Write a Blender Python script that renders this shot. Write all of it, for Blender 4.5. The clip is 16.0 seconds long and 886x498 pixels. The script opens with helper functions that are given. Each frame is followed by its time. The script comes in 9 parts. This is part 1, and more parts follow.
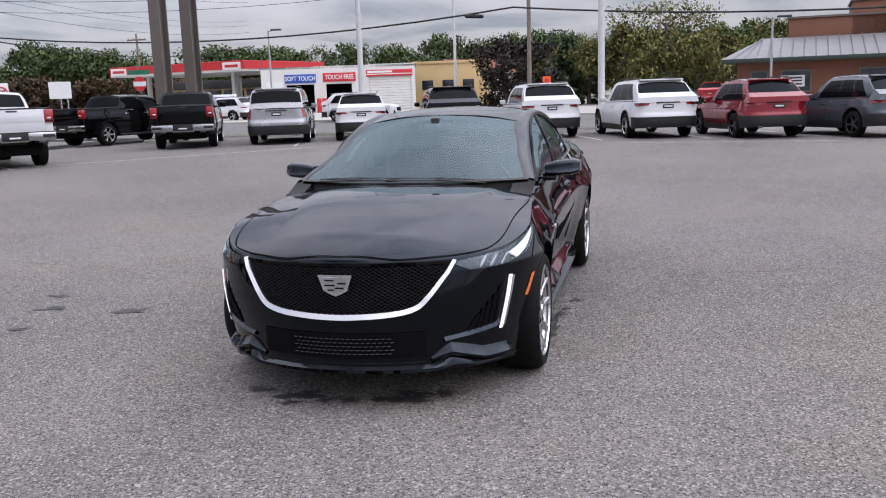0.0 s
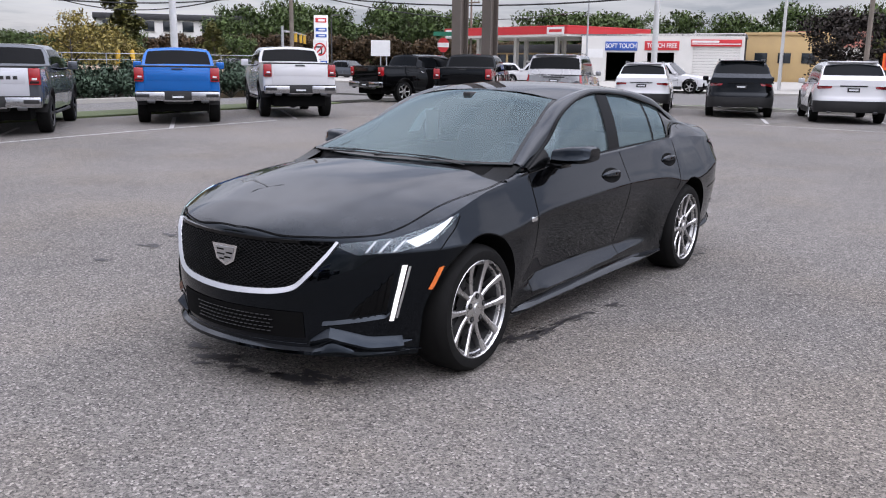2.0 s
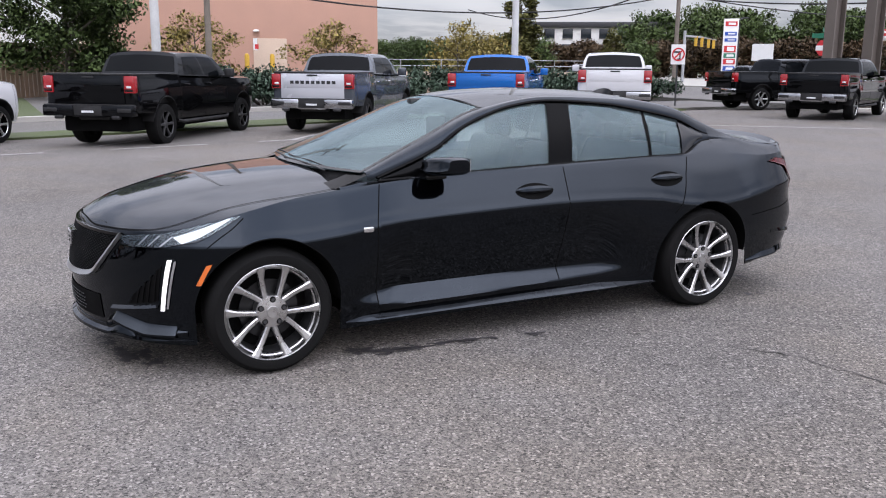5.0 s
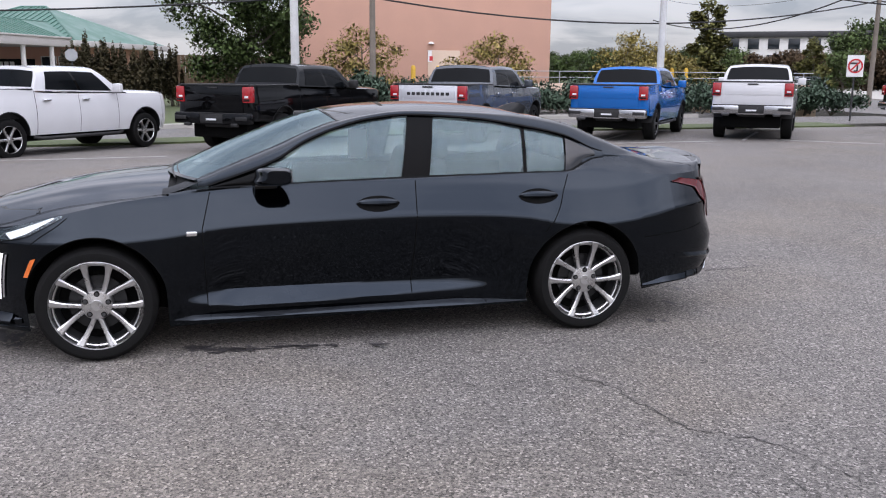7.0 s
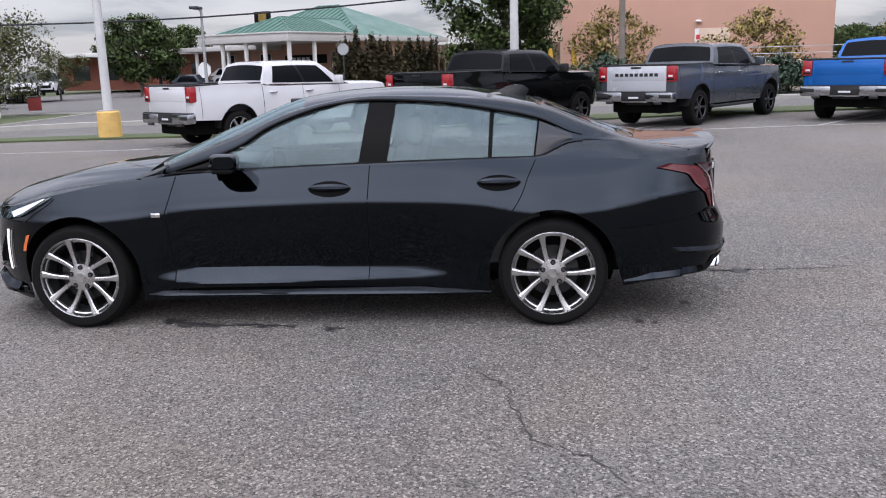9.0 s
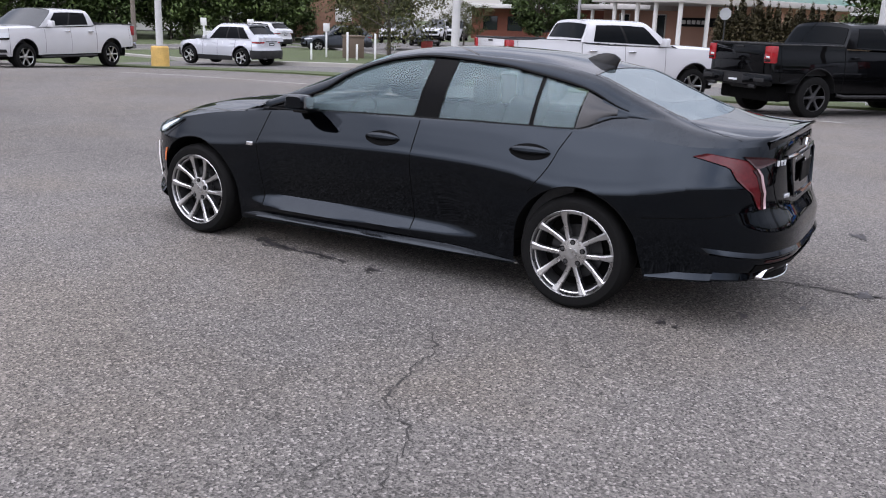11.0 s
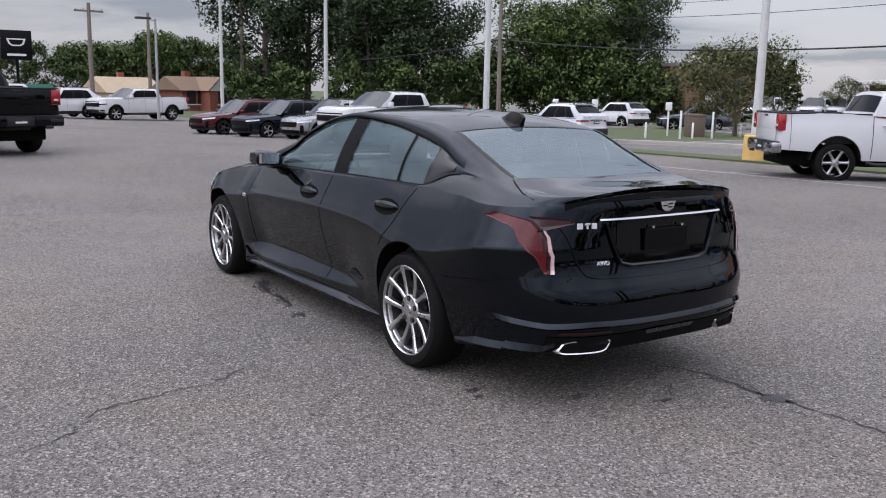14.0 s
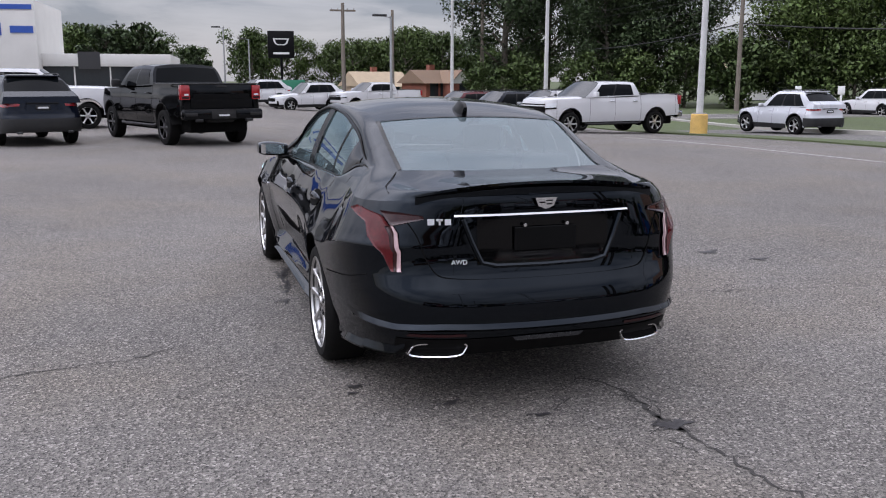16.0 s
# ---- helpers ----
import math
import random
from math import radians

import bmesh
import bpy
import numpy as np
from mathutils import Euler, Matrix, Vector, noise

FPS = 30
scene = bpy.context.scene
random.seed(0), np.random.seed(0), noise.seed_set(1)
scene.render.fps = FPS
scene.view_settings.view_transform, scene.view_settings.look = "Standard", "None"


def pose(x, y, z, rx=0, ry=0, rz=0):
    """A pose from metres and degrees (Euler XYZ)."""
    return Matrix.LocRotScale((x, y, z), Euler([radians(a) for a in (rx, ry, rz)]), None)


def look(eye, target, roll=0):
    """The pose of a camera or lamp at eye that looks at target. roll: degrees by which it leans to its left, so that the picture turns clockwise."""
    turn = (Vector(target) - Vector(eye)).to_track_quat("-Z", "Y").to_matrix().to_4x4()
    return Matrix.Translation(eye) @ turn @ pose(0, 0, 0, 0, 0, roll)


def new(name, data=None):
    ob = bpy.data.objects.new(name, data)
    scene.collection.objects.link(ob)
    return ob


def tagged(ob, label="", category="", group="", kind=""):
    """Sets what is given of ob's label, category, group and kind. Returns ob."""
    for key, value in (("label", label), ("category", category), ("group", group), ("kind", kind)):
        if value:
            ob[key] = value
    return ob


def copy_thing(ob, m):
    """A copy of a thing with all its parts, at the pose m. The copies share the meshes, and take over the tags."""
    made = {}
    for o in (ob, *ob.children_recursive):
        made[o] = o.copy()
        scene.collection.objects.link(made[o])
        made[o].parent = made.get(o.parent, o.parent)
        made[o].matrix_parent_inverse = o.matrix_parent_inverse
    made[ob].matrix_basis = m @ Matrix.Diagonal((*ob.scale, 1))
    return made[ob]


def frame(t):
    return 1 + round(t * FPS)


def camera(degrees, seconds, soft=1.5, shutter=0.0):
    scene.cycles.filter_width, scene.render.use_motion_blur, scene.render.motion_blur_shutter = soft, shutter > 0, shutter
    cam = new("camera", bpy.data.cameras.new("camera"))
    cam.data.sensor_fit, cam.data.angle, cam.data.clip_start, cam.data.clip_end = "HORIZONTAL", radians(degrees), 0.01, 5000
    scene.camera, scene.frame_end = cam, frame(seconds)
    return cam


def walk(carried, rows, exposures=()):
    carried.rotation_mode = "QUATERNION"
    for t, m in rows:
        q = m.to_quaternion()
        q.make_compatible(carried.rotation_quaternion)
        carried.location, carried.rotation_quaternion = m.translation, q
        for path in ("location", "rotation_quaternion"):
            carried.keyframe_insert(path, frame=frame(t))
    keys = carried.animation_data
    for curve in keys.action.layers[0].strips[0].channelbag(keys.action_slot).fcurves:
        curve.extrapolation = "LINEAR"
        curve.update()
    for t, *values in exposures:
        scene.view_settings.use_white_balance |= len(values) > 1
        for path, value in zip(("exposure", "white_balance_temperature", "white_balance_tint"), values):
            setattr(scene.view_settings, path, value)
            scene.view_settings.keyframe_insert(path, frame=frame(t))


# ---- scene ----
cam = camera(53.8, 16.0, soft=1.1)
# seconds, eye, target, roll
PATH = [
    (0, (1.511, -6.221, 1.543), (1.035, -4.311, 1.191), -1.9),
    (0.5, (1.919, -6.044, 1.561), (1.194, -4.222, 1.168), -1.7),
    (1, (2.348, -5.732, 1.575), (1.515, -3.956, 1.184), 2.6),
    (1.5, (2.806, -5.46, 1.595), (1.791, -3.779, 1.215), 0.2),
    (2, (3.221, -5.088, 1.555), (2.093, -3.49, 1.138), 0.7),
    (2.5, (3.669, -4.798, 1.588), (2.48, -3.244, 1.175), 0.0),
    (3, (3.988, -4.4, 1.56), (2.68, -2.944, 1.15), 0.0),
    (3.5, (4.38, -4.049, 1.573), (2.97, -2.688, 1.176), -0.3),
    (4, (4.67, -3.643, 1.563), (3.163, -2.387, 1.171), 0.1),
    (4.2, (4.764, -3.446, 1.579), (3.198, -2.265, 1.186), 0.1),
    (6.3, (5.717, -1.471, 1.592), (3.869, -0.831, 1.172), 1.2),
    (6.5, (5.797, -1.256, 1.603), (3.938, -0.643, 1.194), 1.2),
    (7, (5.962, -0.776, 1.621), (4.063, -0.287, 1.228), 0.5),
    (7.5, (5.985, -0.248, 1.614), (4.055, 0.105, 1.229), -0.1),
    (8, (6.075, 0.222, 1.623), (4.13, 0.423, 1.206), -1.0),
    (8.5, (6.033, 0.707, 1.608), (4.085, 0.796, 1.166), 0.0),
    (9, (6.02, 1.238, 1.592), (4.071, 1.077, 1.172), -1.7),
    (9.5, (5.889, 1.758, 1.572), (3.971, 1.378, 1.15), -0.1),
    (9.7, (5.814, 1.968, 1.577), (3.93, 1.434, 1.17), -0.7),
    (11.8, (5.053, 4.015, 1.595), (3.441, 2.927, 1.13), 3.9),
    (12, (4.924, 4.203, 1.592), (3.326, 3.072, 1.18), 3.7),
    (12.5, (4.63, 4.628, 1.601), (3.125, 3.367, 1.218), 1.4),
    (13, (4.203, 4.974, 1.58), (2.827, 3.574, 1.201), 0.6),
    (13.5, (3.847, 5.312, 1.586), (2.591, 3.795, 1.238), -0.4),
    (14, (3.399, 5.532, 1.541), (2.298, 3.901, 1.186), 1.1),
    (14.5, (2.989, 5.822, 1.551), (2.014, 4.105, 1.233), -0.2),
    (15, (2.558, 5.973, 1.537), (1.765, 4.181, 1.136), 1.2),
    (15.5, (2.084, 6.11, 1.553), (1.444, 4.256, 1.164), 1.0),
    (16, (1.643, 6.205, 1.55), (1.06, 4.33, 1.169), 0.1),
]
walk(cam, [(t, look(eye, target, roll)) for t, eye, target, roll in PATH], [(0.0, -0.53, 6700, 19.0), (3.0, -0.39, 6700, 19.0), (7.0, -0.45, 6700, 19.0), (9.5, -0.51, 6700, 19.0), (12.0, -0.60, 6700, 19.0), (13.0, -0.67, 6700, 19.0), (16.0, -0.68, 6700, 19.0)])

# ---------------------------------------------------------------- sky and sun
world = bpy.data.worlds.new("overcast_sky")
world.use_nodes = True
scene.world = world


SUN_WAY = (0.72, 0.05, 0.69)


def make_sky():
    """A bright overcast sky: lightest overhead, with grey-blue banks of cloud."""
    nt = world.node_tree
    n, l = nt.nodes, nt.links
    n.clear()
    out = n.new("ShaderNodeOutputWorld")
    bg = n.new("ShaderNodeBackground")
    tc = n.new("ShaderNodeTexCoord")
    sky = n.new("ShaderNodeTexSky")
    sky.sky_type, sky.sun_disc = "NISHITA", False
    sky.sun_elevation, sky.sun_rotation = radians(43.6), radians(86)
    dim = n.new("ShaderNodeVectorMath")
    dim.operation = "SCALE"
    dim.inputs["Scale"].default_value = 0.04
    l.new(sky.outputs[0], dim.inputs[0])
    sep = n.new("ShaderNodeSeparateXYZ")
    l.new(tc.outputs["Generated"], sep.inputs[0])
    # clouds seen as a flat layer far overhead
    up = n.new("ShaderNodeMath")
    up.operation = "MAXIMUM"
    up.inputs[1].default_value = 0.03
    l.new(sep.outputs["Z"], up.inputs[0])
    den = n.new("ShaderNodeMath")
    den.operation = "ADD"
    den.inputs[1].default_value = 0.13
    l.new(up.outputs[0], den.inputs[0])
    flat = n.new("ShaderNodeCombineXYZ")
    for k in "XY":
        dv = n.new("ShaderNodeMath")
        dv.operation = "DIVIDE"
        l.new(sep.outputs[k], dv.inputs[0])
        l.new(den.outputs[0], dv.inputs[1])
        l.new(dv.outputs[0], flat.inputs[k])
    big = n.new("ShaderNodeTexNoise")
    big.inputs["Scale"].default_value, big.inputs["Detail"].default_value = 0.95, 8.0
    big.inputs["Roughness"].default_value, big.inputs["Distortion"].default_value = 0.52, 0.35
    l.new(flat.outputs[0], big.inputs["Vector"])
    ramp = n.new("ShaderNodeValToRGB")
    e = ramp.color_ramp.elements
    e[0].position, e[0].color = 0.38, (0.37, 0.43, 0.525, 1)
    e[1].position, e[1].color = 0.60, (0.755, 0.805, 0.885, 1)
    m = e.new(0.48)
    m.color = (0.62, 0.67, 0.75, 1)
    l.new(big.outputs["Fac"], ramp.inputs[0])
    grad = n.new("ShaderNodeFloatCurve")
    pts = grad.mapping.curves[0].points
    pts[0].location, pts[1].location = (0.0, 0.225), (1.0, 1.0)
    for k in ((0.12, 0.262), (0.22, 0.38), (0.42, 0.53), (0.56, 0.76), (0.68, 0.97), (0.80, 1.0)):
        pts.new(*k)
    grad.mapping.update()
    l.new(sep.outputs["Z"], grad.inputs["Value"])
    lift = n.new("ShaderNodeMath")
    lift.operation = "MULTIPLY"
    lift.inputs[1].default_value = 8.4
    l.new(grad.outputs[0], lift.inputs[0])
    # the cloud is thinner, and brighter, where the sun stands behind it
    near, thin, more = n.new("ShaderNodeVectorMath"), n.new("ShaderNodeFloatCurve"), n.new("ShaderNodeMath")
    near.operation, more.operation = "DOT_PRODUCT", "MULTIPLY"
    near.inputs[1].default_value = SUN_WAY
    l.new(tc.outputs["Generated"], near.inputs[0])
    pts = thin.mapping.curves[0].points
    pts[0].location, pts[1].location = (0.0, 0.44), (1.0, 1.0)
    for k in ((0.35, 0.46), (0.70, 0.68), (0.90, 0.96)):
        pts.new(*k)
    thin.mapping.update()
    l.new(near.outputs["Value"], thin.inputs["Value"])
    l.new(lift.outputs[0], more.inputs[0])
    l.new(thin.outputs[0], more.inputs[1])
    lit = n.new("ShaderNodeVectorMath")
    lit.operation = "SCALE"
    l.new(ramp.outputs[0], lit.inputs[0])
    l.new(more.outputs[0], lit.inputs["Scale"])
    add = n.new("ShaderNodeVectorMath")
    add.operation = "ADD"
    l.new(lit.outputs[0], add.inputs[0])
    l.new(dim.outputs[0], add.inputs[1])
    l.new(add.outputs[0], bg.inputs["Color"])
    bg.inputs["Strength"].default_value = 1.0
    l.new(bg.outputs[0], out.inputs[0])


make_sky()
sun = new("sun", bpy.data.lights.new("sun", "SUN"))
sun.data.energy, sun.data.angle, sun.data.color = 0.12, radians(110), (1.0, 0.96, 0.92)
sun.matrix_world = look((72, 5, 69), (0, 0, 0))

# ---------------------------------------------------------------- materials


def shader(name):
    m = bpy.data.materials.new(name)
    m.use_nodes = True
    n = m.node_tree.nodes
    return m, n, m.node_tree.links, n["Principled BSDF"]


def surface(name, colour, rough=0.6, metal=0.0, vary=0.15, scale=6.0, fine=60.0, bump=0.0, coat=0.0, spec=0.5, rvary=0.1, rand=0.0):
    """A surface of one base colour, mottled at two scales, with grain and relief."""
    m, n, l, p = shader(name)
    tc = n.new("ShaderNodeTexCoord")
    a, b = n.new("ShaderNodeTexNoise"), n.new("ShaderNodeTexNoise")
    a.inputs["Scale"].default_value, a.inputs["Detail"].default_value = scale, 5
    b.inputs["Scale"].default_value, b.inputs["Detail"].default_value = fine, 3
    for t in (a, b):
        l.new(tc.outputs["Object"], t.inputs["Vector"])
    mix = n.new("ShaderNodeMath")
    mix.operation = "ADD"
    l.new(a.outputs["Fac"], mix.inputs[0])
    l.new(b.outputs["Fac"], mix.inputs[1])
    last = mix.outputs[0]
    if rand:
        oi = n.new("ShaderNodeObjectInfo")
        rm = n.new("ShaderNodeMath")
        rm.operation = "MULTIPLY_ADD"
        rm.inputs[1].default_value = rand
        l.new(oi.outputs["Random"], rm.inputs[0])
        l.new(last, rm.inputs[2])
        last = rm.outputs[0]
    mr = n.new("ShaderNodeMapRange")
    mr.inputs["From Min"].default_value, mr.inputs["From Max"].default_value = 0.6, 1.4 + rand
    mr.inputs["To Min"].default_value, mr.inputs["To Max"].default_value = 1 - vary, 1 + vary
    l.new(last, mr.inputs["Value"])
    sc = n.new("ShaderNodeVectorMath")
    sc.operation = "SCALE"
    sc.inputs[0].default_value = colour[:3]
    l.new(mr.outputs[0], sc.inputs["Scale"])
    l.new(sc.outputs[0], p.inputs["Base Color"])
    rr = n.new("ShaderNodeMapRange")
    rr.inputs["From Min"].default_value, rr.inputs["From Max"].default_value = 0.3, 0.7
    rr.inputs["To Min"].default_value, rr.inputs["To Max"].default_value = max(rough - rvary, 0.02), min(rough + rvary, 1)
    l.new(a.outputs["Fac"], rr.inputs["Value"])
    l.new(rr.outputs[0], p.inputs["Roughness"])
    p.inputs["Metallic"].default_value = metal
    p.inputs["Coat Weight"].default_value = coat
    p.inputs["Coat Roughness"].default_value = 0.03
    p.inputs["Specular IOR Level"].default_value = spec
    if bump:
        bp = n.new("ShaderNodeBump")
        bp.inputs["Strength"].default_value, bp.inputs["Distance"].default_value = 0.6, bump
        l.new(b.outputs["Fac"], bp.inputs["Height"])
        l.new(bp.outputs[0], p.inputs["Normal"])
    return m


def paint(name, colour, metal=0.0, rough=0.18, dirt=0.0):
    """Car paint: a coloured base with faint flake and road film under a clear coat."""
    m, n, l, p = shader(name)
    tc = n.new("ShaderNodeTexCoord")
    a = n.new("ShaderNodeTexNoise")
    a.inputs["Scale"].default_value, a.inputs["Detail"].default_value = 2.2, 6
    l.new(tc.outputs["Object"], a.inputs["Vector"])
    mr = n.new("ShaderNodeMapRange")
    mr.inputs["From Min"].default_value, mr.inputs["From Max"].default_value = 0.35, 0.7
    mr.inputs["To Min"].default_value, mr.inputs["To Max"].default_value = rough * 0.7, rough * 1.4
    l.new(a.outputs["Fac"], mr.inputs["Value"])
    l.new(mr.outputs[0], p.inputs["Roughness"])
    mc = n.new("ShaderNodeMix")
    mc.data_type = "RGBA"
    mc.inputs["A"].default_value = (*colour, 1)
    mc.inputs["B"].default_value = (*[c * 0.9 + 0.02 * dirt for c in colour], 1)
    l.new(a.outputs["Fac"], mc.inputs["Factor"])
    l.new(mc.outputs["Result"], p.inputs["Base Color"])
    p.inputs["Metallic"].default_value = metal
    p.inputs["Specular IOR Level"].default_value = 0.02
    p.inputs["Coat IOR"].default_value = 1.42
    p.inputs["Coat Weight"].default_value = 1.0
    p.inputs["Coat Roughness"].default_value = 0.02
    return m


def lacquer(name, colour, tint, ior=1.33, rough=0.02):
    """Deep black lacquer: almost no colour of its own, a clear cool reflection that road film dulls in places."""
    m, n, l, p = shader(name)
    tc, a, mr = n.new("ShaderNodeTexCoord"), n.new("ShaderNodeTexNoise"), n.new("ShaderNodeMapRange")
    a.inputs["Scale"].default_value, a.inputs["Detail"].default_value = 4, 5
    l.new(tc.outputs["Object"], a.inputs["Vector"])
    mr.inputs["To Min"].default_value, mr.inputs["To Max"].default_value = rough * 0.5, rough * 1.8
    l.new(a.outputs["Fac"], mr.inputs["Value"])
    l.new(mr.outputs[0], p.inputs["Roughness"])
    # a paler, mottled base colour on the panels that face up
    geo, sep, lay, mottle, film = (n.new("ShaderNode" + k) for k in ("NewGeometry", "SeparateXYZ", "MapRange", "TexNoise", "Mix"))
    l.new(geo.outputs["Normal"], sep.inputs[0])
    lay.inputs["From Min"].default_value, lay.inputs["From Max"].default_value = 0.45, 0.98
    l.new(sep.outputs["Z"], lay.inputs["Value"])
    mottle.inputs["Scale"].default_value, mottle.inputs["Detail"].default_value = 9, 8
    l.new(tc.outputs["Object"], mottle.inputs["Vector"])
    amount = n.new("ShaderNodeMath")
    amount.operation = "MULTIPLY"
    l.new(lay.outputs[0], amount.inputs[0])
    l.new(mottle.outputs["Fac"], amount.inputs[1])
    film.data_type = "RGBA"
    l.new(amount.outputs[0], film.inputs["Factor"])
    film.inputs["A"].default_value, film.inputs["B"].default_value = (*colour, 1), (0.040, 0.043, 0.048, 1)
    l.new(film.outputs["Result"], p.inputs["Base Color"])
    p.inputs["IOR"].default_value = ior
    p.inputs["Specular Tint"].default_value = (*tint, 1)
    return m


def glass(name, tint, gloss=1.5, sky_haze=0.0, shine=(0.74, 0.92, 0.96)):
    """A thin pane: tinted clear glass with a real reflection, and painted-in haze for reflected sky."""
    m, n, l, p = shader(name)
    n.remove(p)
    out = n["Material Output"]
    tr, gl, mx, fr = (n.new("ShaderNode" + k) for k in ("BsdfTransparent", "BsdfGlossy", "MixShader", "Fresnel"))
    tr.inputs[0].default_value = (*tint, 1)
    gl.inputs["Roughness"].default_value = 0.015
    gl.inputs["Color"].default_value = (*shine, 1)
    fr.inputs["IOR"].default_value = gloss
    l.new(fr.outputs[0], mx.inputs[0])
    last = tr
    if sky_haze:
        df, m2 = n.new("ShaderNodeBsdfDiffuse"), n.new("ShaderNodeMixShader")
        df.inputs[0].default_value = (0.36, 0.47, 0.50, 1)
        m2.inputs[0].default_value = sky_haze
        l.new(tr.outputs[0], m2.inputs[1])
        l.new(df.outputs[0], m2.inputs[2])
        last = m2
    l.new(last.outputs[0], mx.inputs[1])
    l.new(gl.outputs[0], mx.inputs[2])
    l.new(mx.outputs[0], out.inputs[0])
    return m


def glow(name, colour, strength):
    m, n, l, p = shader(name)
    p.inputs["Base Color"].default_value = (*colour, 1)
    p.inputs["Emission Color"].default_value = (*colour, 1)
    p.inputs["Emission Strength"].default_value = strength
    p.inputs["Roughness"].default_value = 0.2
    return m


def asphalt(name, base, stone, scale=1.0):
    """Worn asphalt: pale aggregate in dark binder, with broad stains, oil spots and tyre polish."""
    m, n, l, p = shader(name)
    tc = n.new("ShaderNodeTexCoord")

    def noise_at(s, d, r=0.55):
        t = n.new("ShaderNodeTexNoise")
        t.inputs["Scale"].default_value, t.inputs["Detail"].default_value, t.inputs["Roughness"].default_value = s, d, r
        l.new(tc.outputs["Object"], t.inputs["Vector"])
        return t

    v = n.new("ShaderNodeTexVoronoi")
    v.inputs["Scale"].default_value = 100 * scale
    l.new(tc.outputs["Object"], v.inputs["Vector"])
    v2 = n.new("ShaderNodeTexVoronoi")
    v2.inputs["Scale"].default_value = 220 * scale
    l.new(tc.outputs["Object"], v2.inputs["Vector"])
    broad, mid, fine = noise_at(0.22, 6), noise_at(1.6, 6, 0.65), noise_at(48, 4, 0.7)
    sep = n.new("ShaderNodeSeparateColor")
    l.new(v.outputs["Color"], sep.inputs[0])
    sep2 = n.new("ShaderNodeSeparateColor")
    l.new(v2.outputs["Color"], sep2.inputs[0])

    def madd(x, k, y):
        t = n.new("ShaderNodeMath")
        t.operation = "MULTIPLY_ADD"
        l.new(x, t.inputs[0])
        t.inputs[1].default_value = k
        if isinstance(y, float):
            t.inputs[2].default_value = y
        else:
            l.new(y, t.inputs[2])
        return t.outputs[0]

    f = madd(sep.outputs[0], 0.74, 0.0)
    f = madd(sep2.outputs[1], 0.62, f)
    f = madd(fine.outputs["Fac"], 0.45, f)
    f = madd(mid.outputs["Fac"], 0.38, f)
    f = madd(broad.outputs["Fac"], 0.95, f)
    ramp = n.new("ShaderNodeMapRange")
    ramp.inputs["From Min"].default_value, ramp.inputs["From Max"].default_value = 0.96, 2.26
    l.new(f, ramp.inputs["Value"])
    mix = n.new("ShaderNodeMix")
    mix.data_type = "RGBA"
    mix.inputs["A"].default_value, mix.inputs["B"].default_value = (*base, 1), (*stone, 1)
    l.new(ramp.outputs[0], mix.inputs["Factor"])
    last = mix.outputs["Result"]

    def over(value, lo, hi, colour, under):
        """Lay a colour over another where value runs from lo to hi."""
        r, t = n.new("ShaderNodeMapRange"), n.new("ShaderNodeMix")
        r.inputs["From Min"].default_value, r.inputs["From Max"].default_value = lo, hi
        l.new(value, r.inputs["Value"])
        t.data_type = "RGBA"
        t.inputs["B"].default_value = (*colour, 1)
        l.new(r.outputs[0], t.inputs["Factor"])
        l.new(under, t.inputs["A"])
        return t.outputs["Result"]

    # open pits in the binder, pale chips, and a brown cast in broad patches
    last = over(sep.outputs[1], 0.20, 0.04, tuple(c * 1.1 for c in base), last)
    last = over(sep.outputs[2], 0.86, 1.04, tuple(min(c * 1.6, 0.6) for c in stone), last)
    cast = n.new("ShaderNodeMix")
    cast.data_type, cast.blend_type = "RGBA", "MULTIPLY"
    cast.inputs["B"].default_value = (1.02, 0.985, 0.93, 1)
    warm = n.new("ShaderNodeMapRange")
    warm.inputs["From Min"].default_value, warm.inputs["From Max"].default_value = 0.45, 0.62
    l.new(noise_at(0.5, 4).outputs["Fac"], warm.inputs["Value"])
    l.new(warm.outputs[0], cast.inputs["Factor"])
    l.new(last, cast.inputs["A"])
    l.new(cast.outputs["Result"], p.inputs["Base Color"])
    p.inputs["Roughness"].default_value = 0.86
    p.inputs["Specular IOR Level"].default_value = 0.35
    bp = n.new("ShaderNodeBump")
    bp.inputs["Strength"].default_value, bp.inputs["Distance"].default_value = 0.7, 0.006
    hs = madd(fine.outputs["Fac"], 0.6, v.outputs["Distance"])
    l.new(hs, bp.inputs["Height"])
    l.new(bp.outputs[0], p.inputs["Normal"])
    return m


ASPHALT = asphalt("lot_asphalt", (0.035, 0.0325, 0.030), (0.236, 0.217, 0.200))
ROAD = asphalt("road_asphalt", (0.075, 0.072, 0.070), (0.17, 0.163, 0.155), 0.5)
CONCRETE = surface("concrete", (0.33, 0.315, 0.285), 0.85, vary=0.18, scale=1.5, fine=40, bump=0.003)
GRASS = surface("mown_grass", (0.062, 0.080, 0.029), 0.9, vary=0.45, scale=1.2, fine=30, bump=0.03)
STRIPE = surface("worn_line_paint", (0.36, 0.35, 0.34), 0.8, vary=0.3, scale=3, fine=25)
WET = surface("wet_asphalt", (0.030, 0.027, 0.028), 0.6, vary=0.4, scale=12, fine=80, bump=0.004)
CRACK = surface("crack_dirt", (0.035, 0.032, 0.03), 0.95, vary=0.4, scale=9, fine=60)

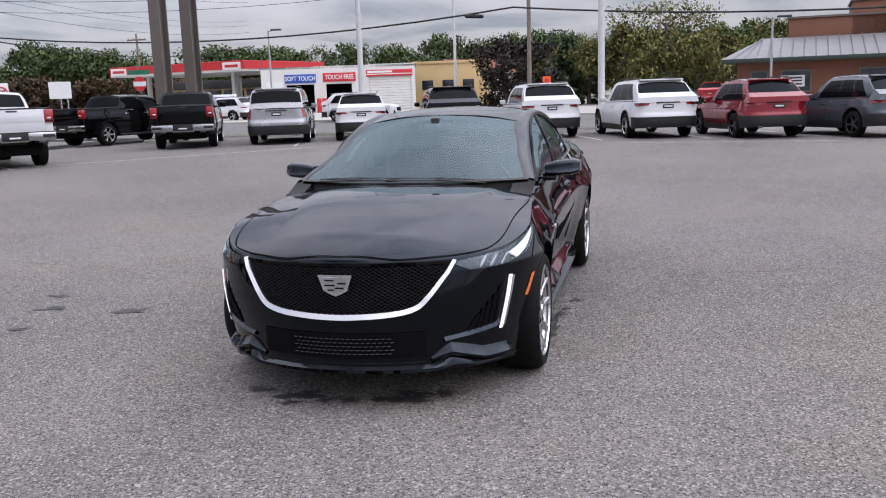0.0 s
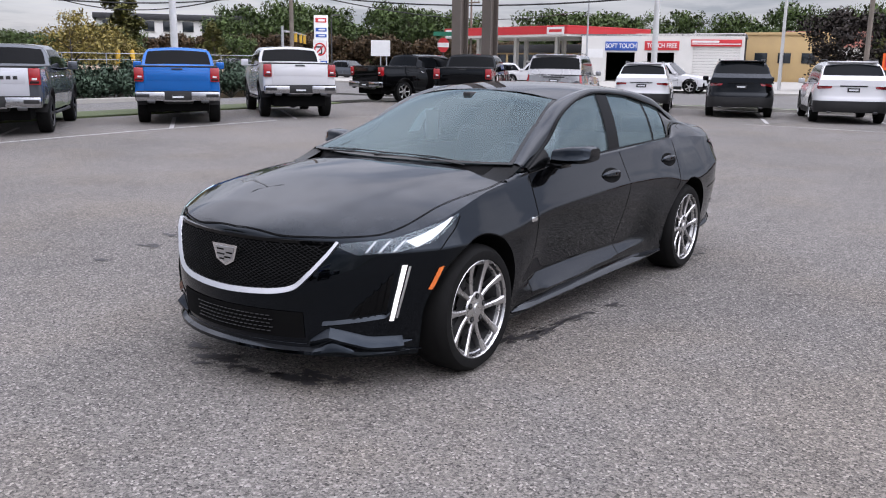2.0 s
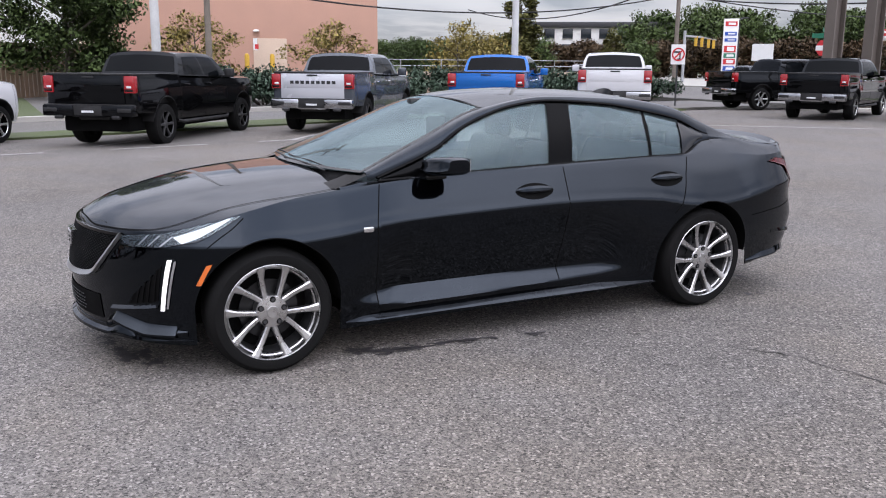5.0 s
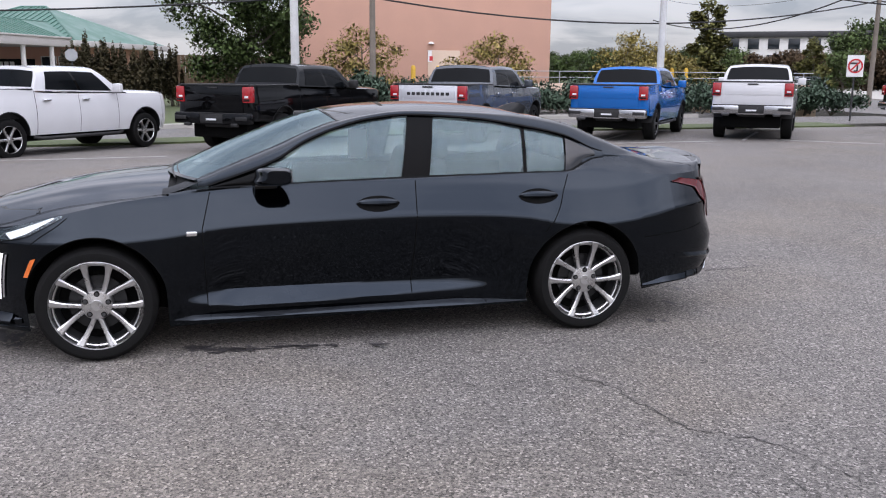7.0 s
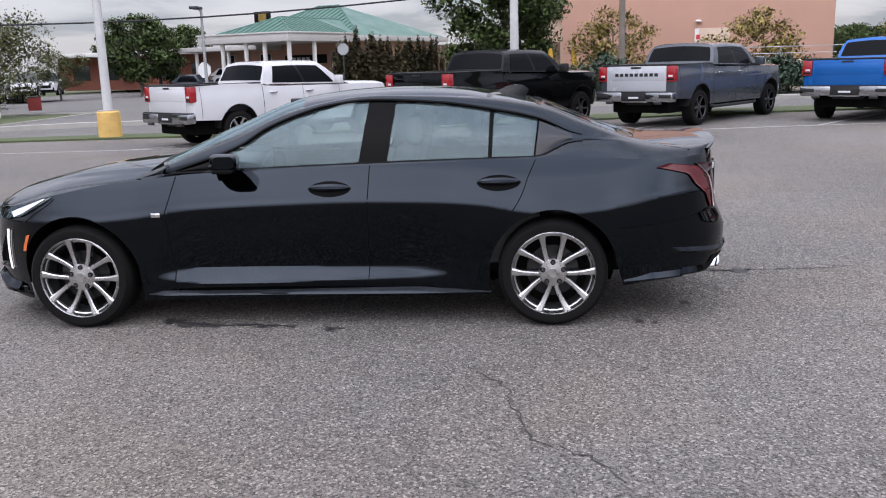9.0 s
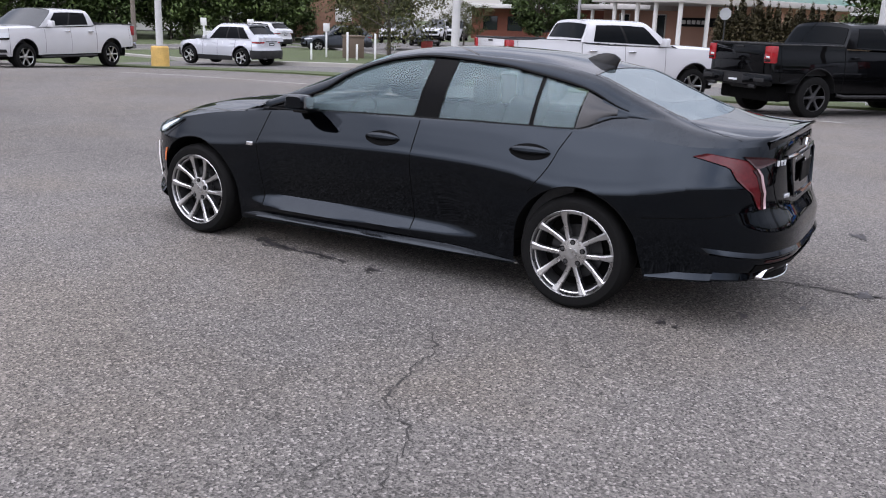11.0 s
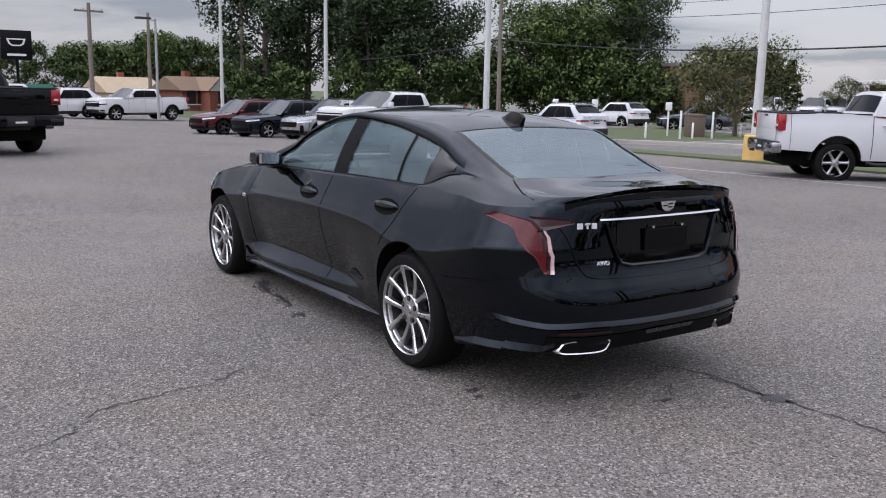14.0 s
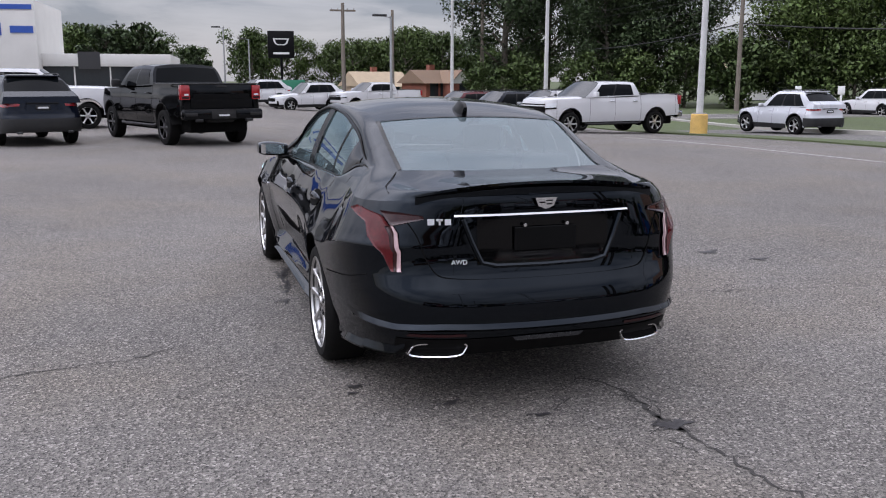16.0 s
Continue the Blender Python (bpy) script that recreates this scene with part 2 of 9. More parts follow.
BLACK_PAINT = lacquer("black_paint", (0.0003, 0.0003, 0.0005), (0.72, 0.85, 1.0), 1.41, 0.022)
GLOSS_BLACK = surface("gloss_black_trim", (0.0015, 0.0015, 0.0017), 0.06, vary=0.1, spec=0.28, rvary=0.03)
SATIN_BLACK = surface("satin_black_plastic", (0.007, 0.007, 0.0075), 0.45, vary=0.2, scale=15, bump=0.0006)
# near-black for liners and shut lines, and painted-in shade at the door handles
DARK_VOID = surface("dark_liner_and_shade", (0.003, 0.003, 0.003), 0.9, vary=0.2, spec=0.1)
MESH_BLACK = surface("grille_mesh", (0.002, 0.002, 0.0022), 0.6, vary=0.2, spec=0.12)
GLASS_BLANK = surface("blanked_glass", (0.004, 0.0045, 0.0055), 0.03, vary=0.1, spec=0.5, rvary=0.01)
TRIM_DARK = surface("window_trim_black", (0.0015, 0.0015, 0.0016), 0.22, vary=0.1, spec=0.07, rvary=0.04)
CHROME = surface("chrome", (0.78, 0.78, 0.79), 0.12, metal=1.0, vary=0.04, rvary=0.04)
SATIN_METAL = surface("satin_metal", (0.60, 0.60, 0.615), 0.34, metal=1.0, vary=0.05, rvary=0.06)
ALLOY = surface("machined_alloy", (0.54, 0.535, 0.53), 0.30, metal=1.0, vary=0.08, scale=20, rvary=0.07)
ALLOY_DARK = surface("alloy_pocket", (0.07, 0.07, 0.072), 0.42, metal=0.7, vary=0.15)
RUBBER = surface("tyre_rubber", (0.0055, 0.0054, 0.0053), 0.75, spec=0.14, vary=0.25, scale=14, fine=120, bump=0.0008)
DISC = surface("brake_disc", (0.035, 0.035, 0.036), 0.4, metal=0.9, vary=0.15)
LEATHER = surface("dark_seat", (0.05, 0.05, 0.052), 0.55, vary=0.2, scale=8)
GLASS_FRONT = glass("windscreen_glass", (0.45, 0.58, 0.60), 1.46, sky_haze=0.07)
GLASS_SIDE = glass("side_glass", (0.72, 0.83, 0.83), 1.58, sky_haze=0.12)
GLASS_REAR = glass("rear_glass", (0.42, 0.50, 0.52), 1.72, sky_haze=0.15, shine=(0.86, 0.94, 0.98))
LAMP_CLEAR = glass("lamp_lens", (0.78, 0.80, 0.82), 1.5)
LAMP_HOUSING = surface("lamp_housing", (0.075, 0.078, 0.084), 0.25, metal=0.7, vary=0.2, scale=30)
LED = glow("daylight_led", (1.0, 0.98, 0.97), 0.62)
TAIL_RED = surface("tail_lamp_red", (0.075, 0.005, 0.007), 0.12, vary=0.35, scale=26, spec=0.22, rvary=0.05, coat=0.25)
TAIL_SMOKE = surface("tail_lamp_smoke", (0.022, 0.003, 0.004), 0.10, vary=0.15, spec=0.25, rvary=0.03, coat=0.3)
TAIL_PINK = surface("tail_lamp_clear_strip", (0.48, 0.32, 0.33), 0.15, vary=0.15, coat=1.0)
AMBER = surface("amber_reflector", (0.72, 0.16, 0.03), 0.25, vary=0.15, coat=0.6)
WHITE_MARK = surface("pale_mark", (0.62, 0.63, 0.65), 0.4, vary=0.08)

# ---------------------------------------------------------------- mesh tools


def curve(keys):
    """A smooth function through (position, value) keys that does not overshoot."""
    x, y = (np.array(v, float) for v in zip(*keys))
    h, d = np.diff(x), np.diff(y) / np.diff(x)
    m = np.zeros(len(x))
    m[0], m[-1] = d[0], d[-1]
    for i in range(1, len(x) - 1):
        if d[i - 1] * d[i] > 0:
            w1, w2 = 2 * h[i] + h[i - 1], h[i] + 2 * h[i - 1]
            m[i] = (w1 + w2) / (w1 / d[i - 1] + w2 / d[i])

    def f(t):
        t = np.clip(np.asarray(t, float), x[0], x[-1])
        i = np.clip(np.searchsorted(x, t) - 1, 0, len(x) - 2)
        s = (t - x[i]) / h[i]
        return (y[i] * (1 + 2 * s) * (1 - s) ** 2 + h[i] * m[i] * s * (1 - s) ** 2
                + y[i + 1] * s * s * (3 - 2 * s) + h[i] * m[i + 1] * s * s * (s - 1))

    return f


def make_mesh(name, verts, faces, material, smooth=True, sharp=32, weld=0.0):
    me = bpy.data.meshes.new(name)
    me.from_pydata([tuple(v) for v in verts], [], [tuple(f) for f in faces])
    if weld:
        bm = bmesh.new()
        bm.from_mesh(me)
        bmesh.ops.remove_doubles(bm, verts=bm.verts, dist=weld)
        bmesh.ops.dissolve_degenerate(bm, dist=weld, edges=bm.edges)
        bm.to_mesh(me)
        bm.free()
    me.materials.append(material)
    if smooth:
        me.polygons.foreach_set("use_smooth", [True] * len(me.polygons))
        if sharp:
            me.set_sharp_from_angle(angle=radians(sharp))
    me.update()
    return me


def grid(points, flip=False, closed=False):
    """Vertices and quads of a (rows, columns, 3) array of points."""
    p = np.asarray(points, float)
    a, b = p.shape[:2]
    faces = []
    for i in range(a if closed else a - 1):
        for j in range(b - 1):
            q = (i * b + j, (i + 1) % a * b + j, (i + 1) % a * b + j + 1, i * b + j + 1)
            faces.append(q[::-1] if flip else q)
    return p.reshape(-1, 3), faces


def join(*pieces):
    """Several (vertices, faces) as one."""
    vs, fs, at = [], [], 0
    for v, f in pieces:
        vs.extend(map(tuple, v))
        fs.extend(tuple(k + at for k in q) for q in f)
        at += len(v)
    return vs, fs


def mirrored(piece):
    v, f = piece
    v = np.array(v, float) * (-1, 1, 1)
    return v, [tuple(q)[::-1] for q in f]


def moved(piece, m):
    v, f = piece
    return [tuple(m @ Vector(p)) for p in v], f


def block(x0, x1, y0, y1, z0, z1, bevel=0.0, seg=2):
    """A box with rounded edges."""
    bm = bmesh.new()
    bmesh.ops.create_cube(bm, size=1)
    for v in bm.verts:
        v.co = Vector(((x0 + x1) / 2 + v.co.x * (x1 - x0), (y0 + y1) / 2 + v.co.y * (y1 - y0), (z0 + z1) / 2 + v.co.z * (z1 - z0)))
    if bevel:
        bmesh.ops.bevel(bm, geom=bm.edges[:], offset=bevel, segments=seg, profile=0.5, affect="EDGES")
    bm.verts.index_update()
    out = [tuple(v.co) for v in bm.verts], [tuple(v.index for v in f.verts) for f in bm.faces]
    bm.free()
    return out


def turned(profile, n=32, axis="x"):
    """A lathe form: (radius, along) profile spun about an axis through the origin."""
    pts = []
    for k in range(n):
        a = 2 * math.pi * k / n
        c, s = math.cos(a), math.sin(a)
        row = []
        for r, h in profile:
            row.append((h, r * c, r * s) if axis == "x" else (r * c, r * s, h))
        pts.append(row)
    return grid(pts, flip=axis != "x", closed=True)


def tube(path, radius, n=8, cap=True):
    """A round bar along a path; radius is a number or one for each point."""
    path = [Vector(p) for p in path]
    rad = radius if isinstance(radius, (list, tuple, np.ndarray)) else [radius] * len(path)
    rows, side = [], None
    for i, p in enumerate(path):
        d = (path[min(i + 1, len(path) - 1)] - path[max(i - 1, 0)]).normalized()
        if side is None:
            side = d.cross(Vector((0, 0, 1)) if abs(d.z) < 0.9 else Vector((1, 0, 0))).normalized()
        side = (side - d * side.dot(d)).normalized()
        other = d.cross(side)
        rows.append([tuple(p + float(rad[i]) * (math.cos(2 * math.pi * k / n) * side + math.sin(2 * math.pi * k / n) * other)) for k in range(n)])
    verts = [v for r in rows for v in r]
    faces = []
    for i in range(len(rows) - 1):
        for k in range(n):
            faces.append((i * n + k, i * n + (k + 1) % n, (i + 1) * n + (k + 1) % n, (i + 1) * n + k))
    if cap:
        faces.append(tuple(range(n))[::-1])
        faces.append(tuple(range((len(rows) - 1) * n, len(rows) * n)))
    return verts, faces


def plate(outline, depth, at=0.0):
    """A flat shape in x, z with thickness in y from at to at + depth."""
    n = len(outline)
    v = [(x, at, z) for x, z in outline] + [(x, at + depth, z) for x, z in outline]
    f = [tuple(range(n)), tuple(range(n, 2 * n))[::-1]]
    f += [(k, k + n, (k + 1) % n + n, (k + 1) % n) for k in range(n)]
    return v, f


def shell_of(points, thick, flip=False):
    """A grid of points given thickness along its own normals, closed at the rim."""
    p = np.asarray(points, float)
    du, dv = np.gradient(p, axis=0), np.gradient(p, axis=1)
    nrm = np.cross(du, dv)
    nrm /= np.linalg.norm(nrm, axis=-1, keepdims=True) + 1e-12
    q = p + nrm * thick
    a, b = p.shape[:2]
    v1, f1 = grid(p, flip=flip)
    v2, f2 = grid(q, flip=not flip)
    rim = [(i, 0) for i in range(a)] + [(a - 1, j) for j in range(1, b)] + [(i, b - 1) for i in range(a - 2, -1, -1)] + [(0, j) for j in range(b - 2, 0, -1)]
    ids = [i * b + j for i, j in rim]
    n = a * b
    side = [(ids[k], ids[(k + 1) % len(ids)], ids[(k + 1) % len(ids)] + n, ids[k] + n) for k in range(len(ids))]
    if flip:
        side = [s[::-1] for s in side]
    return list(map(tuple, v1)) + list(map(tuple, v2)), list(f1) + [tuple(x + n for x in f) for f in f2] + side


def part(name, piece, material, parent=None, label="", smooth=True, sharp=32, weld=0.0):
    """One mesh object under a thing or a part."""
    ob = new(name, make_mesh(name, *piece, material, smooth, sharp, weld))
    if parent is not None:
        ob.parent = parent
    if label:
        ob["label"] = label
    return ob


def thing(name, label, category, group="", kind="", m=None):
    """An empty at the base of a thing, under which its parts stand."""
    ob = tagged(new(name), label, category, group, kind)
    ob.empty_display_size = 0.2
    if m is not None:
        ob.matrix_basis = m
    return ob


def solo(name, piece, material, label, category="", group="", kind="", smooth=True, sharp=32, m=None, weld=0.0):
    """A thing that is one mesh."""
    ob = tagged(new(name, make_mesh(name, *piece, material, smooth, sharp, weld)), label, category, group, kind)
    if m is not None:
        ob.matrix_basis = m
    return ob


class Shell:
    """The skin of a car's lower body: a band that wraps from the middle of its nose (g = 0) along its side (g = 1 to 2)
    to the middle of its tail (g = 3), with open wheel arches. The nose points to -y."""

    def __init__(self, W, D, nose, tail, y0f, y0r, nf, nr, bottom, top, arches, strip=None, line=None):
        self.W, self.D, self.nose, self.tail = curve(W), curve(D), curve(nose), curve(tail)
        self.y0f, self.y0r, self.nf, self.nr = y0f, y0r, nf, nr
        self.bottom, self.top, self.arches, self.strip, self.line = curve(bottom), curve(top), arches, strip, line

    def width(self, y, z):
        w = self.W(y) + self.D(z - self.line(y) if self.line else z)
        return w + self.strip(y, z) if self.strip else w

    def at(self, g, z):
        """The point of the skin at g and height z."""
        if g <= 1:
            a = g * math.pi / 2
            s, c = math.sin(math.pi / 2 - a) ** (2 / self.nf), max(math.cos(math.pi / 2 - a), 0.0) ** (2 / self.nf)
            y = self.y0f - (self.y0f - float(self.nose(z))) * s
            return np.array((float(self.width(y, z)) * c, y, z))
        if g <= 2:
            y = self.y0f + (self.y0r - self.y0f) * (g - 1)
            return np.array((float(self.width(y, z)), y, z))
        a = (g - 2) * math.pi / 2
        s, c = math.sin(a) ** (2 / self.nr), max(math.cos(a), 0.0) ** (2 / self.nr)
        y = self.y0r + (float(self.tail(z)) - self.y0r) * s
        return np.array((float(self.width(y, z)) * c, y, z))

    def normal(self, g, z):
        e = 0.004
        lo, hi = max(g - e, 0.0), min(g + e, 3.0)
        n = np.cross(self.at(hi, z) - self.at(lo, z), self.at(g, z + e) - self.at(g, z - e))
        return n / (np.linalg.norm(n) + 1e-12)

    def out(self, g, z, d):
        return self.at(g, z) + d * self.normal(g, z)

    def gy(self, y, z=0.5):
        """g where the skin passes y."""
        if y < self.y0f:
            s = min((self.y0f - y) / (self.y0f - float(self.nose(z))), 1.0)
            return 1 - math.asin(min(s ** (self.nf / 2), 1.0)) * 2 / math.pi
        if y <= self.y0r:
            return 1 + (y - self.y0f) / (self.y0r - self.y0f)
        s = min((y - self.y0r) / (float(self.tail(z)) - self.y0r), 1.0)
        return 2 + math.asin(min(s ** (self.nr / 2), 1.0)) * 2 / math.pi

    def gx(self, x, z, rear=False):
        """g where nose or tail passes x."""
        lo, hi = (2.0, 3.0) if rear else (0.0, 1.0)
        for _ in range(40):
            mid = (lo + hi) / 2
            more = self.at(mid, z)[0] > x
            if rear:
                lo, hi = (mid, hi) if more else (lo, mid)
            else:
                lo, hi = (lo, mid) if more else (mid, hi)
        return (lo + hi) / 2

    def floor_at(self, y):
        z = float(self.bottom(y))
        for yh, zh, r in self.arches:
            if abs(y - yh) < r:
                z = max(z, zh + math.sqrt(r * r - (y - yh) ** 2))
        return z

    def edge(self, g):
        """Height of the upper edge at g."""
        z = 0.8
        for _ in range(6):
            z = float(self.top(self.at(g, z)[1]))
        return z

    def columns(self, nose=26, side=60, tail=26, arch=9):
        gs = list(np.linspace(0, 1, nose)) + list(np.linspace(1, 2, side)) + list(np.linspace(2, 3, tail))
        for yh, zh, r in self.arches:
            for a in np.linspace(0, math.pi, arch * 2 + 1):
                gs.append(self.gy(yh - r * math.cos(a), 0.5))
            gs += [self.gy(yh - r - 0.002, 0.5), self.gy(yh + r + 0.002, 0.5)]
        gs = sorted(gs)
        keep = [gs[0]]
        for g in gs[1:]:
            if g - keep[-1] > 0.0015:
                keep.append(g)
        return keep

    def skin(self, gs, levels, upper):
        """Grid of points: fixed levels below, then upper steps to the edge."""
        rows = []
        for g in gs:
            zt = self.edge(g)
            zb = min(self.floor_at(self.at(g, 0.5)[1]), zt - 0.01)
            base = min(levels[-1], zt - 0.03)
            zs = [min(z, base) for z in levels[:-1]] + list(np.linspace(base, zt, upper + 1))
            rows.append([self.at(g, max(z, zb)) for z in zs])
        return np.array(rows)

    def patch(self, low, high, d, nu=12, nv=6, thick=0.0):
        """A piece laid on the skin between two lines of (g, z) keys, d metres proud of it."""
        lo, hi = np.array(low, float), np.array(high, float)

        def along(k, t):
            s = np.linspace(0, 1, len(k))
            return np.array((np.interp(t, s, k[:, 0]), np.interp(t, s, k[:, 1])))

        pts = []
        for t in np.linspace(0, 1, nu + 1):
            a, b = along(lo, t), along(hi, t)
            pts.append([self.out(*(a + (b - a) * v), d) for v in np.linspace(0, 1, nv + 1)])
        pts = np.array(pts)
        return shell_of(pts, thick) if thick else grid(pts)

    def ribbon(self, keys, width, d=0.0015, n=24):
        """A narrow line along (g, z) keys on the skin."""
        k = np.array(keys, float)
        s = np.linspace(0, 1, len(k))
        fg, fz = curve(list(zip(s, k[:, 0]))), curve(list(zip(s, k[:, 1])))
        ts = np.linspace(0, 1, n + 1)
        p = np.array([self.out(float(fg(t)), float(fz(t)), d) for t in ts])
        tan = np.gradient(p, axis=0)
        nr = np.array([self.normal(float(fg(t)), float(fz(t))) for t in ts])
        side = np.cross(nr, tan)
        side /= np.linalg.norm(side, axis=1, keepdims=True) + 1e-12
        return grid(np.stack([p - side * width / 2, p + side * width / 2], 1))


def between(corner, centre, nu=12, nv=20, full=True, power=2.0):
    """A crowned panel across a car, from lines of corner points (left) and centre points, both functions of v."""
    rows = []
    for v in np.linspace(0, 1, nv + 1):
        a, c = np.array(corner(v), float), np.array(centre(v), float)
        us = np.linspace(-1, 1, 2 * nu + 1) if full else np.linspace(0, 1, nu + 1)
        row = []
        for u in us:
            w = abs(u) ** power
            row.append((u * a[0], c[1] + (a[1] - c[1]) * w, c[2] + (a[2] - c[2]) * w))
        rows.append(row)
    return np.array(rows)


def wheel_parts(radius, rim, width, spokes, style, tyre=None, alloy=None, pocket=None):
    """Pieces of a wheel about the x axis, its outer face to +x at x = 0."""
    r, q, w = radius, rim, width
    tyre_p = turned([(q - 0.006, -0.008), (q + 0.004, 0.002), (q + 0.30 * (r - q), 0.006), (q + 0.62 * (r - q), 0.004), (r - 0.016, -0.010), (r - 0.004, -0.028),
                     (r, -0.05), (r, -w + 0.05), (r - 0.006, -w + 0.02), (q + 0.4 * (r - q), -w), (q - 0.01, -w + 0.01)], 56)
    lip = turned([(q + 0.002, -0.002), (q - 0.002, 0.001), (q - 0.005, -0.003), (q - 0.009, -0.016)], 56)
    barrel = turned([(q - 0.014, -0.010), (q - 0.022, -0.03), (q - 0.035, -0.10), (q - 0.045, -w + 0.04)], 56)
    disc = turned([(0.06, -0.085), (q * 0.74, -0.085), (q * 0.74, -0.10), (0.06, -0.10)], 36)
    back = turned([(0.0, -0.13), (q - 0.04, -0.13)], 36)
    hub = turned([(0.0, -0.012), (0.030, -0.012), (0.034, -0.018), (0.074, -0.026), (0.084, -0.05), (0.084, -0.09)], 30)
    arms = []
    for k in range(spokes):
        if style == "pairs":
            mid = 2 * math.pi * (k // 2) / (spokes // 2) + math.pi / 2
            sg = 1 if k % 2 else -1
            a_in, a_out = mid + sg * 0.57, mid + sg * 0.275
        else:
            a_in = a_out = 2 * math.pi * k / spokes + math.pi / 2
        w_in, w_out = (0.0125, 0.0145) if style == "pairs" else (0.026, 0.02)
        rows = []
        for t in np.linspace(0, 1, 7):
            rr = 0.045 + (q - 0.008 - 0.045) * t
            an = a_in + (a_out - a_in) * t ** (0.45 if style == "pairs" else 0.8)
            hw = w_in + (w_out - w_in) * t + (0.010 * max(0, t - 0.75) / 0.25)
            xo = -0.024 + 0.018 * t - 0.010 * math.sin(math.pi * t)
            c, s = math.cos(an), math.sin(an)
            sec = []
            for du, dx in ((-hw, -0.040), (-hw, -0.006), (-hw * 0.55, 0.0), (hw * 0.55, 0.0), (hw, -0.006), (hw, -0.040)):
                sec.append((xo + dx, rr * c - du * s, rr * s + du * c))
            rows.append(sec)
        arms.append(grid(rows))
    nuts = [moved(turned([(0.0, 0.002), (0.010, 0.002), (0.013, -0.004), (0.013, -0.03)], 8), Matrix.Translation((-0.018, 0.064 * math.cos(a), 0.064 * math.sin(a))))
            for a in [2 * math.pi * k / 5 + math.pi / 2 for k in range(5)]]
    if style == "pairs":
        lip = join(lip, turned([(q - 0.009, -0.016), (q - 0.013, -0.024), (q - 0.020, -0.020), (q - 0.026, -0.024), (q - 0.030, -0.040)], 56))
        disc = turned([(0.06, -0.095), (q * 0.62, -0.095), (q * 0.62, -0.11), (0.06, -0.11)], 36)
        hub = turned([(0.0, -0.010), (0.030, -0.010), (0.033, -0.017), (0.080, -0.023), (0.086, -0.032), (0.086, -0.09)], 30)
    return dict(tyre=tyre_p, lip=lip, barrel=barrel, disc=disc, back=back, hub=hub, arms=arms, nuts=nuts)

# ---------------------------------------------------------------- ground
# The lot falls a little towards its western kerb and its south-west corner; the kerb lies at x = KERB(y); the road runs beyond it.


def KERB(y):
    return -17.3 - 0.10 * y - 0.25 * max(0.0, -20.0 - y)


def ZG(x, y):
    """Height of the paved ground."""
    s = min(max((8 - y) / 13, 0), 1)
    a, b = min(max((-12 - y) / 20, 0), 1), min(max(-x / 9, 0), 1)
    return -0.024 * min(max(-9 - x, 0), 9) * s * s * (3 - 2 * s) - 0.45 * a * a * (3 - 2 * a) * b * b * (3 - 2 * b)


def sheet(name, material, label, west, east, y0, y1, dz=0.0, thick=0.0, nx=10, ny=24):
    """A piece of ground between two lines x = west(y) and x = east(y), laid on the falling ground."""
    rows = []
    for y in np.linspace(y0, y1, ny + 1):
        a, b = west(y), east(y)
        rows.append([(x, y, ZG(x, y) + dz) for x in np.linspace(a, b, nx + 1)])
    piece = shell_of(np.array(rows), abs(thick), flip=True) if thick else grid(rows, flip=True)
    return tagged(new(name, make_mesh(name, *piece, material, smooth=False)), label, kind="structure")


ground = solo("ground", ([(-900, -900, -0.62), (900, -900, -0.62), (900, 900, -0.62), (-900, 900, -0.62)], [(0, 1, 2, 3)]), GRASS, "green grass and earth reaching to the horizon", kind="structure", smooth=False)
sheet("lot", ASPHALT, "worn grey asphalt car lot with pale stones", KERB, lambda y: 60.0, -110, 27.2, 0, -0.3, 26, 46)
sheet("grass_strip", GRASS, "narrow strip of mown grass beside the lot", lambda y: KERB(y) - 1.9, KERB, -110, 20, 0.05, -0.3, 4, 30)
sheet("road", ROAD, "grey asphalt street along the lot", lambda y: KERB(y) - 6.8, lambda y: KERB(y) - 1.9, -140, 27.2, -0.02, -0.3, 5, 30)
sheet("kerb", CONCRETE, "pale concrete kerb along the street", lambda y: KERB(y) - 7.25, lambda y: KERB(y) - 6.8, -140, 18, 0.13, -0.3, 1, 30)
sheet("verge", GRASS, "mown lawn beyond the street", lambda y: -160.0, lambda y: KERB(y) - 7.0, -160, -1, 0.08, -0.3, 14, 30)
sheet("side_lot", ROAD, "grey asphalt beside the low buildings", lambda y: -90.0, lambda y: KERB(y) - 7.0, -1, 20, 0.06, -0.3, 8, 8)
sheet("side_drive", ROAD, "asphalt drive of the low bank building", lambda y: -70.0, lambda y: KERB(y) - 7.0, -16.4, -9, 0.11, -0.3, 8, 8)
sheet("bank_car_park", ROAD, "grey asphalt car park behind the lawn", lambda y: -86.0, lambda y: -31.0 - 0.68 * max(0.0, -17.0 - y), -42, -16.4, 0.10, -0.3, 8, 12)
sheet("island_kerb", CONCRETE, "pale concrete kerb round the lawn", lambda y: -31.0, lambda y: KERB(y) - 7.0, -16.56, -16.4, 0.16, -0.3, 6, 1)
sheet("island_kerb", CONCRETE, "pale concrete kerb round the lawn", lambda y: -31.16 - 0.68 * max(0.0, -17.0 - y), lambda y: -31.0 - 0.68 * max(0.0, -17.0 - y), -36.0, -16.4, 0.16, -0.3, 1, 12)
sheet("lawn_drive", ROAD, "asphalt drive from the street across the lawn", lambda y: -43.9, lambda y: KERB(y) - 7.0, -40.6, -36.4, 0.11, -0.3, 8, 3)
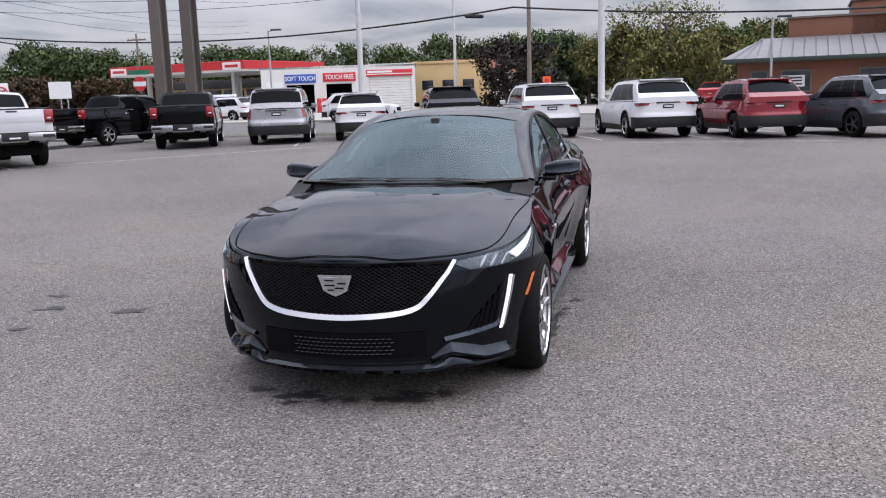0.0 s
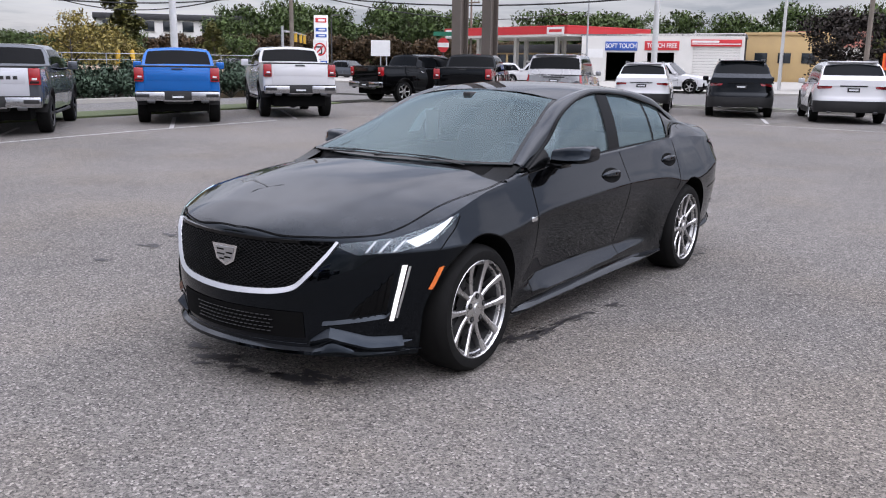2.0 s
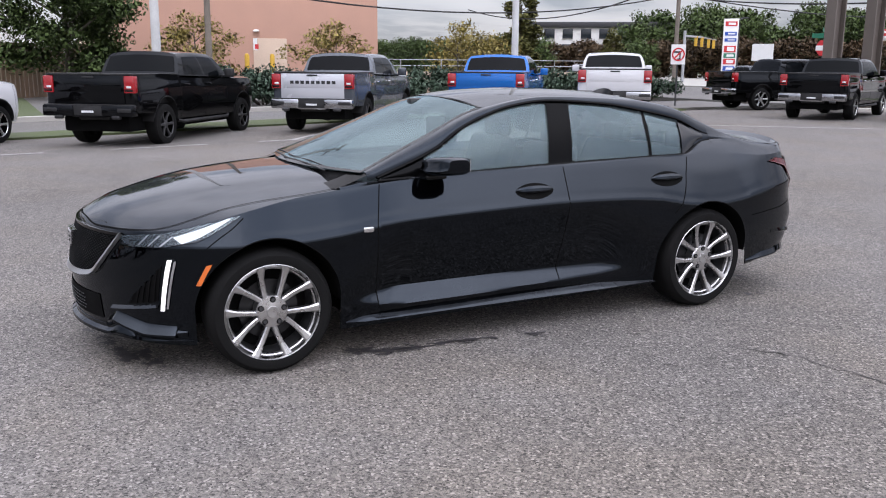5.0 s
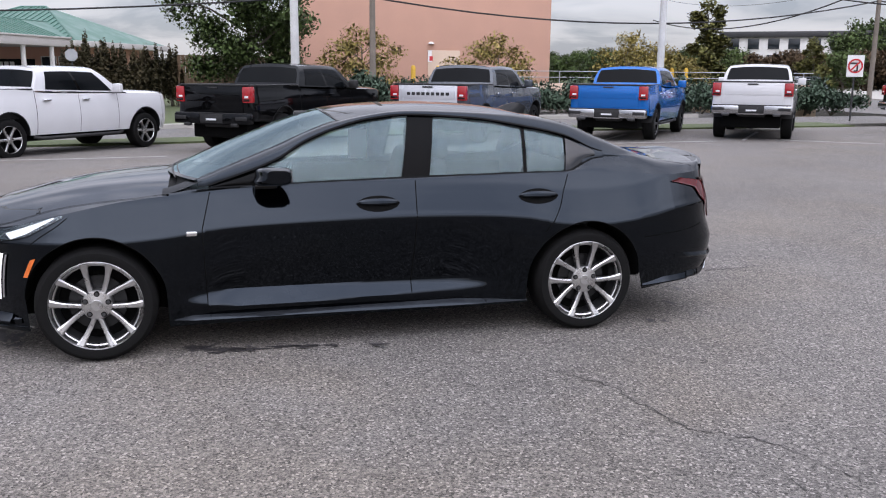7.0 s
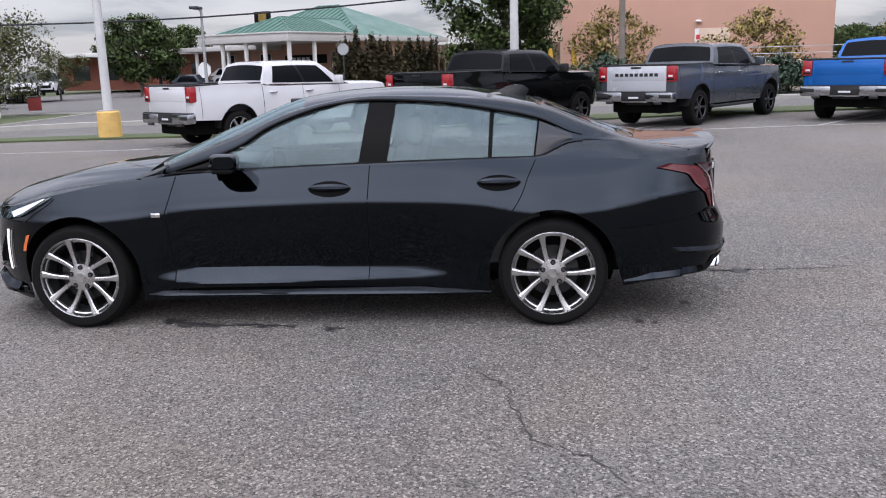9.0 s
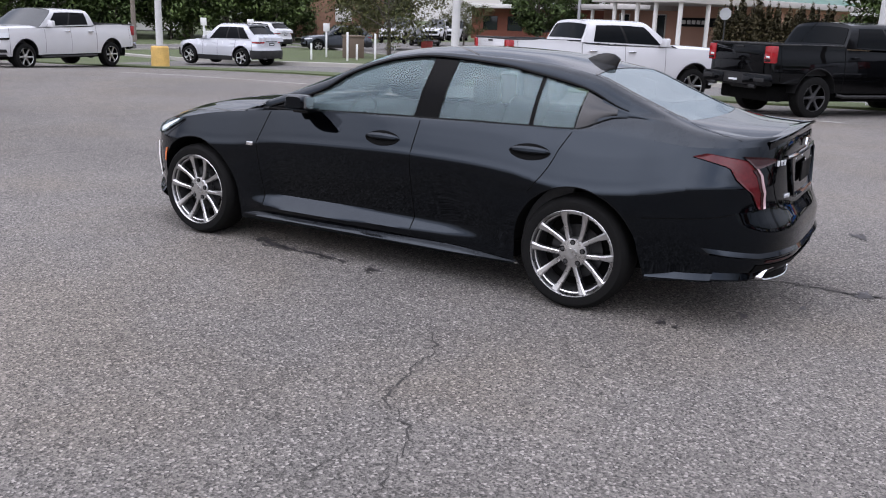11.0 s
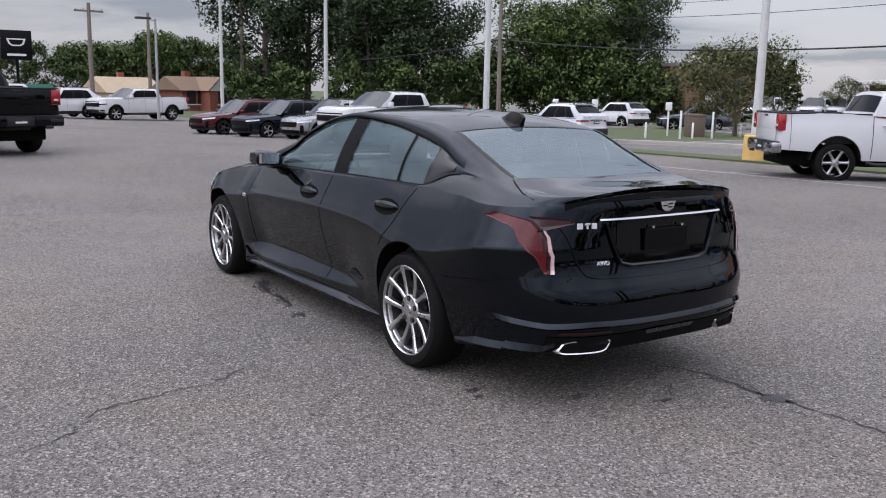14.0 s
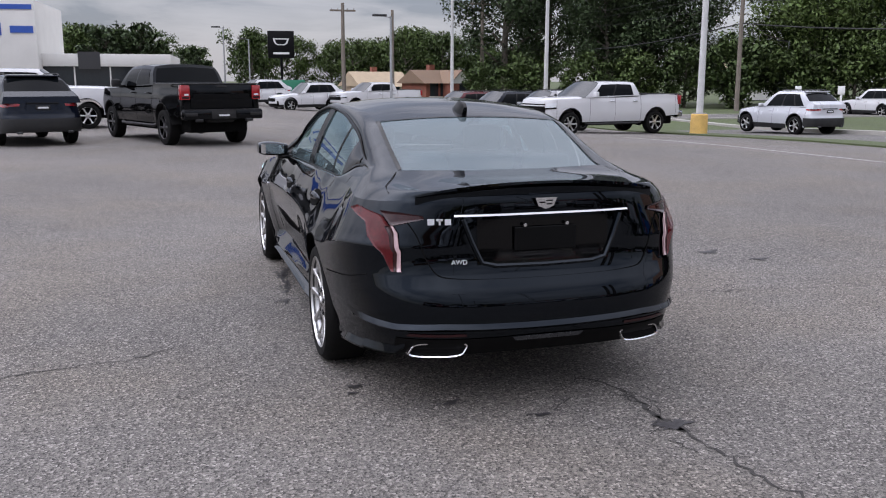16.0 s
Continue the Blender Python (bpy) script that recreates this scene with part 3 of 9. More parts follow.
sheet("drive_kerb", CONCRETE, "pale concrete kerb beside the drive", lambda y: -43.5, lambda y: KERB(y) - 7.0, -36.4, -36.2, 0.16, -0.3, 6, 1)
sheet("drive_kerb", CONCRETE, "pale concrete kerb beside the drive", lambda y: -46.5, lambda y: KERB(y) - 7.0, -40.8, -40.6, 0.16, -0.3, 6, 1)
sheet("north_strip", GRASS, "narrow strip of mown grass beside the lot", lambda y: -16.5, lambda y: 30.0, 27.2, 28.6, 0.06, -0.3, 6, 2)
sheet("north_kerb", CONCRETE, "pale concrete kerb", lambda y: -16.5, lambda y: 30.0, 27.05, 27.2, 0.10, -0.3, 6, 1)
sheet("north_road", ROAD, "pale grey cross street", lambda y: -140.0, lambda y: 120.0, 28.6, 46, 0.0, -0.3, 10, 6)
sheet("forecourt", CONCRETE, "pale concrete forecourt of the filling station", lambda y: -120.0, lambda y: 40.0, 46, 110, 0.10, -0.3, 8, 8)


def strip_line(p, q, width, name="parking_line", label="worn white painted line"):
    p, q = np.array(p, float), np.array(q, float)
    d = (q - p) / np.linalg.norm(q - p)
    s = np.array((-d[1], d[0])) * width / 2
    rows = []
    for t in np.linspace(0, 1, 14):
        c = p + (q - p) * t
        rows.append([(*(c + s), ZG(*(c + s)) + 0.004), (*(c - s), ZG(*(c - s)) + 0.004)])
    return tagged(new(name, make_mesh(name, *grid(rows), STRIPE, smooth=False)), label, kind="structure")


strip_line((-11.2, -17.0), (-14.0, 11.5), 0.10)
for y in (-7.0, -1.6, 3.2, 7.9, 12.4):
    strip_line((-12.9 - 0.1 * y, y), (-12.9 - 0.1 * y - 3.1, y + 2.5), 0.10, "bay_line", "worn white bay line")
for x in (-9.9, -6.8, -3.6, -0.1, 3.0, 6.0):
    strip_line((x, 20.2), (x - 1.6, 24.8), 0.10, "bay_line", "worn white bay line")
strip_line((-14.5, 13.0), (-8.0, 20.5), 0.10)
strip_line((-4.0, 19.4), (14.0, 17.2), 0.08)


def crack(points, width, seed, name="pavement_crack"):
    """A ragged crack: a dark ribbon of uneven width that branches."""
    rng = random.Random(seed)
    pieces = []

    def run(pts, w):
        rows = []
        for (x0, y0), (x1, y1) in zip(pts[:-1], pts[1:]):
            n = max(3, int(math.hypot(x1 - x0, y1 - y0) / 0.035))
            for k in range(n):
                t = k / n
                x, y = x0 + (x1 - x0) * t + rng.gauss(0, 0.013), y0 + (y1 - y0) * t + rng.gauss(0, 0.013)
                hw = w * rng.uniform(0.15, 1.0) * (1.0 if rng.random() > 0.12 else 2.2)
                nx, ny = -(y1 - y0), (x1 - x0)
                ln = math.hypot(nx, ny)
                rows.append([(x + nx / ln * hw, y + ny / ln * hw, ZG(x, y) + 0.0035), (x - nx / ln * hw, y - ny / ln * hw, ZG(x, y) + 0.0035)])
        pieces.append(grid(rows))

    run(points, width)
    for _ in range(2):
        i = rng.randrange(len(points) - 1)
        x, y = points[i]
        a = rng.uniform(0, 6.28)
        run([(x, y), (x + 0.25 * math.cos(a), y + 0.25 * math.sin(a)), (x + 0.45 * math.cos(a + 0.5), y + 0.45 * math.sin(a + 0.5))], width * 0.4)
    return solo(name, join(*pieces), CRACK, "thin ragged crack in the asphalt", "crack", "cracks in the asphalt", "structure", smooth=False)


crack([(1.70, 1.04), (1.84, 1.14), (1.95, 1.20), (2.20, 1.24), (2.50, 1.29), (2.68, 1.52), (2.82, 1.62), (3.05, 1.68), (3.22, 1.73)], 0.0050, 1)
crack([(1.60, 0.30), (1.75, 0.51), (1.83, 0.71), (1.80, 0.98)], 0.0022, 12)
crack([(-0.36, 2.22), (-0.46, 2.36), (-0.49, 2.55), (-0.47, 2.80), (-0.49, 3.02), (-0.52, 3.20), (-0.52, 3.46), (-0.58, 3.80)], 0.0110, 2)
crack([(-0.44, 2.50), (-0.47, 2.66), (-0.46, 2.86), (-0.50, 3.04)], 0.0160, 7)
crack([(-1.60, 0.70), (-1.84, 0.72), (-2.57, 0.79), (-3.56, 0.96), (-5.2, 1.25)], 0.0045, 3)
crack([(3.4, -6.05), (2.68, -5.91), (1.6, -5.72), (0.47, -5.54), (-1.2, -5.30)], 0.0090, 6)
crack([(-2.9, 7.2), (-4.1, 5.6), (-4.6, 3.6)], 0.0045, 9)


def stain(x, y, r, seed, stretch=1.0, turn=0.0, mat=None, name="wet_spot", label="dark wet spot on the asphalt"):
    """A blotch with a ragged rim, and a few drops beside it."""
    rng = random.Random(seed)
    pieces = []
    for k in range(4 + rng.randrange(5)):
        cx, cy, rr = (x, y, r) if k == 0 else (x + rng.gauss(0, r * 1.6), y + rng.gauss(0, r * 0.9), r * rng.uniform(0.1, 0.5))
        n = 34
        ph = [rng.uniform(0, 6.28) for _ in range(4)]
        ring = []
        for i in range(n):
            a = 2 * math.pi * i / n
            q = rr * (1 + 0.32 * math.sin(2 * a + ph[0]) + 0.22 * math.sin(3 * a + ph[1]) + 0.26 * math.sin(5 * a + ph[2]) + 0.22 * math.sin(9 * a + ph[3]))
            u, v = q * math.cos(a) * stretch, q * math.sin(a)
            px, py = cx + u * math.cos(turn) - v * math.sin(turn), cy + u * math.sin(turn) + v * math.cos(turn)
            ring.append((px, py, ZG(px, py) + 0.0045 + 0.0002 * k))
        pieces.append((ring, [tuple(range(n))]))
    return solo(name, join(*pieces), mat or WET, label, "stain", "wet spots on the asphalt", "structure", smooth=False)


SPOTS = ((0.27, -2.12, 0.060, 1.6), (0.27, -2.03, 0.045, 1.5), (-0.30, -2.15, 0.060, 1.5), (-0.14, -2.20, 0.022, 1.5), (-0.01, -2.18, 0.030, 1.4), (0.12, -2.15, 0.022, 1.5), (-0.57, -2.09, 0.030, 2.0), (0.45, -2.0, 0.03, 1.6),
         (-2.35, -0.59, 0.050, 2.4), (-3.02, -0.59, 0.040, 2.2), (-2.86, -1.16, 0.030, 2.0), (-3.27, -0.18, 0.038, 2.0), (-2.28, 2.70, 0.045, 2.2),
         (0.74, -0.95, 0.030, 2.2), (0.82, -0.82, 0.036, 2.6), (0.84, -0.66, 0.028, 3.0), (0.84, -0.45, 0.026, 2.8), (0.86, -0.30, 0.026, 2.4), (0.88, -0.16, 0.020, 2.0), (0.92, 0.13, 0.024, 2.0),
         (0.81, 2.00, 0.022, 1.6), (0.84, 2.09, 0.016, 1.4), (0.40, 2.36, 0.022, 1.6), (0.04, 2.63, 0.020, 1.5), (-0.48, 2.92, 0.036, 2.2))
for k, (x, y, r, s) in enumerate(SPOTS):
    stain(x, y, r, 20 + k, s, 1.4 if x > 0.6 and y < 1 else 0.2)

# ---------------------------------------------------------------- the black saloon
HUB_F, HUB_R, HUB_Z, ARCH = -1.4735, 1.4735, 0.328, 0.382


def rocker(y, z):
    """The flank between the wheels: it is tucked in below the shoulder, and a moulding along its foot has a facet that faces up."""
    y, z = np.asarray(y, float), np.asarray(z, float)
    e = np.clip((y + 1.0) / 0.30, 0, 1) ** 0.6 * np.clip((0.84 - y) / 1.2, 0, 1) ** 0.55
    lo, hi = 0.318 - 0.038 * e, 0.330 + 0.040 * e
    up = np.clip((hi - z) / np.maximum(hi - lo, 1e-3), 0, 1)
    under = np.clip((z - 0.20) / np.maximum(lo - 0.20, 1e-3), 0, 1)
    k, r = np.clip((y + 1.06) / 0.38, 0, 1), np.clip((1.04 - y) / 0.48, 0, 1)
    k, r = k * k * (3 - 2 * k), r * r * (3 - 2 * r)
    tuck = np.interp(z, (0.18, 0.27, 0.37, 0.44, 0.68, 0.72, 0.76), (0.0, 0.012, 0.050, 0.042, 0.010, 0.004, 0.0))
    return 0.050 * e * np.minimum(up, under) - tuck * k * r


# height by which the shoulder line of the flank stands above that of the wings
LINE = curve([(-1.6, -0.05), (-1.35, -0.055), (-1.12, -0.042), (-0.75, 0.004), (-0.25, 0.028), (0.30, 0.040), (0.75, 0.032), (1.05, 0.012), (1.30, -0.03), (1.52, -0.045), (1.75, -0.03), (1.95, 0.010), (2.12, 0.045), (2.28, 0.06)])


HERO = Shell(
    W=[(-2.36, 0.90), (-1.95, 0.905), (-1.47, 0.925), (-0.95, 0.905), (-0.2, 0.898), (0.5, 0.898), (1.0, 0.908), (1.47, 0.935), (1.9, 0.918), (2.3, 0.90), (2.6, 0.90)],
    D=[(0.10, -0.085), (0.16, -0.075), (0.22, -0.066), (0.30, -0.056), (0.40, -0.038), (0.52, -0.016), (0.62, -0.003), (0.70, 0.002), (0.735, 0.003), (0.746, 0.001), (0.757, -0.0045), (0.78, -0.0165), (0.81, -0.031), (0.84, -0.046), (0.88, -0.066), (0.96, -0.107), (1.03, -0.150), (1.12, -0.21)],
    nose=[(0.10, -2.24), (0.18, -2.31), (0.26, -2.335), (0.45, -2.345), (0.56, -2.335), (0.64, -2.315), (0.74, -2.285), (0.80, -2.25)],
    tail=[(0.20, 2.42), (0.30, 2.53), (0.40, 2.585), (0.54, 2.590), (0.60, 2.575), (0.64, 2.545), (0.75, 2.515), (0.92, 2.505), (1.00, 2.50), (1.06, 2.485)],
    y0f=-1.60, y0r=1.78, nf=1.98, nr=3.6,
    bottom=[(-2.40, 0.19), (-1.9, 0.175), (-1.0, 0.17), (1.0, 0.19), (1.85, 0.235), (2.2, 0.275), (2.6, 0.30)],
    top=[(-2.35, 0.742), (-2.10, 0.755), (-1.96, 0.768), (-1.63, 0.843), (-1.30, 0.903), (-1.0, 0.934), (-0.7, 0.960), (0.0, 0.980), (0.6, 0.994), (1.37, 1.008), (1.8, 1.005), (2.05, 0.990), (2.3, 1.000), (2.5, 1.030)],
    arches=[(HUB_F, HUB_Z + 0.012, ARCH), (HUB_R, HUB_Z + 0.012, ARCH)],
    strip=rocker, line=LINE)

ROOF_MID = curve([(-1.12, 0.995), (-0.60, 1.222), (-0.12, 1.388), (0.2, 1.424), (0.5, 1.434), (0.9, 1.420), (1.2, 1.376), (1.35, 1.342), (1.6, 1.240), (1.80, 1.155), (2.02, 1.098)])
HOOD_MID = curve([(-2.33, 0.745), (-2.29, 0.782), (-2.22, 0.815), (-2.0, 0.870), (-1.8, 0.914), (-1.6, 0.947), (-1.37, 0.972), (-1.10, 0.990), (-0.9, 0.995)])
DECK_MID = curve([(2.0, 1.100), (2.2, 1.082), (2.38, 1.078), (2.49, 1.074)])
RAIL_X = curve([(-0.92, 0.742), (-0.5, 0.630), (-0.05, 0.545), (0.4, 0.530), (1.0, 0.535), (1.4, 0.545), (1.7, 0.555), (1.965, 0.560), (2.20, 0.570), (2.36, 0.545), (2.43, 0.485), (2.465, 0.43)])
RAIL_Z = curve([(-0.92, 1.004), (-0.5, 1.165), (-0.05, 1.333), (0.4, 1.392), (1.0, 1.375), (1.4, 1.318), (1.7, 1.203), (1.965, 1.104), (2.20, 1.060), (2.36, 1.046), (2.465, 1.045)])
HEAD_X = curve([(-0.86, 0.785), (-0.44, 0.700), (-0.1, 0.640), (0.36, 0.606), (0.8, 0.606), (1.1, 0.615), (1.4, 0.632), (1.61, 0.652), (1.80, 0.664)])
HEAD_Z = curve([(-0.86, 0.972), (-0.44, 1.118), (-0.28, 1.215), (-0.1, 1.288), (0.1, 1.343), (0.36, 1.371), (0.8, 1.347), (1.1, 1.301), (1.4, 1.238), (1.61, 1.150), (1.80, 1.106)])
SILL_X = curve([(-0.95, 0.800), (-0.6, 0.782), (0.4, 0.762), (1.37, 0.745), (1.61, 0.680), (1.80, 0.665)])
SILL_Z = curve([(-0.95, 0.960), (-0.7, 0.968), (0.33, 0.998), (1.0, 1.010), (1.37, 1.016), (1.61, 1.098), (1.80, 1.104)])


def rail(y):
    return (float(RAIL_X(y)), y, float(RAIL_Z(y)))


def head(y):
    return (float(HEAD_X(y)), y, float(HEAD_Z(y)))


def sill(y):
    return (float(SILL_X(y)), y, float(SILL_Z(y)))


def brow(y):
    """The upper edge of the lower body at y."""
    g = HERO.gy(y, 0.9)
    return tuple(HERO.at(g, HERO.edge(g)))


def both(name, piece, material, parent, label="", **kw):
    """A part on the left, and its mirror image on the right."""
    return part(name, piece, material, parent, label, **kw), part(name, mirrored(piece), material, parent, label, **kw)


def hero_car():
    S = HERO
    car = thing("saloon_car", "glossy black four-door saloon on the open asphalt", "car")
    gs = S.columns(34, 84, 40, 12)
    levels = [0.10, 0.14, 0.17, 0.20, 0.23, 0.255, 0.27, 0.28, 0.29, 0.30, 0.31, 0.32, 0.33, 0.34, 0.35, 0.36, 0.37, 0.38, 0.40, 0.44, 0.50, 0.56, 0.62, 0.67]
    skin = S.skin(gs, levels, 44)

    # panels of the lower body, cut at the shut lines
    g_fend, g_door, g_mid, g_quarter, g_tail = S.gy(-1.93), S.gy(-0.885), S.gy(0.385), S.gy(1.20), S.gy(2.10)
    cuts = [(0, g_fend, "front_bumper"), (g_fend, g_door, "front_wing"), (g_door, g_mid, "front_door"), (g_mid, g_quarter, "rear_door"), (g_quarter, g_tail, "quarter_panel"), (g_tail, 3, "rear_bumper")]
    for lo, hi, name in cuts:
        a, b = (int(np.argmin([abs(g - k) for g in gs])) for k in (lo, hi))
        piece = grid(skin[a:b + 1])
        if name.endswith("bumper"):
            part(name, join(piece, mirrored(piece)), BLACK_PAINT, car, weld=0.0004)
        else:
            both(name, piece, BLACK_PAINT, car, weld=0.0004)

    # arch lips and liners
    for yh, zh, r in S.arches:
        rows, inner = [], []
        for a in np.linspace(0.02, math.pi - 0.02, 40):
            y, z = yh - r * math.cos(a), zh + r * math.sin(a)
            p = S.at(S.gy(y, z), z)
            rows.append([p, p + (0.001, 0, -0.006 if z > 0.5 else 0), p - (0.035, 0, 0), p - (0.30, 0, 0)])
        piece = grid(rows, flip=True)
        both("arch_liner", piece, DARK_VOID, car)
        wall = [(0.0, 0.0)] + [(-(r + 0.02) * math.cos(a), (r + 0.02) * math.sin(a)) for a in np.linspace(-0.35, math.pi + 0.35, 30)]
        wall = ([(0.56, yh + q, zh + k) for q, k in wall], [(0, k, k + 1) for k in range(1, 30)])
        both("arch_wall", wall, DARK_VOID, car)

    # bonnet and nose
    def hood_z(e, x):
        """Height of the bonnet at x in the slice whose edge is e: a crown with a broad raised middle."""
        q = min(x / max(e[0], 1e-3), 1)
        rise = max(float(HOOD_MID(e[1])) - e[2], 0.0) * min(e[0] / 0.62, 1) ** 0.6
        crease = 0.40 + 0.16 * (e[1] + 2.2)
        on = float(np.clip((e[1] + 2.2) / 0.6, 0, 1))
        return e[2] + rise * (1 - q ** 2.6) + 0.0045 * on * (1 - math.tanh((x - crease) / 0.035)) * (1 - q ** 6)

    rows = []
    for g in [g for g in gs if S.at(g, S.edge(g))[1] <= -1.06]:
        e = S.at(g, S.edge(g))
        rows.append([(e[0] * q, e[1], hood_z(e, e[0] * q)) for q in np.linspace(1, 0, 41)])
    half = grid(rows)
    part("bonnet", join(half, mirrored(half)), BLACK_PAINT, car, weld=0.0004)

    # bonnet shut lines
    def on_hood(x, y):
        z = 0.8
        for _ in range(6):
            z = S.edge(S.gy(y, z))
        g = S.gy(y, z)
        e = S.at(g, z)
        return hood_z(e, min(abs(x), e[0]))

    def hood_line(keys, width=0.0055):
        f = curve([(t, k[0]) for t, k in zip(np.linspace(0, 1, len(keys)), keys)])
        h = curve([(t, k[1]) for t, k in zip(np.linspace(0, 1, len(keys)), keys)])
        pts = [np.array((float(f(t)), float(h(t)), 0)) for t in np.linspace(0, 1, 40)]
        rows = []
        for i, p in enumerate(pts):
            d = pts[min(i + 1, 39)] - pts[max(i - 1, 0)]
            s = np.array((-d[1], d[0], 0)) / (np.linalg.norm(d) + 1e-9) * width / 2
            steep = float(np.clip((-2.0 - p[1]) / 0.2, 0, 1))
            rows.append([(q[0], q[1] - 0.004 * steep, on_hood(q[0], q[1]) + 0.0035) for q in (p - s, p + s)])
        return grid(rows, flip=True)

    both("bonnet_gap", hood_line([(0.0, -2.268), (0.25, -2.247), (0.47, -2.165), (0.57, -2.105), (0.70, -1.975), (0.75, -1.80), (0.765, -1.55), (0.79, -1.25), (0.775, -1.08)]), DARK_VOID, car)
    # scuttle, windscreen, roof, rear window, boot lid
    cowl, corner = [], []
    for q in np.linspace(-0.86, 0.86, 31):
        x = 0.77 * q
        y1 = -1.115 + 0.20 * q * q
        zh = on_hood(abs(x), -1.07) - 0.004
        zg = 0.992 + 0.012 * q * q
        cowl.append([(x, -1.075 - 0.02, zh), (x, -1.06, zh - 0.012), (x, y1 - 0.02 if y1 > -1.02 else -1.03, min(zh, zg) - 0.010), (x, y1 + 0.030, zg + 0.002)])
    part("scuttle", grid(np.array(cowl)), MESH_BLACK, car)
    for q in np.linspace(0.85, 1.02, 7):
        x = 0.77 * q
        y0, y1 = -1.10, -1.115 + 0.20 * q * q + 0.03
        row = []
        for t in np.linspace(0, 1, 14):
            y = y0 + (y1 - y0) * t
            row.append((x, y, on_hood(x, min(y, -1.07)) + 0.0005 + (0.994 + 0.012 * q * q - on_hood(x, -1.07)) * t ** 1.3))
        corner.append(row)
    # trim black on these corners paints in the shade of the wiper recess
    both("cowl_corner", grid(corner), TRIM_DARK, car)

    def ws_corner(v):
        return rail(-0.92 + 0.87 * v)

    def ws_mid(v):
        y = -1.10 + 0.98 * v
        return (0, y, float(ROOF_MID(y)))

    part("windscreen", grid(between(ws_corner, ws_mid, 14, 20), flip=True), GLASS_FRONT, car)

    def roof_corner(v):
        return rail(-0.05 + 1.45 * v)

    def roof_mid(v):
        y = -0.12 + 1.47 * v
        return (0, y, float(ROOF_MID(y)))

    part("roof", grid(between(roof_corner, roof_mid, 14, 30, power=2.6), flip=True), BLACK_PAINT, car)

    def bl_corner(v):
        return rail(1.40 + 0.565 * v)

    def bl_mid(v):
        y = 1.35 + 0.67 * v
        return (0, y, float(ROOF_MID(y)))

    part("rear_window", grid(between(bl_corner, bl_mid, 14, 16, power=2.4), flip=True), GLASS_REAR, car)
    frit = []
    for sgn in (-1, 1):
        rows = [[tuple(np.array(rail(y)) * (sgn, 1, 1) + (0, 0, 0.002)), tuple(np.array(rail(y)) * (sgn, 1, 1) + (-0.022 * sgn, 0, 0.006))] for y in np.linspace(-0.92, -0.05, 18)]
        frit.append(grid(rows, flip=sgn > 0))
        rows = [[tuple(np.array(rail(y)) * (sgn, 1, 1) + (0, 0, 0.002)), tuple(np.array(rail(y)) * (sgn, 1, 1) + (-0.02 * sgn, 0, 0.006))] for y in np.linspace(1.40, 1.965, 14)]
        frit.append(grid(rows, flip=sgn > 0))
    for fn_c, fn_m, v0, v1 in ((ws_corner, ws_mid, 0.985, 1.0), (ws_corner, ws_mid, 0.0, 0.025), (bl_corner, bl_mid, 0.0, 0.03)):
        pts = between(lambda v: fn_c(v0 + (v1 - v0) * v), lambda v: fn_m(v0 + (v1 - v0) * v), 14, 1)
        pts[..., 2] += 0.0035
        frit.append(grid(pts, flip=True))
    for k, piece in enumerate(frit):
        part("glass_border", piece, GLOSS_BLACK, car)

    def dk_corner(v):
        return rail(1.965 + 0.50 * v)

    def dk_mid(v):
        y = 2.02 + 0.47 * v
        return (0, y, float(DECK_MID(y)))

    part("boot_lid", grid(between(dk_corner, dk_mid, 14, 14, power=3.0), flip=True), BLACK_PAINT, car)
    # spoiler lip, rising out of the boot lid
    rows = []
    for q in np.linspace(-1, 1, 45):
        x = 0.60 * q
        f = (1 - abs(q) ** 6)
        zt = 1.072 - 0.046 * abs(q) ** 2.2
        yb = float(S.at(S.gx(abs(x), 1.0, rear=True), 1.0)[1]) + 0.004 + 0.010 * f
        rows.append([(x, yb - 0.17, zt - 0.012), (x, yb - 0.09, zt + 0.003), (x, yb - 0.02, zt + 0.006 + 0.014 * f), (x, yb + 0.002, zt + 0.008 + 0.014 * f), (x, yb + 0.003, zt + 0.010 * f), (x, yb - 0.020 * f, zt - 0.004 - 0.004 * f), (x, yb - 0.024 * f, zt - 0.035), (x, yb - 0.030, 1.0)])
    part("spoiler", grid(rows, flip=False), BLACK_PAINT, car)

    # pillars, window frames, side glass
    ys = np.linspace(-0.90, 1.66, 66)
    rows = []
    for y in ys:
        a, b = np.array(head(y)), np.array(rail(y))
        row = []
        for t in np.linspace(0, 1, 7):
            p = a + (b - a) * t
            out = 0.022 * math.sin(math.pi * t)
            row.append(p + (out * 0.75, 0, out * 0.6))
        rows.append(row)
    both("roof_rail", grid(rows), BLACK_PAINT, car, sharp=50)
    # shoulder under the glass, and the rear haunch
    rows = []
    for y in np.linspace(-1.06, 1.66, 72):
        e = np.array(brow(y))
        s = np.array(sill(max(y, -0.95)))
        s[1] = y
        if y < -0.92:
            s = np.array((0.742 + (e[0] - 0.742) * 0.3, y, e[2] + 0.012 + 0.02 * (y + 1.06) / 0.14))
        m = (e + s) / 2 + (0.004, 0, 0.006)
        rows.append([e, e + (m - e) * 0.5 + (0.001, 0, 0.003), m, s])
    both("shoulder", grid(rows), BLACK_PAINT, car, sharp=40)
    rows = []
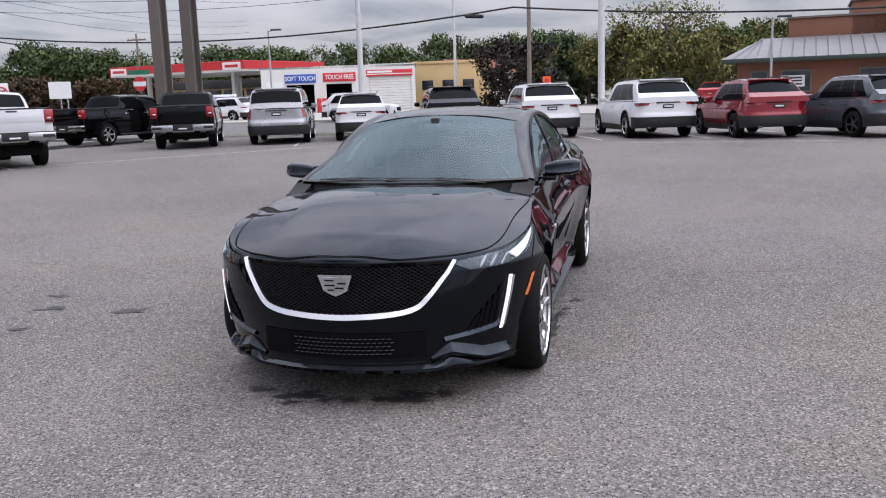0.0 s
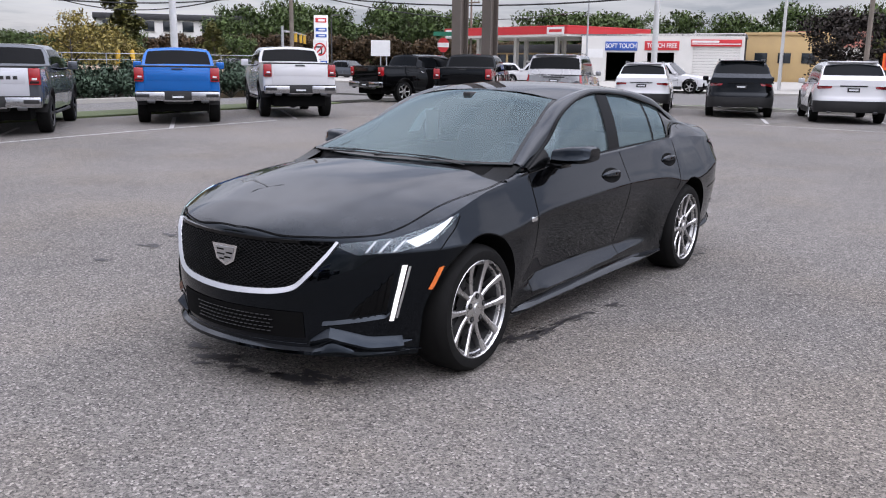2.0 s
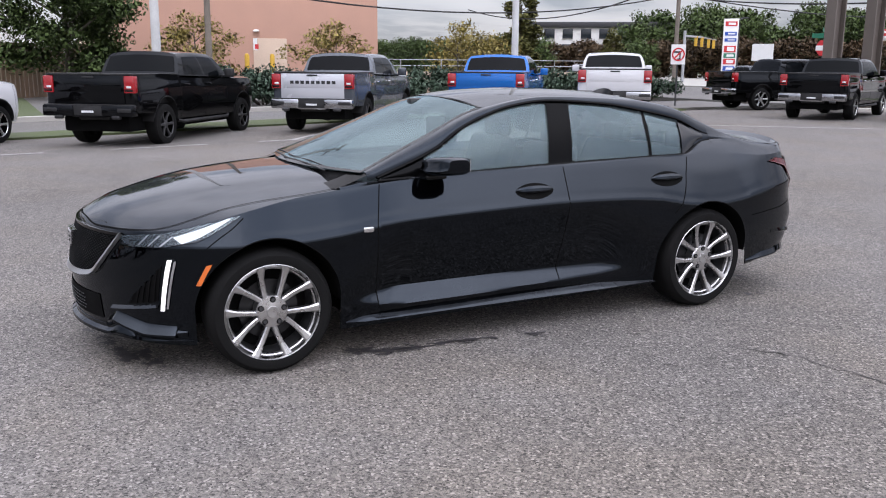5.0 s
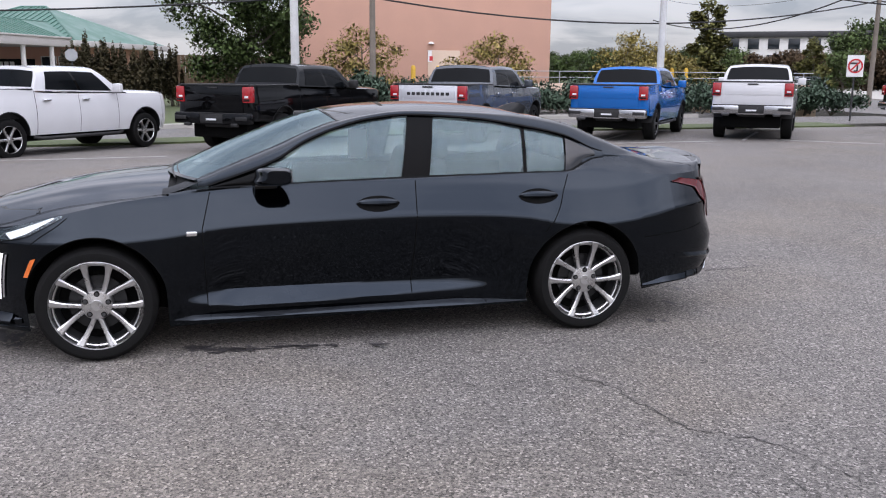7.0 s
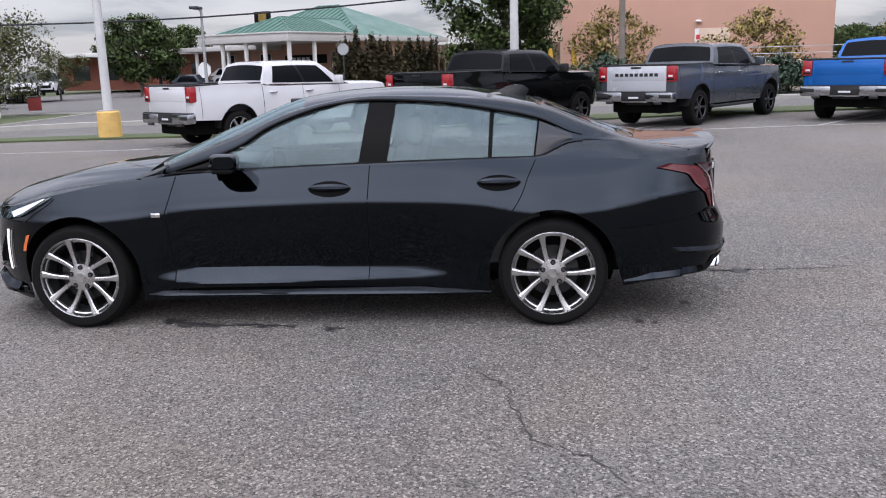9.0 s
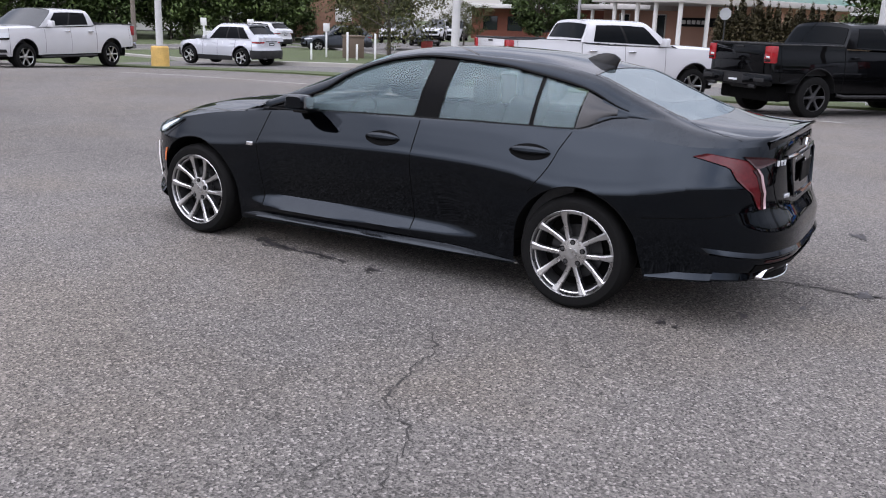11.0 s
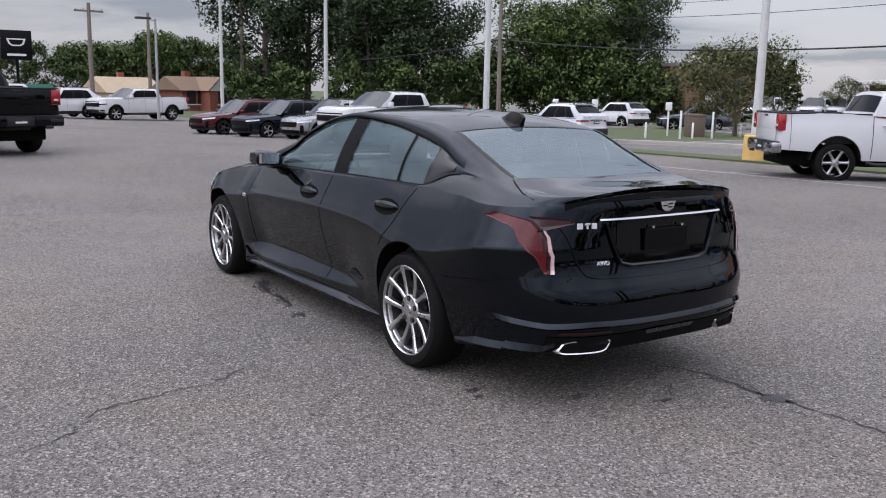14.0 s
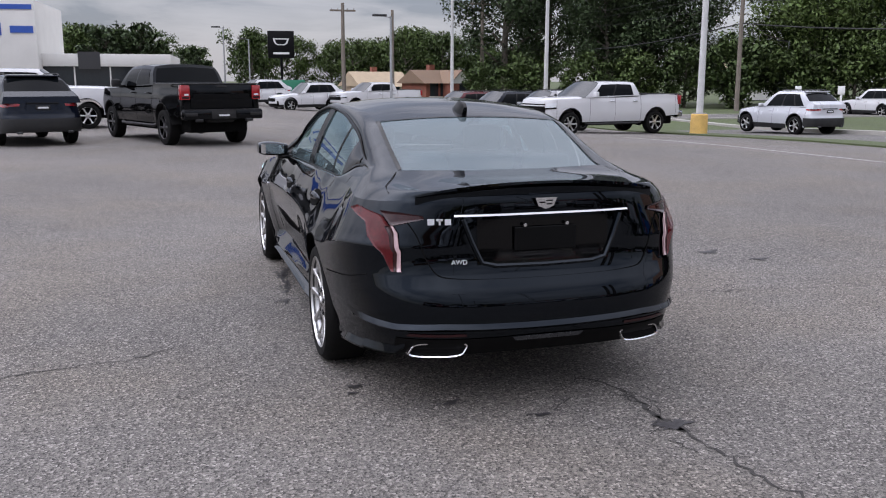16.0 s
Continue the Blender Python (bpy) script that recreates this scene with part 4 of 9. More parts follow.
    for y in np.linspace(1.66, 2.47, 40):
        e, r = np.array(brow(y)), np.array(rail(y))
        yy = min(y, 1.80)
        si, he = np.array(sill(yy)), np.array(head(yy))
        si[1] = he[1] = y
        w = float(np.clip((y - 1.66) / 0.42, 0, 1))
        w = w * w * (3 - 2 * w)
        row = []
        for i in range(13):
            k, f = min(i // 4, 2), i / 4 - min(i // 4, 2)
            p = (e, si, he, r)[k] * (1 - f) + (si, he, r, r)[k] * f
            bow = math.sin(math.pi * f)
            p = p + ((0.004 * bow, 0, 0.006 * bow), (0.006 * bow, 0, 0), (0.0165 * bow, 0, 0.0132 * bow))[k]
            t = i / 12
            q = e + (r - e) * t
            out = 0.030 * math.sin(math.pi * t) ** 1.2
            row.append(p * (1 - w) + (q + (out * 0.55, 0, out * 0.8)) * w)
        rows.append(row)
    both("haunch", grid(rows), BLACK_PAINT, car, sharp=40)
    # C-pillar wedge between roof rail and haunch, above the window tip
    rows = []
    for y in np.linspace(1.50, 1.665, 10):
        h, s = np.array(head(y)), np.array(sill(y))
        rows.append([s, (s + h) / 2 + (0.006, 0, 0), h])
    both("rear_pillar", grid(rows), BLACK_PAINT, car)

    def pane(y0, y1, lean0, lean1, name, material, inset=0.012, n=12, lo=0.02, hi=0.035):
        rows = []
        for t in np.linspace(0, 1, n):
            row = []
            for v in np.linspace(0, 1, 8):
                y = (y0 + lean0 * (v - 0.0)) + ((y1 + lean1 * v) - (y0 + lean0 * v)) * t
                s, h = np.array(sill(y)), np.array(head(y))
                hgt = max(h[2] - s[2], 1e-3)
                k = min(lo / hgt, 0.5)
                w = k + (max(1 - hi / hgt, k + 0.001) - k) * v
                p = s + (h - s) * w
                row.append(p + (0.016 * math.sin(math.pi * w) - inset, 0, 0))
            rows.append(row)
        return both(name, grid(rows), material, car)

    pane(-0.53, 0.315, 0.0, 0.065, "front_side_window", GLASS_SIDE, n=48, lo=0.006, hi=0.009)
    pane(-0.82, -0.525, 0.0, 0.0, "sail_panel", TRIM_DARK, inset=0.010, n=16, lo=0.004, hi=0.006)
    pane(0.46, 1.09, 0.055, 0.015, "rear_side_window", GLASS_SIDE, n=24, lo=0.006, hi=0.009)
    pane(1.115, 1.365, 0.015, 0.03, "rear_quarter_window", GLASS_SIDE, n=14, lo=0.006, hi=0.009)
    pane(0.300, 0.475, 0.065, 0.055, "centre_pillar", TRIM_DARK, inset=0.004, n=6, lo=0.002, hi=0.002)
    pane(1.09, 1.115, 0.015, 0.015, "window_divider", TRIM_DARK, inset=0.008, n=3, lo=0.004, hi=0.01)
    pane(1.375, 1.60, 0.03, 0.0, "rear_corner_blank", GLASS_BLANK, inset=0.006, n=14, lo=0.003, hi=0.004)
    # black surround: along the top, along the sill
    for fn, dz, nm in ((head, 0.0, "window_surround"), (sill, 0.0, "waist_moulding")):
        path = [np.array(fn(y)) + (0.004, 0, dz) for y in np.linspace(-0.84, 1.66, 60)]
        both(nm, tube(path, [0.010] * 50 + list(np.linspace(0.010, 0.002, 10)), 6), TRIM_DARK, car)

    # shut lines of the doors
    def zline(y0, y1, z0, z1, bend=0.0, name="door_gap"):
        keys = [(S.gy(y0 + (y1 - y0) * t + bend * math.sin(math.pi * t), 0.6), z0 + (z1 - z0) * t) for t in np.linspace(0, 1, 9)]
        both(name, S.ribbon(keys, 0.0055), DARK_VOID, car)

    zline(-0.835, -0.885, 0.945, 0.74)
    zline(-0.885, -0.87, 0.74, 0.27)
    zline(0.375, 0.345, 0.985, 0.27)
    zline(1.375, 1.325, 1.0, 0.90)
    zline(1.325, 1.185, 0.90, 0.66, bend=0.02)
    keys = [(S.gy(y, 0.7), z) for y, z in ((-1.60, 0.825), (-1.66, 0.78), (-1.73, 0.735), (-1.79, 0.69))]
    both("bumper_gap", S.ribbon(keys, 0.0055), DARK_VOID, car)
    keys = [(S.gy(y, 0.7), z) for y, z in ((1.86, 0.60), (2.0, 0.615), (2.15, 0.63), (2.32, 0.665))]
    both("bumper_gap", S.ribbon(keys, 0.0055), DARK_VOID, car)

    # side skirt
    rows = []
    for y in np.linspace(-1.06, 1.10, 40):
        x = float(S.W(y) + S.D(0.2))
        k = min(1, (y + 1.06) / 0.12, (1.10 - y) / 0.45)
        rows.append([(x - 0.02, y, 0.214 + 0.036 * k), (x + 0.004 + 0.004 * k, y, 0.210 + 0.026 * k), (x + 0.012 + 0.028 * k, y, 0.208 - 0.002 * k), (x + 0.012 + 0.024 * k, y, 0.200 - 0.008 * k), (x - 0.06, y, 0.186)])
    both("side_skirt", grid(rows, flip=True), BLACK_PAINT, car)

    # ---- nose
    def fx(x, z):
        return S.gx(x, z)

    # grille with a lattice of bars
    low_edge = [(-0.525, 0.715), (-0.50, 0.66), (-0.44, 0.58), (-0.375, 0.522), (-0.25, 0.497), (0.0, 0.486), (0.25, 0.497), (0.375, 0.522), (0.44, 0.58), (0.50, 0.66), (0.525, 0.715)]
    xs = np.linspace(-0.525, 0.525, 43)
    zl = curve([(x, z) for x, z in low_edge])

    def front(x, z, d=0.0):
        p = S.out(fx(abs(x), z), z, d)
        return np.array((p[0] if x >= 0 else -p[0], p[1], p[2]))

    rows = [[front(x, z, 0.003) for z in np.linspace(float(zl(x)), 0.722, 7)] for x in xs]
    grille = part("grille", grid(rows), DARK_VOID, car, "black mesh grille")
    bars = []
    step = 0.030
    for sgn in (-1, 1):
        k = -30
        while k < 30:
            c = k * step
            pts = []
            for x in np.linspace(-0.52, 0.52, 60):
                z = 0.60 + sgn * (x - c) * 0.55
                if float(zl(x)) + 0.004 < z < 0.722:
                    pts.append(front(x, z, 0.010))
            if len(pts) > 2:
                bars.append(tube(pts, 0.0034, 4))
            k += 1
    part("grille_mesh", join(*bars), MESH_BLACK, grille)
    # bright U-shaped frame, lit
    path = []
    for x, z in [(-0.545, 0.735), (-0.525, 0.695)] + low_edge[1:-1] + [(0.525, 0.695), (0.545, 0.735)]:
        path.append((x, z))
    fxs = curve(list(zip(np.linspace(0, 1, len(path)), [p[0] for p in path])))
    fzs = curve(list(zip(np.linspace(0, 1, len(path)), [p[1] for p in path])))
    rows = []
    for t in np.linspace(0, 1, 90):
        x, z = float(fxs(t)), float(fzs(t))
        e = 0.004
        tx, tz = float(fxs(min(t + e, 1)) - fxs(max(t - e, 0))), float(fzs(min(t + e, 1)) - fzs(max(t - e, 0)))
        ln = math.hypot(tx, tz) + 1e-9
        nx, nz = tz / ln, -tx / ln
        w = 0.0095 + 0.0055 * math.sin(math.pi * t) ** 2
        rows.append([front(x - nx * w, z - nz * w, 0.002), front(x - nx * w * 0.85, z - nz * w * 0.85, 0.015), front(x + nx * w * 0.8, z + nz * w * 0.8, 0.025), front(x + nx * w, z + nz * w, 0.003)])
    part("grille_frame", grid(rows), SATIN_METAL, car, "bright satin-metal grille frame")
    # hood lip above the grille
    rows = [[front(x, 0.722, 0.012), front(x, 0.735, 0.016), front(x, 0.7415, 0.002)] for x in np.linspace(-0.54, 0.54, 40)]
    part("grille_lip", grid(rows), GLOSS_BLACK, car)
    # shield badge
    shield = [(-0.088, 0.694), (0.088, 0.694), (0.076, 0.66), (0.062, 0.617), (0.03, 0.600), (0.0, 0.588), (-0.03, 0.600), (-0.062, 0.617), (-0.076, 0.66)]
    y0 = float(S.nose(0.64)) - 0.028
    badge = part("front_badge", plate(shield, 0.03, y0), CHROME, car, "bright shield-shaped badge", smooth=False)
    inner = [(-0.066, 0.682), (0.066, 0.682), (0.056, 0.655), (0.047, 0.624), (0.02, 0.612), (0.0, 0.604), (-0.02, 0.612), (-0.047, 0.624), (-0.056, 0.655)]
    part("badge_field", plate(inner, 0.01, y0 - 0.003), SATIN_METAL, badge, smooth=False)
    stripes = [block(xa, xb, y0 - 0.0055, y0 - 0.002, z, z + 0.007) for xa, xb, z in ((-0.05, -0.004, 0.664), (0.012, 0.055, 0.650), (-0.052, 0.0, 0.640), (0.0, 0.044, 0.627), (-0.036, -0.004, 0.617))]
    part("badge_stripes", join(*stripes), MESH_BLACK, badge, smooth=False)

    # headlamps
    def g_of(x, y, z):
        """g for a point known by x on the nose, or y round the corner."""
        return S.gx(x, z) if y is None else S.gy(y, z)

    top_line = [(g_of(0.545, None, 0.728), 0.728), (g_of(0.66, None, 0.742), 0.742), (g_of(None, -1.955, 0.752), 0.754), (g_of(None, -1.80, 0.79), 0.796), (g_of(None, -1.62, 0.84), 0.836)]
    low_line = [(g_of(0.545, None, 0.715), 0.716), (g_of(0.62, None, 0.685), 0.683), (g_of(None, -1.98, 0.69), 0.690), (g_of(None, -1.82, 0.72), 0.722), (g_of(None, -1.62, 0.83), 0.828)]
    lamps = both("headlamp", S.patch(low_line, top_line, 0.004, 30, 6), LAMP_HOUSING, car, "clear slim headlamp", sharp=0)
    for sgn, lamp in zip((1, -1), lamps):
        fixm = (lambda p: p) if sgn > 0 else mirrored
        # lit light guide along the outer tip
        a = [(g_of(None, -1.895, 0.71), 0.708), (g_of(None, -1.815, 0.735), 0.738), (g_of(None, -1.66, 0.82), 0.822)]
        b = [(g_of(None, -1.928, 0.737), 0.737), (g_of(None, -1.836, 0.767), 0.767), (g_of(None, -1.672, 0.8245), 0.8245)]
        part("light_guide", fixm(S.patch(a, b, 0.009, 14, 3)), LED, lamp, "lit white light guide", sharp=0)
        for x0 in (0.655, 0.70, 0.745):
            a = [(S.gx(x0, 0.70), 0.693), (S.gx(x0 + 0.008, 0.70), 0.693)]
            b = [(S.gx(x0 + 0.022, 0.745), 0.742), (S.gx(x0 + 0.030, 0.745), 0.742)]
            part("lamp_fin", fixm(S.patch(a, b, 0.008, 2, 3)), SATIN_METAL, lamp, sharp=0)
        lens = S.patch(low_line, top_line, 0.013, 30, 6)
        part("lens", fixm(lens), LAMP_CLEAR, lamp, sharp=0)
    # upright running lights
    a = [(S.gy(-1.998, 0.38), 0.365), (S.gy(-1.961, 0.63), 0.632)]
    b = [(S.gy(-1.981, 0.38), 0.365), (S.gy(-1.942, 0.63), 0.632)]
    both("running_light", S.patch(b, a, 0.010, 10, 3, 0.004), LED, car, "lit upright daytime running light", sharp=40)
    a = [(S.gy(-1.974, 0.38), 0.375), (S.gy(-1.934, 0.63), 0.625)]
    b = [(S.gy(-1.965, 0.38), 0.375), (S.gy(-1.924, 0.63), 0.625)]
    both("running_light_edge", S.patch(b, a, 0.008, 8, 1), SATIN_METAL, car, sharp=0)
    # corner air intake with mesh
    lo = [(S.gx(0.60, 0.40), 0.385), (S.gx(0.70, 0.40), 0.40), (S.gy(-2.01, 0.42), 0.415)]
    hi = [(S.gx(0.63, 0.45), 0.43), (S.gx(0.72, 0.54), 0.53), (S.gy(-1.99, 0.60), 0.60)]
    intakes = both("corner_intake", S.patch(lo, hi, 0.003, 12, 8), MESH_BLACK, car, "black mesh corner intake", sharp=0)
    for sgn, intake in zip((1, -1), intakes):
        ribs = []
        for k in range(5):
            t = 0.12 + 0.19 * k
            pa = np.array(lo[0]) * (1 - t) + np.array(lo[2]) * t
            pb = np.array(hi[0]) * (1 - t) + np.array(hi[2]) * t
            ribs.append(tube([S.out(*(pa + (pb - pa) * v), 0.008) for v in np.linspace(0, 1, 8)], 0.004, 4))
        piece = join(*ribs)
        part("intake_ribs", piece if sgn > 0 else mirrored(piece), MESH_BLACK, intake)
    # chin line above the intake floor
    keys = [(S.gx(0.50, 0.36), 0.352), (S.gx(0.62, 0.37), 0.368), (S.gx(0.72, 0.385), 0.385), (S.gy(-2.0, 0.41), 0.405)]
    ks, rows = np.array(keys), []
    for t in np.linspace(0, 1, 18):
        g, z = (float(np.interp(t, np.linspace(0, 1, 4), ks[:, i])) for i in (0, 1))
        rows.append([S.out(g, z + 0.012, 0.001), S.out(g, z - 0.003, 0.018), S.out(g, z - 0.014, 0.002)])
    both("intake_sill", grid(rows, flip=True), BLACK_PAINT, car)
    # blade under the corner intake, its upper face turned to the sky
    ks = np.array([(S.gx(0.44, 0.28), 0.262, 0.2), (S.gx(0.52, 0.29), 0.300, 0.9), (S.gx(0.58, 0.27), 0.278, 1.0), (S.gx(0.66, 0.25), 0.246, 1.0), (S.gx(0.76, 0.25), 0.244, 0.9), (S.gy(-1.97, 0.25), 0.246, 0.6), (S.gy(-1.885, 0.25), 0.250, 0.1)])
    rows = []
    for t in np.linspace(0, 1, 30):
        g, z, k = (float(np.interp(t, np.linspace(0, 1, 7), ks[:, i])) for i in range(3))
        rows.append([S.out(g, z + 0.040 * k, 0.002), S.out(g, z + 0.026 * k, 0.012 * k), S.out(g, z, 0.040 * k + 0.002), S.out(g, z - 0.010, 0.042 * k + 0.002), S.out(g, z - 0.030, 0.006)])
    both("corner_blade", grid(rows, flip=True), BLACK_PAINT, car, sharp=25)
    # lower grille with bright slats
    rows = [[front(x, z, 0.004) for z in np.linspace(0.275, 0.405, 5)] for x in np.linspace(-0.42, 0.42, 30)]
    lower = part("lower_grille", grid(rows), DARK_VOID, car, "black lower grille")
    dash = []
    for r in range(5):
        z = 0.30 + 0.019 * r
        for k in range(18):
            x = -0.235 + 0.028 * k + (0.014 if r % 2 else 0)
            dash.append(tube([front(x, z, 0.008), front(x + 0.018, z + 0.001, 0.008)], 0.0028, 4))
    part("lower_mesh", join(*dash), SATIN_BLACK, lower)
    # splitter
    rows = []
    for x in list(np.linspace(-0.80, 0.80, 70)):
        g = S.gx(abs(x), 0.2)
        a = abs(x)
        lift = 0.0 if a < 0.46 else (0.035 * math.sin(math.pi * (a - 0.46) / 0.16) if a < 0.62 else 0.0)
        z0 = 0.200 - 0.006 * min(1, a / 0.5) + lift * 0.5
        pts = []
        end = 0.05 + 0.95 * min(1.0, (0.80 - a) / 0.16)
        for d, z in ((-0.004, z0 + 0.056 * end + lift), (0.011 * end, z0 + 0.052 * end + lift), (0.013 * end, z0 + 0.036 * end + lift * 0.6), (0.034 * end, z0 + 0.022 * end), (0.037 * end, z0 + 0.008), (-0.05, z0 - 0.004)):
            p = S.at(g, 0.22) + d * np.array((S.normal(g, 0.22)[0], S.normal(g, 0.22)[1], 0))
            pts.append((math.copysign(p[0], x) if x else 0.0, p[1], z))
        rows.append(pts)
    part("splitter", grid(rows, flip=True), BLACK_PAINT, car, "gloss black front splitter", sharp=25)
    # side marker
    a = [(S.gy(-1.845, 0.5), 0.502), (S.gy(-1.797, 0.6), 0.603)]
    b = [(S.gy(-1.822, 0.5), 0.500), (S.gy(-1.770, 0.6), 0.610)]
    both("side_marker", S.patch(b, a, 0.003, 6, 2, 0.003), AMBER, car, "amber side marker")
    # wing badge
    both("wing_badge", moved(block(-0.006, 0.007, -0.032, 0.028, -0.014, 0.014, 0.005), Matrix.Translation(S.at(S.gy(-0.94), 0.722))), CHROME, car)

    # ---- door mirrors: a flat-sided housing on a short foot
    rows, back_face = [], []
    for t in np.linspace(0, 1, 15):
        x = 0.800 + 0.220 * t
        s = 0.70 + 0.30 * math.sin(math.pi * min(0.5, 0.9 * t)) - 0.30 * max(0.0, (t - 0.75) / 0.25) ** 2
        hy, hz = 0.100 * s, 0.051 * s
        cy, cz = -0.520 + 0.058 * t, 1.034 + 0.012 * t
        sec = []
        for a in np.linspace(0, 2 * math.pi, 25):
            c, k = math.copysign(abs(math.cos(a)) ** 0.5, math.cos(a)), math.copysign(abs(math.sin(a)) ** 0.5, math.sin(a))
            lean = 0.80 if c < 0 and k > 0 else 1.0
            sec.append((x, cy + hy * c * lean, cz + hz * k))
        rows.append(sec)
        if 0.1 < t < 0.95:
            back_face.append([(x, cy + hy + 0.0015, cz + hz * k) for k in (-0.72, 0.0, 0.72)])
    rows = [[(0.798, -0.520, 1.034)] * 25] + rows + [[(1.022, -0.462, 1.046)] * 25]
    mirrors = both("door_mirror", grid(rows), BLACK_PAINT, car, "black door mirror", sharp=40, weld=0.0003)
    foot = join(block(0.745, 0.875, -0.585, -0.455, 0.962, 0.992, 0.010), block(0.785, 0.870, -0.57, -0.47, 0.980, 1.01, 0.01))
    for sgn, mir in zip((1, -1), mirrors):
        fixm = (lambda p: p) if sgn > 0 else mirrored
        part("mirror_glass", fixm(shell_of(back_face, 0.003)), CHROME, mir, "silvered mirror glass", smooth=False)
        part("mirror_foot", fixm(foot), GLOSS_BLACK, mir)

    # ---- door handles: a bar over a flat black oval, painted-in shade of the recess
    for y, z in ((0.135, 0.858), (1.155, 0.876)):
        rows, shade_oval = [], []
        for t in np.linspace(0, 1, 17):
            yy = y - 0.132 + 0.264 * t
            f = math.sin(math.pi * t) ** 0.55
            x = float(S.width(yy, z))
            shade_oval.append([S.out(S.gy(yy, z), z + 0.045 * f * k, 0.003) for k in (-1, -0.5, 0, 0.5, 1)])
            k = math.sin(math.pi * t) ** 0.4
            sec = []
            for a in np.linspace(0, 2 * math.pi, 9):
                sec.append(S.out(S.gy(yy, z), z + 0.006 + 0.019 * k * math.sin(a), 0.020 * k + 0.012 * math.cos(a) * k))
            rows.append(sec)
        recess = both("handle_recess", grid(shade_oval), DARK_VOID, car, "flat black oval for the shaded handle recess")
        for sgn, rc in zip((1, -1), recess):
            piece = grid(rows)
            part("door_handle", piece if sgn > 0 else mirrored(piece), BLACK_PAINT, rc)

    # ---- tail
    def bx(x, z):
        return S.gx(x, z, rear=True)

    def back(x, z, d=0.0):
        p = S.out(bx(abs(x), z), z, d)
        return np.array((p[0] if x >= 0 else -p[0], p[1], p[2]))

    # tail lamps: an upright blade with a wing along the side
    # outer edge and inner edge of the blade, foot to head
    outer = [(bx(0.712, 0.69), 0.690), (bx(0.742, 0.775), 0.770), (bx(0.790, 0.85), 0.842), (S.gy(2.27, 0.90), 0.900), (S.gy(2.08, 0.95), 0.944)]
    inner = [(bx(0.690, 0.69), 0.688), (bx(0.685, 0.78), 0.778), (bx(0.698, 0.88), 0.876), (bx(0.730, 0.935), 0.938), (S.gy(2.15, 0.965), 0.964)]
    lamps = both("tail_lamp", S.patch(inner, outer, 0.006, 22, 8, 0.004), TAIL_RED, car, "dark red upright tail lamp", sharp=0)
    strip_in = [(bx(0.670, 0.69), 0.690), (bx(0.668, 0.78), 0.78), (bx(0.678, 0.86), 0.862), (bx(0.692, 0.895), 0.895)]
    strip_out = [(bx(0.690, 0.69), 0.689), (bx(0.686, 0.78), 0.779), (bx(0.693, 0.86), 0.864), (bx(0.702, 0.895), 0.897)]
    band_in = [(bx(0.690, 0.69), 0.690), (bx(0.686, 0.78), 0.779), (bx(0.693, 0.86), 0.864), (bx(0.702, 0.895), 0.897)]
    band_out = [(bx(0.700, 0.69), 0.691), (bx(0.701, 0.78), 0.778), (bx(0.712, 0.86), 0.858), (bx(0.722, 0.895), 0.889)]
    wing_lo = [(bx(0.700, 0.892), 0.892), (bx(0.64, 0.910), 0.910), (bx(0.565, 0.928), 0.928)]
    wing_hi = [(bx(0.735, 0.955), 0.958), (bx(0.66, 0.955), 0.955), (bx(0.57, 0.946), 0.944)]
    for sgn, lamp in zip((1, -1), lamps):
        fixm = (lambda p: p) if sgn > 0 else mirrored
        part("clear_strip", fixm(S.patch(strip_in, strip_out, 0.009, 12, 2, 0.004)), TAIL_PINK, lamp, "pale clear lamp strip", sharp=0)
        part("smoked_band", fixm(S.patch(band_in, band_out, 0.0075, 12, 2, 0.004)), TAIL_SMOKE, lamp, "dark band beside the clear strip", sharp=0)
        part("lamp_wing", fixm(S.patch(wing_lo, wing_hi, 0.006, 12, 4, 0.004)), TAIL_SMOKE, lamp, "smoked red lamp wing", sharp=0)
        edge_path = [S.out(*(np.array(inner[0]) + (np.array(inner[1]) - np.array(inner[0])) * t), 0.011) for t in np.linspace(0, 1, 8)]
        part("lamp_edge", fixm(tube(edge_path, 0.004, 5)), TAIL_SMOKE, lamp)
    # plate recess
    rows = [[back(x, z, 0.003) for z in np.linspace(0.715, 0.925, 6)] for x in np.linspace(-0.33, 0.33, 20)]
    rec = part("plate_recess", grid(rows, flip=True), GLOSS_BLACK, car, "gloss black number plate recess")
    holder = block(-0.155, 0.155, 2.522, 2.532, 0.775, 0.885, 0.004)
    part("plate_holder", holder, MESH_BLACK, rec, smooth=False)
    for x in (-0.105, 0.105):
        part("plate_screw", moved(turned([(0.0, 0.006), (0.009, 0.005), (0.009, 0.0)], 8), pose(x, 2.53, 0.895, 0, 0, 90)), CHROME, rec)
    sides = tube([back(0.395, 0.925, 0.008), back(0.355, 0.82, 0.008), back(0.31, 0.725, 0.008), back(0.24, 0.708, 0.008), back(0.0, 0.704, 0.008), back(-0.24, 0.708, 0.008), back(-0.31, 0.725, 0.008), back(-0.355, 0.82, 0.008), back(-0.395, 0.925, 0.008)], 0.011, 6)
    part("recess_frame", sides, BLACK_PAINT, car)
    bar = [[back(x, 0.937, 0.003), back(x, 0.939, 0.015), back(x, 0.948, 0.012), back(x, 0.950, 0.003)] for x in np.linspace(-0.435, 0.435, 30)]
    part("boot_bar", grid(bar, flip=True), CHROME, car, "bright chrome boot strip")
    shield_b = [(x * 0.62, 0.50 * (z - 0.64) + 0.990) for x, z in shield]
    yb = 2.535
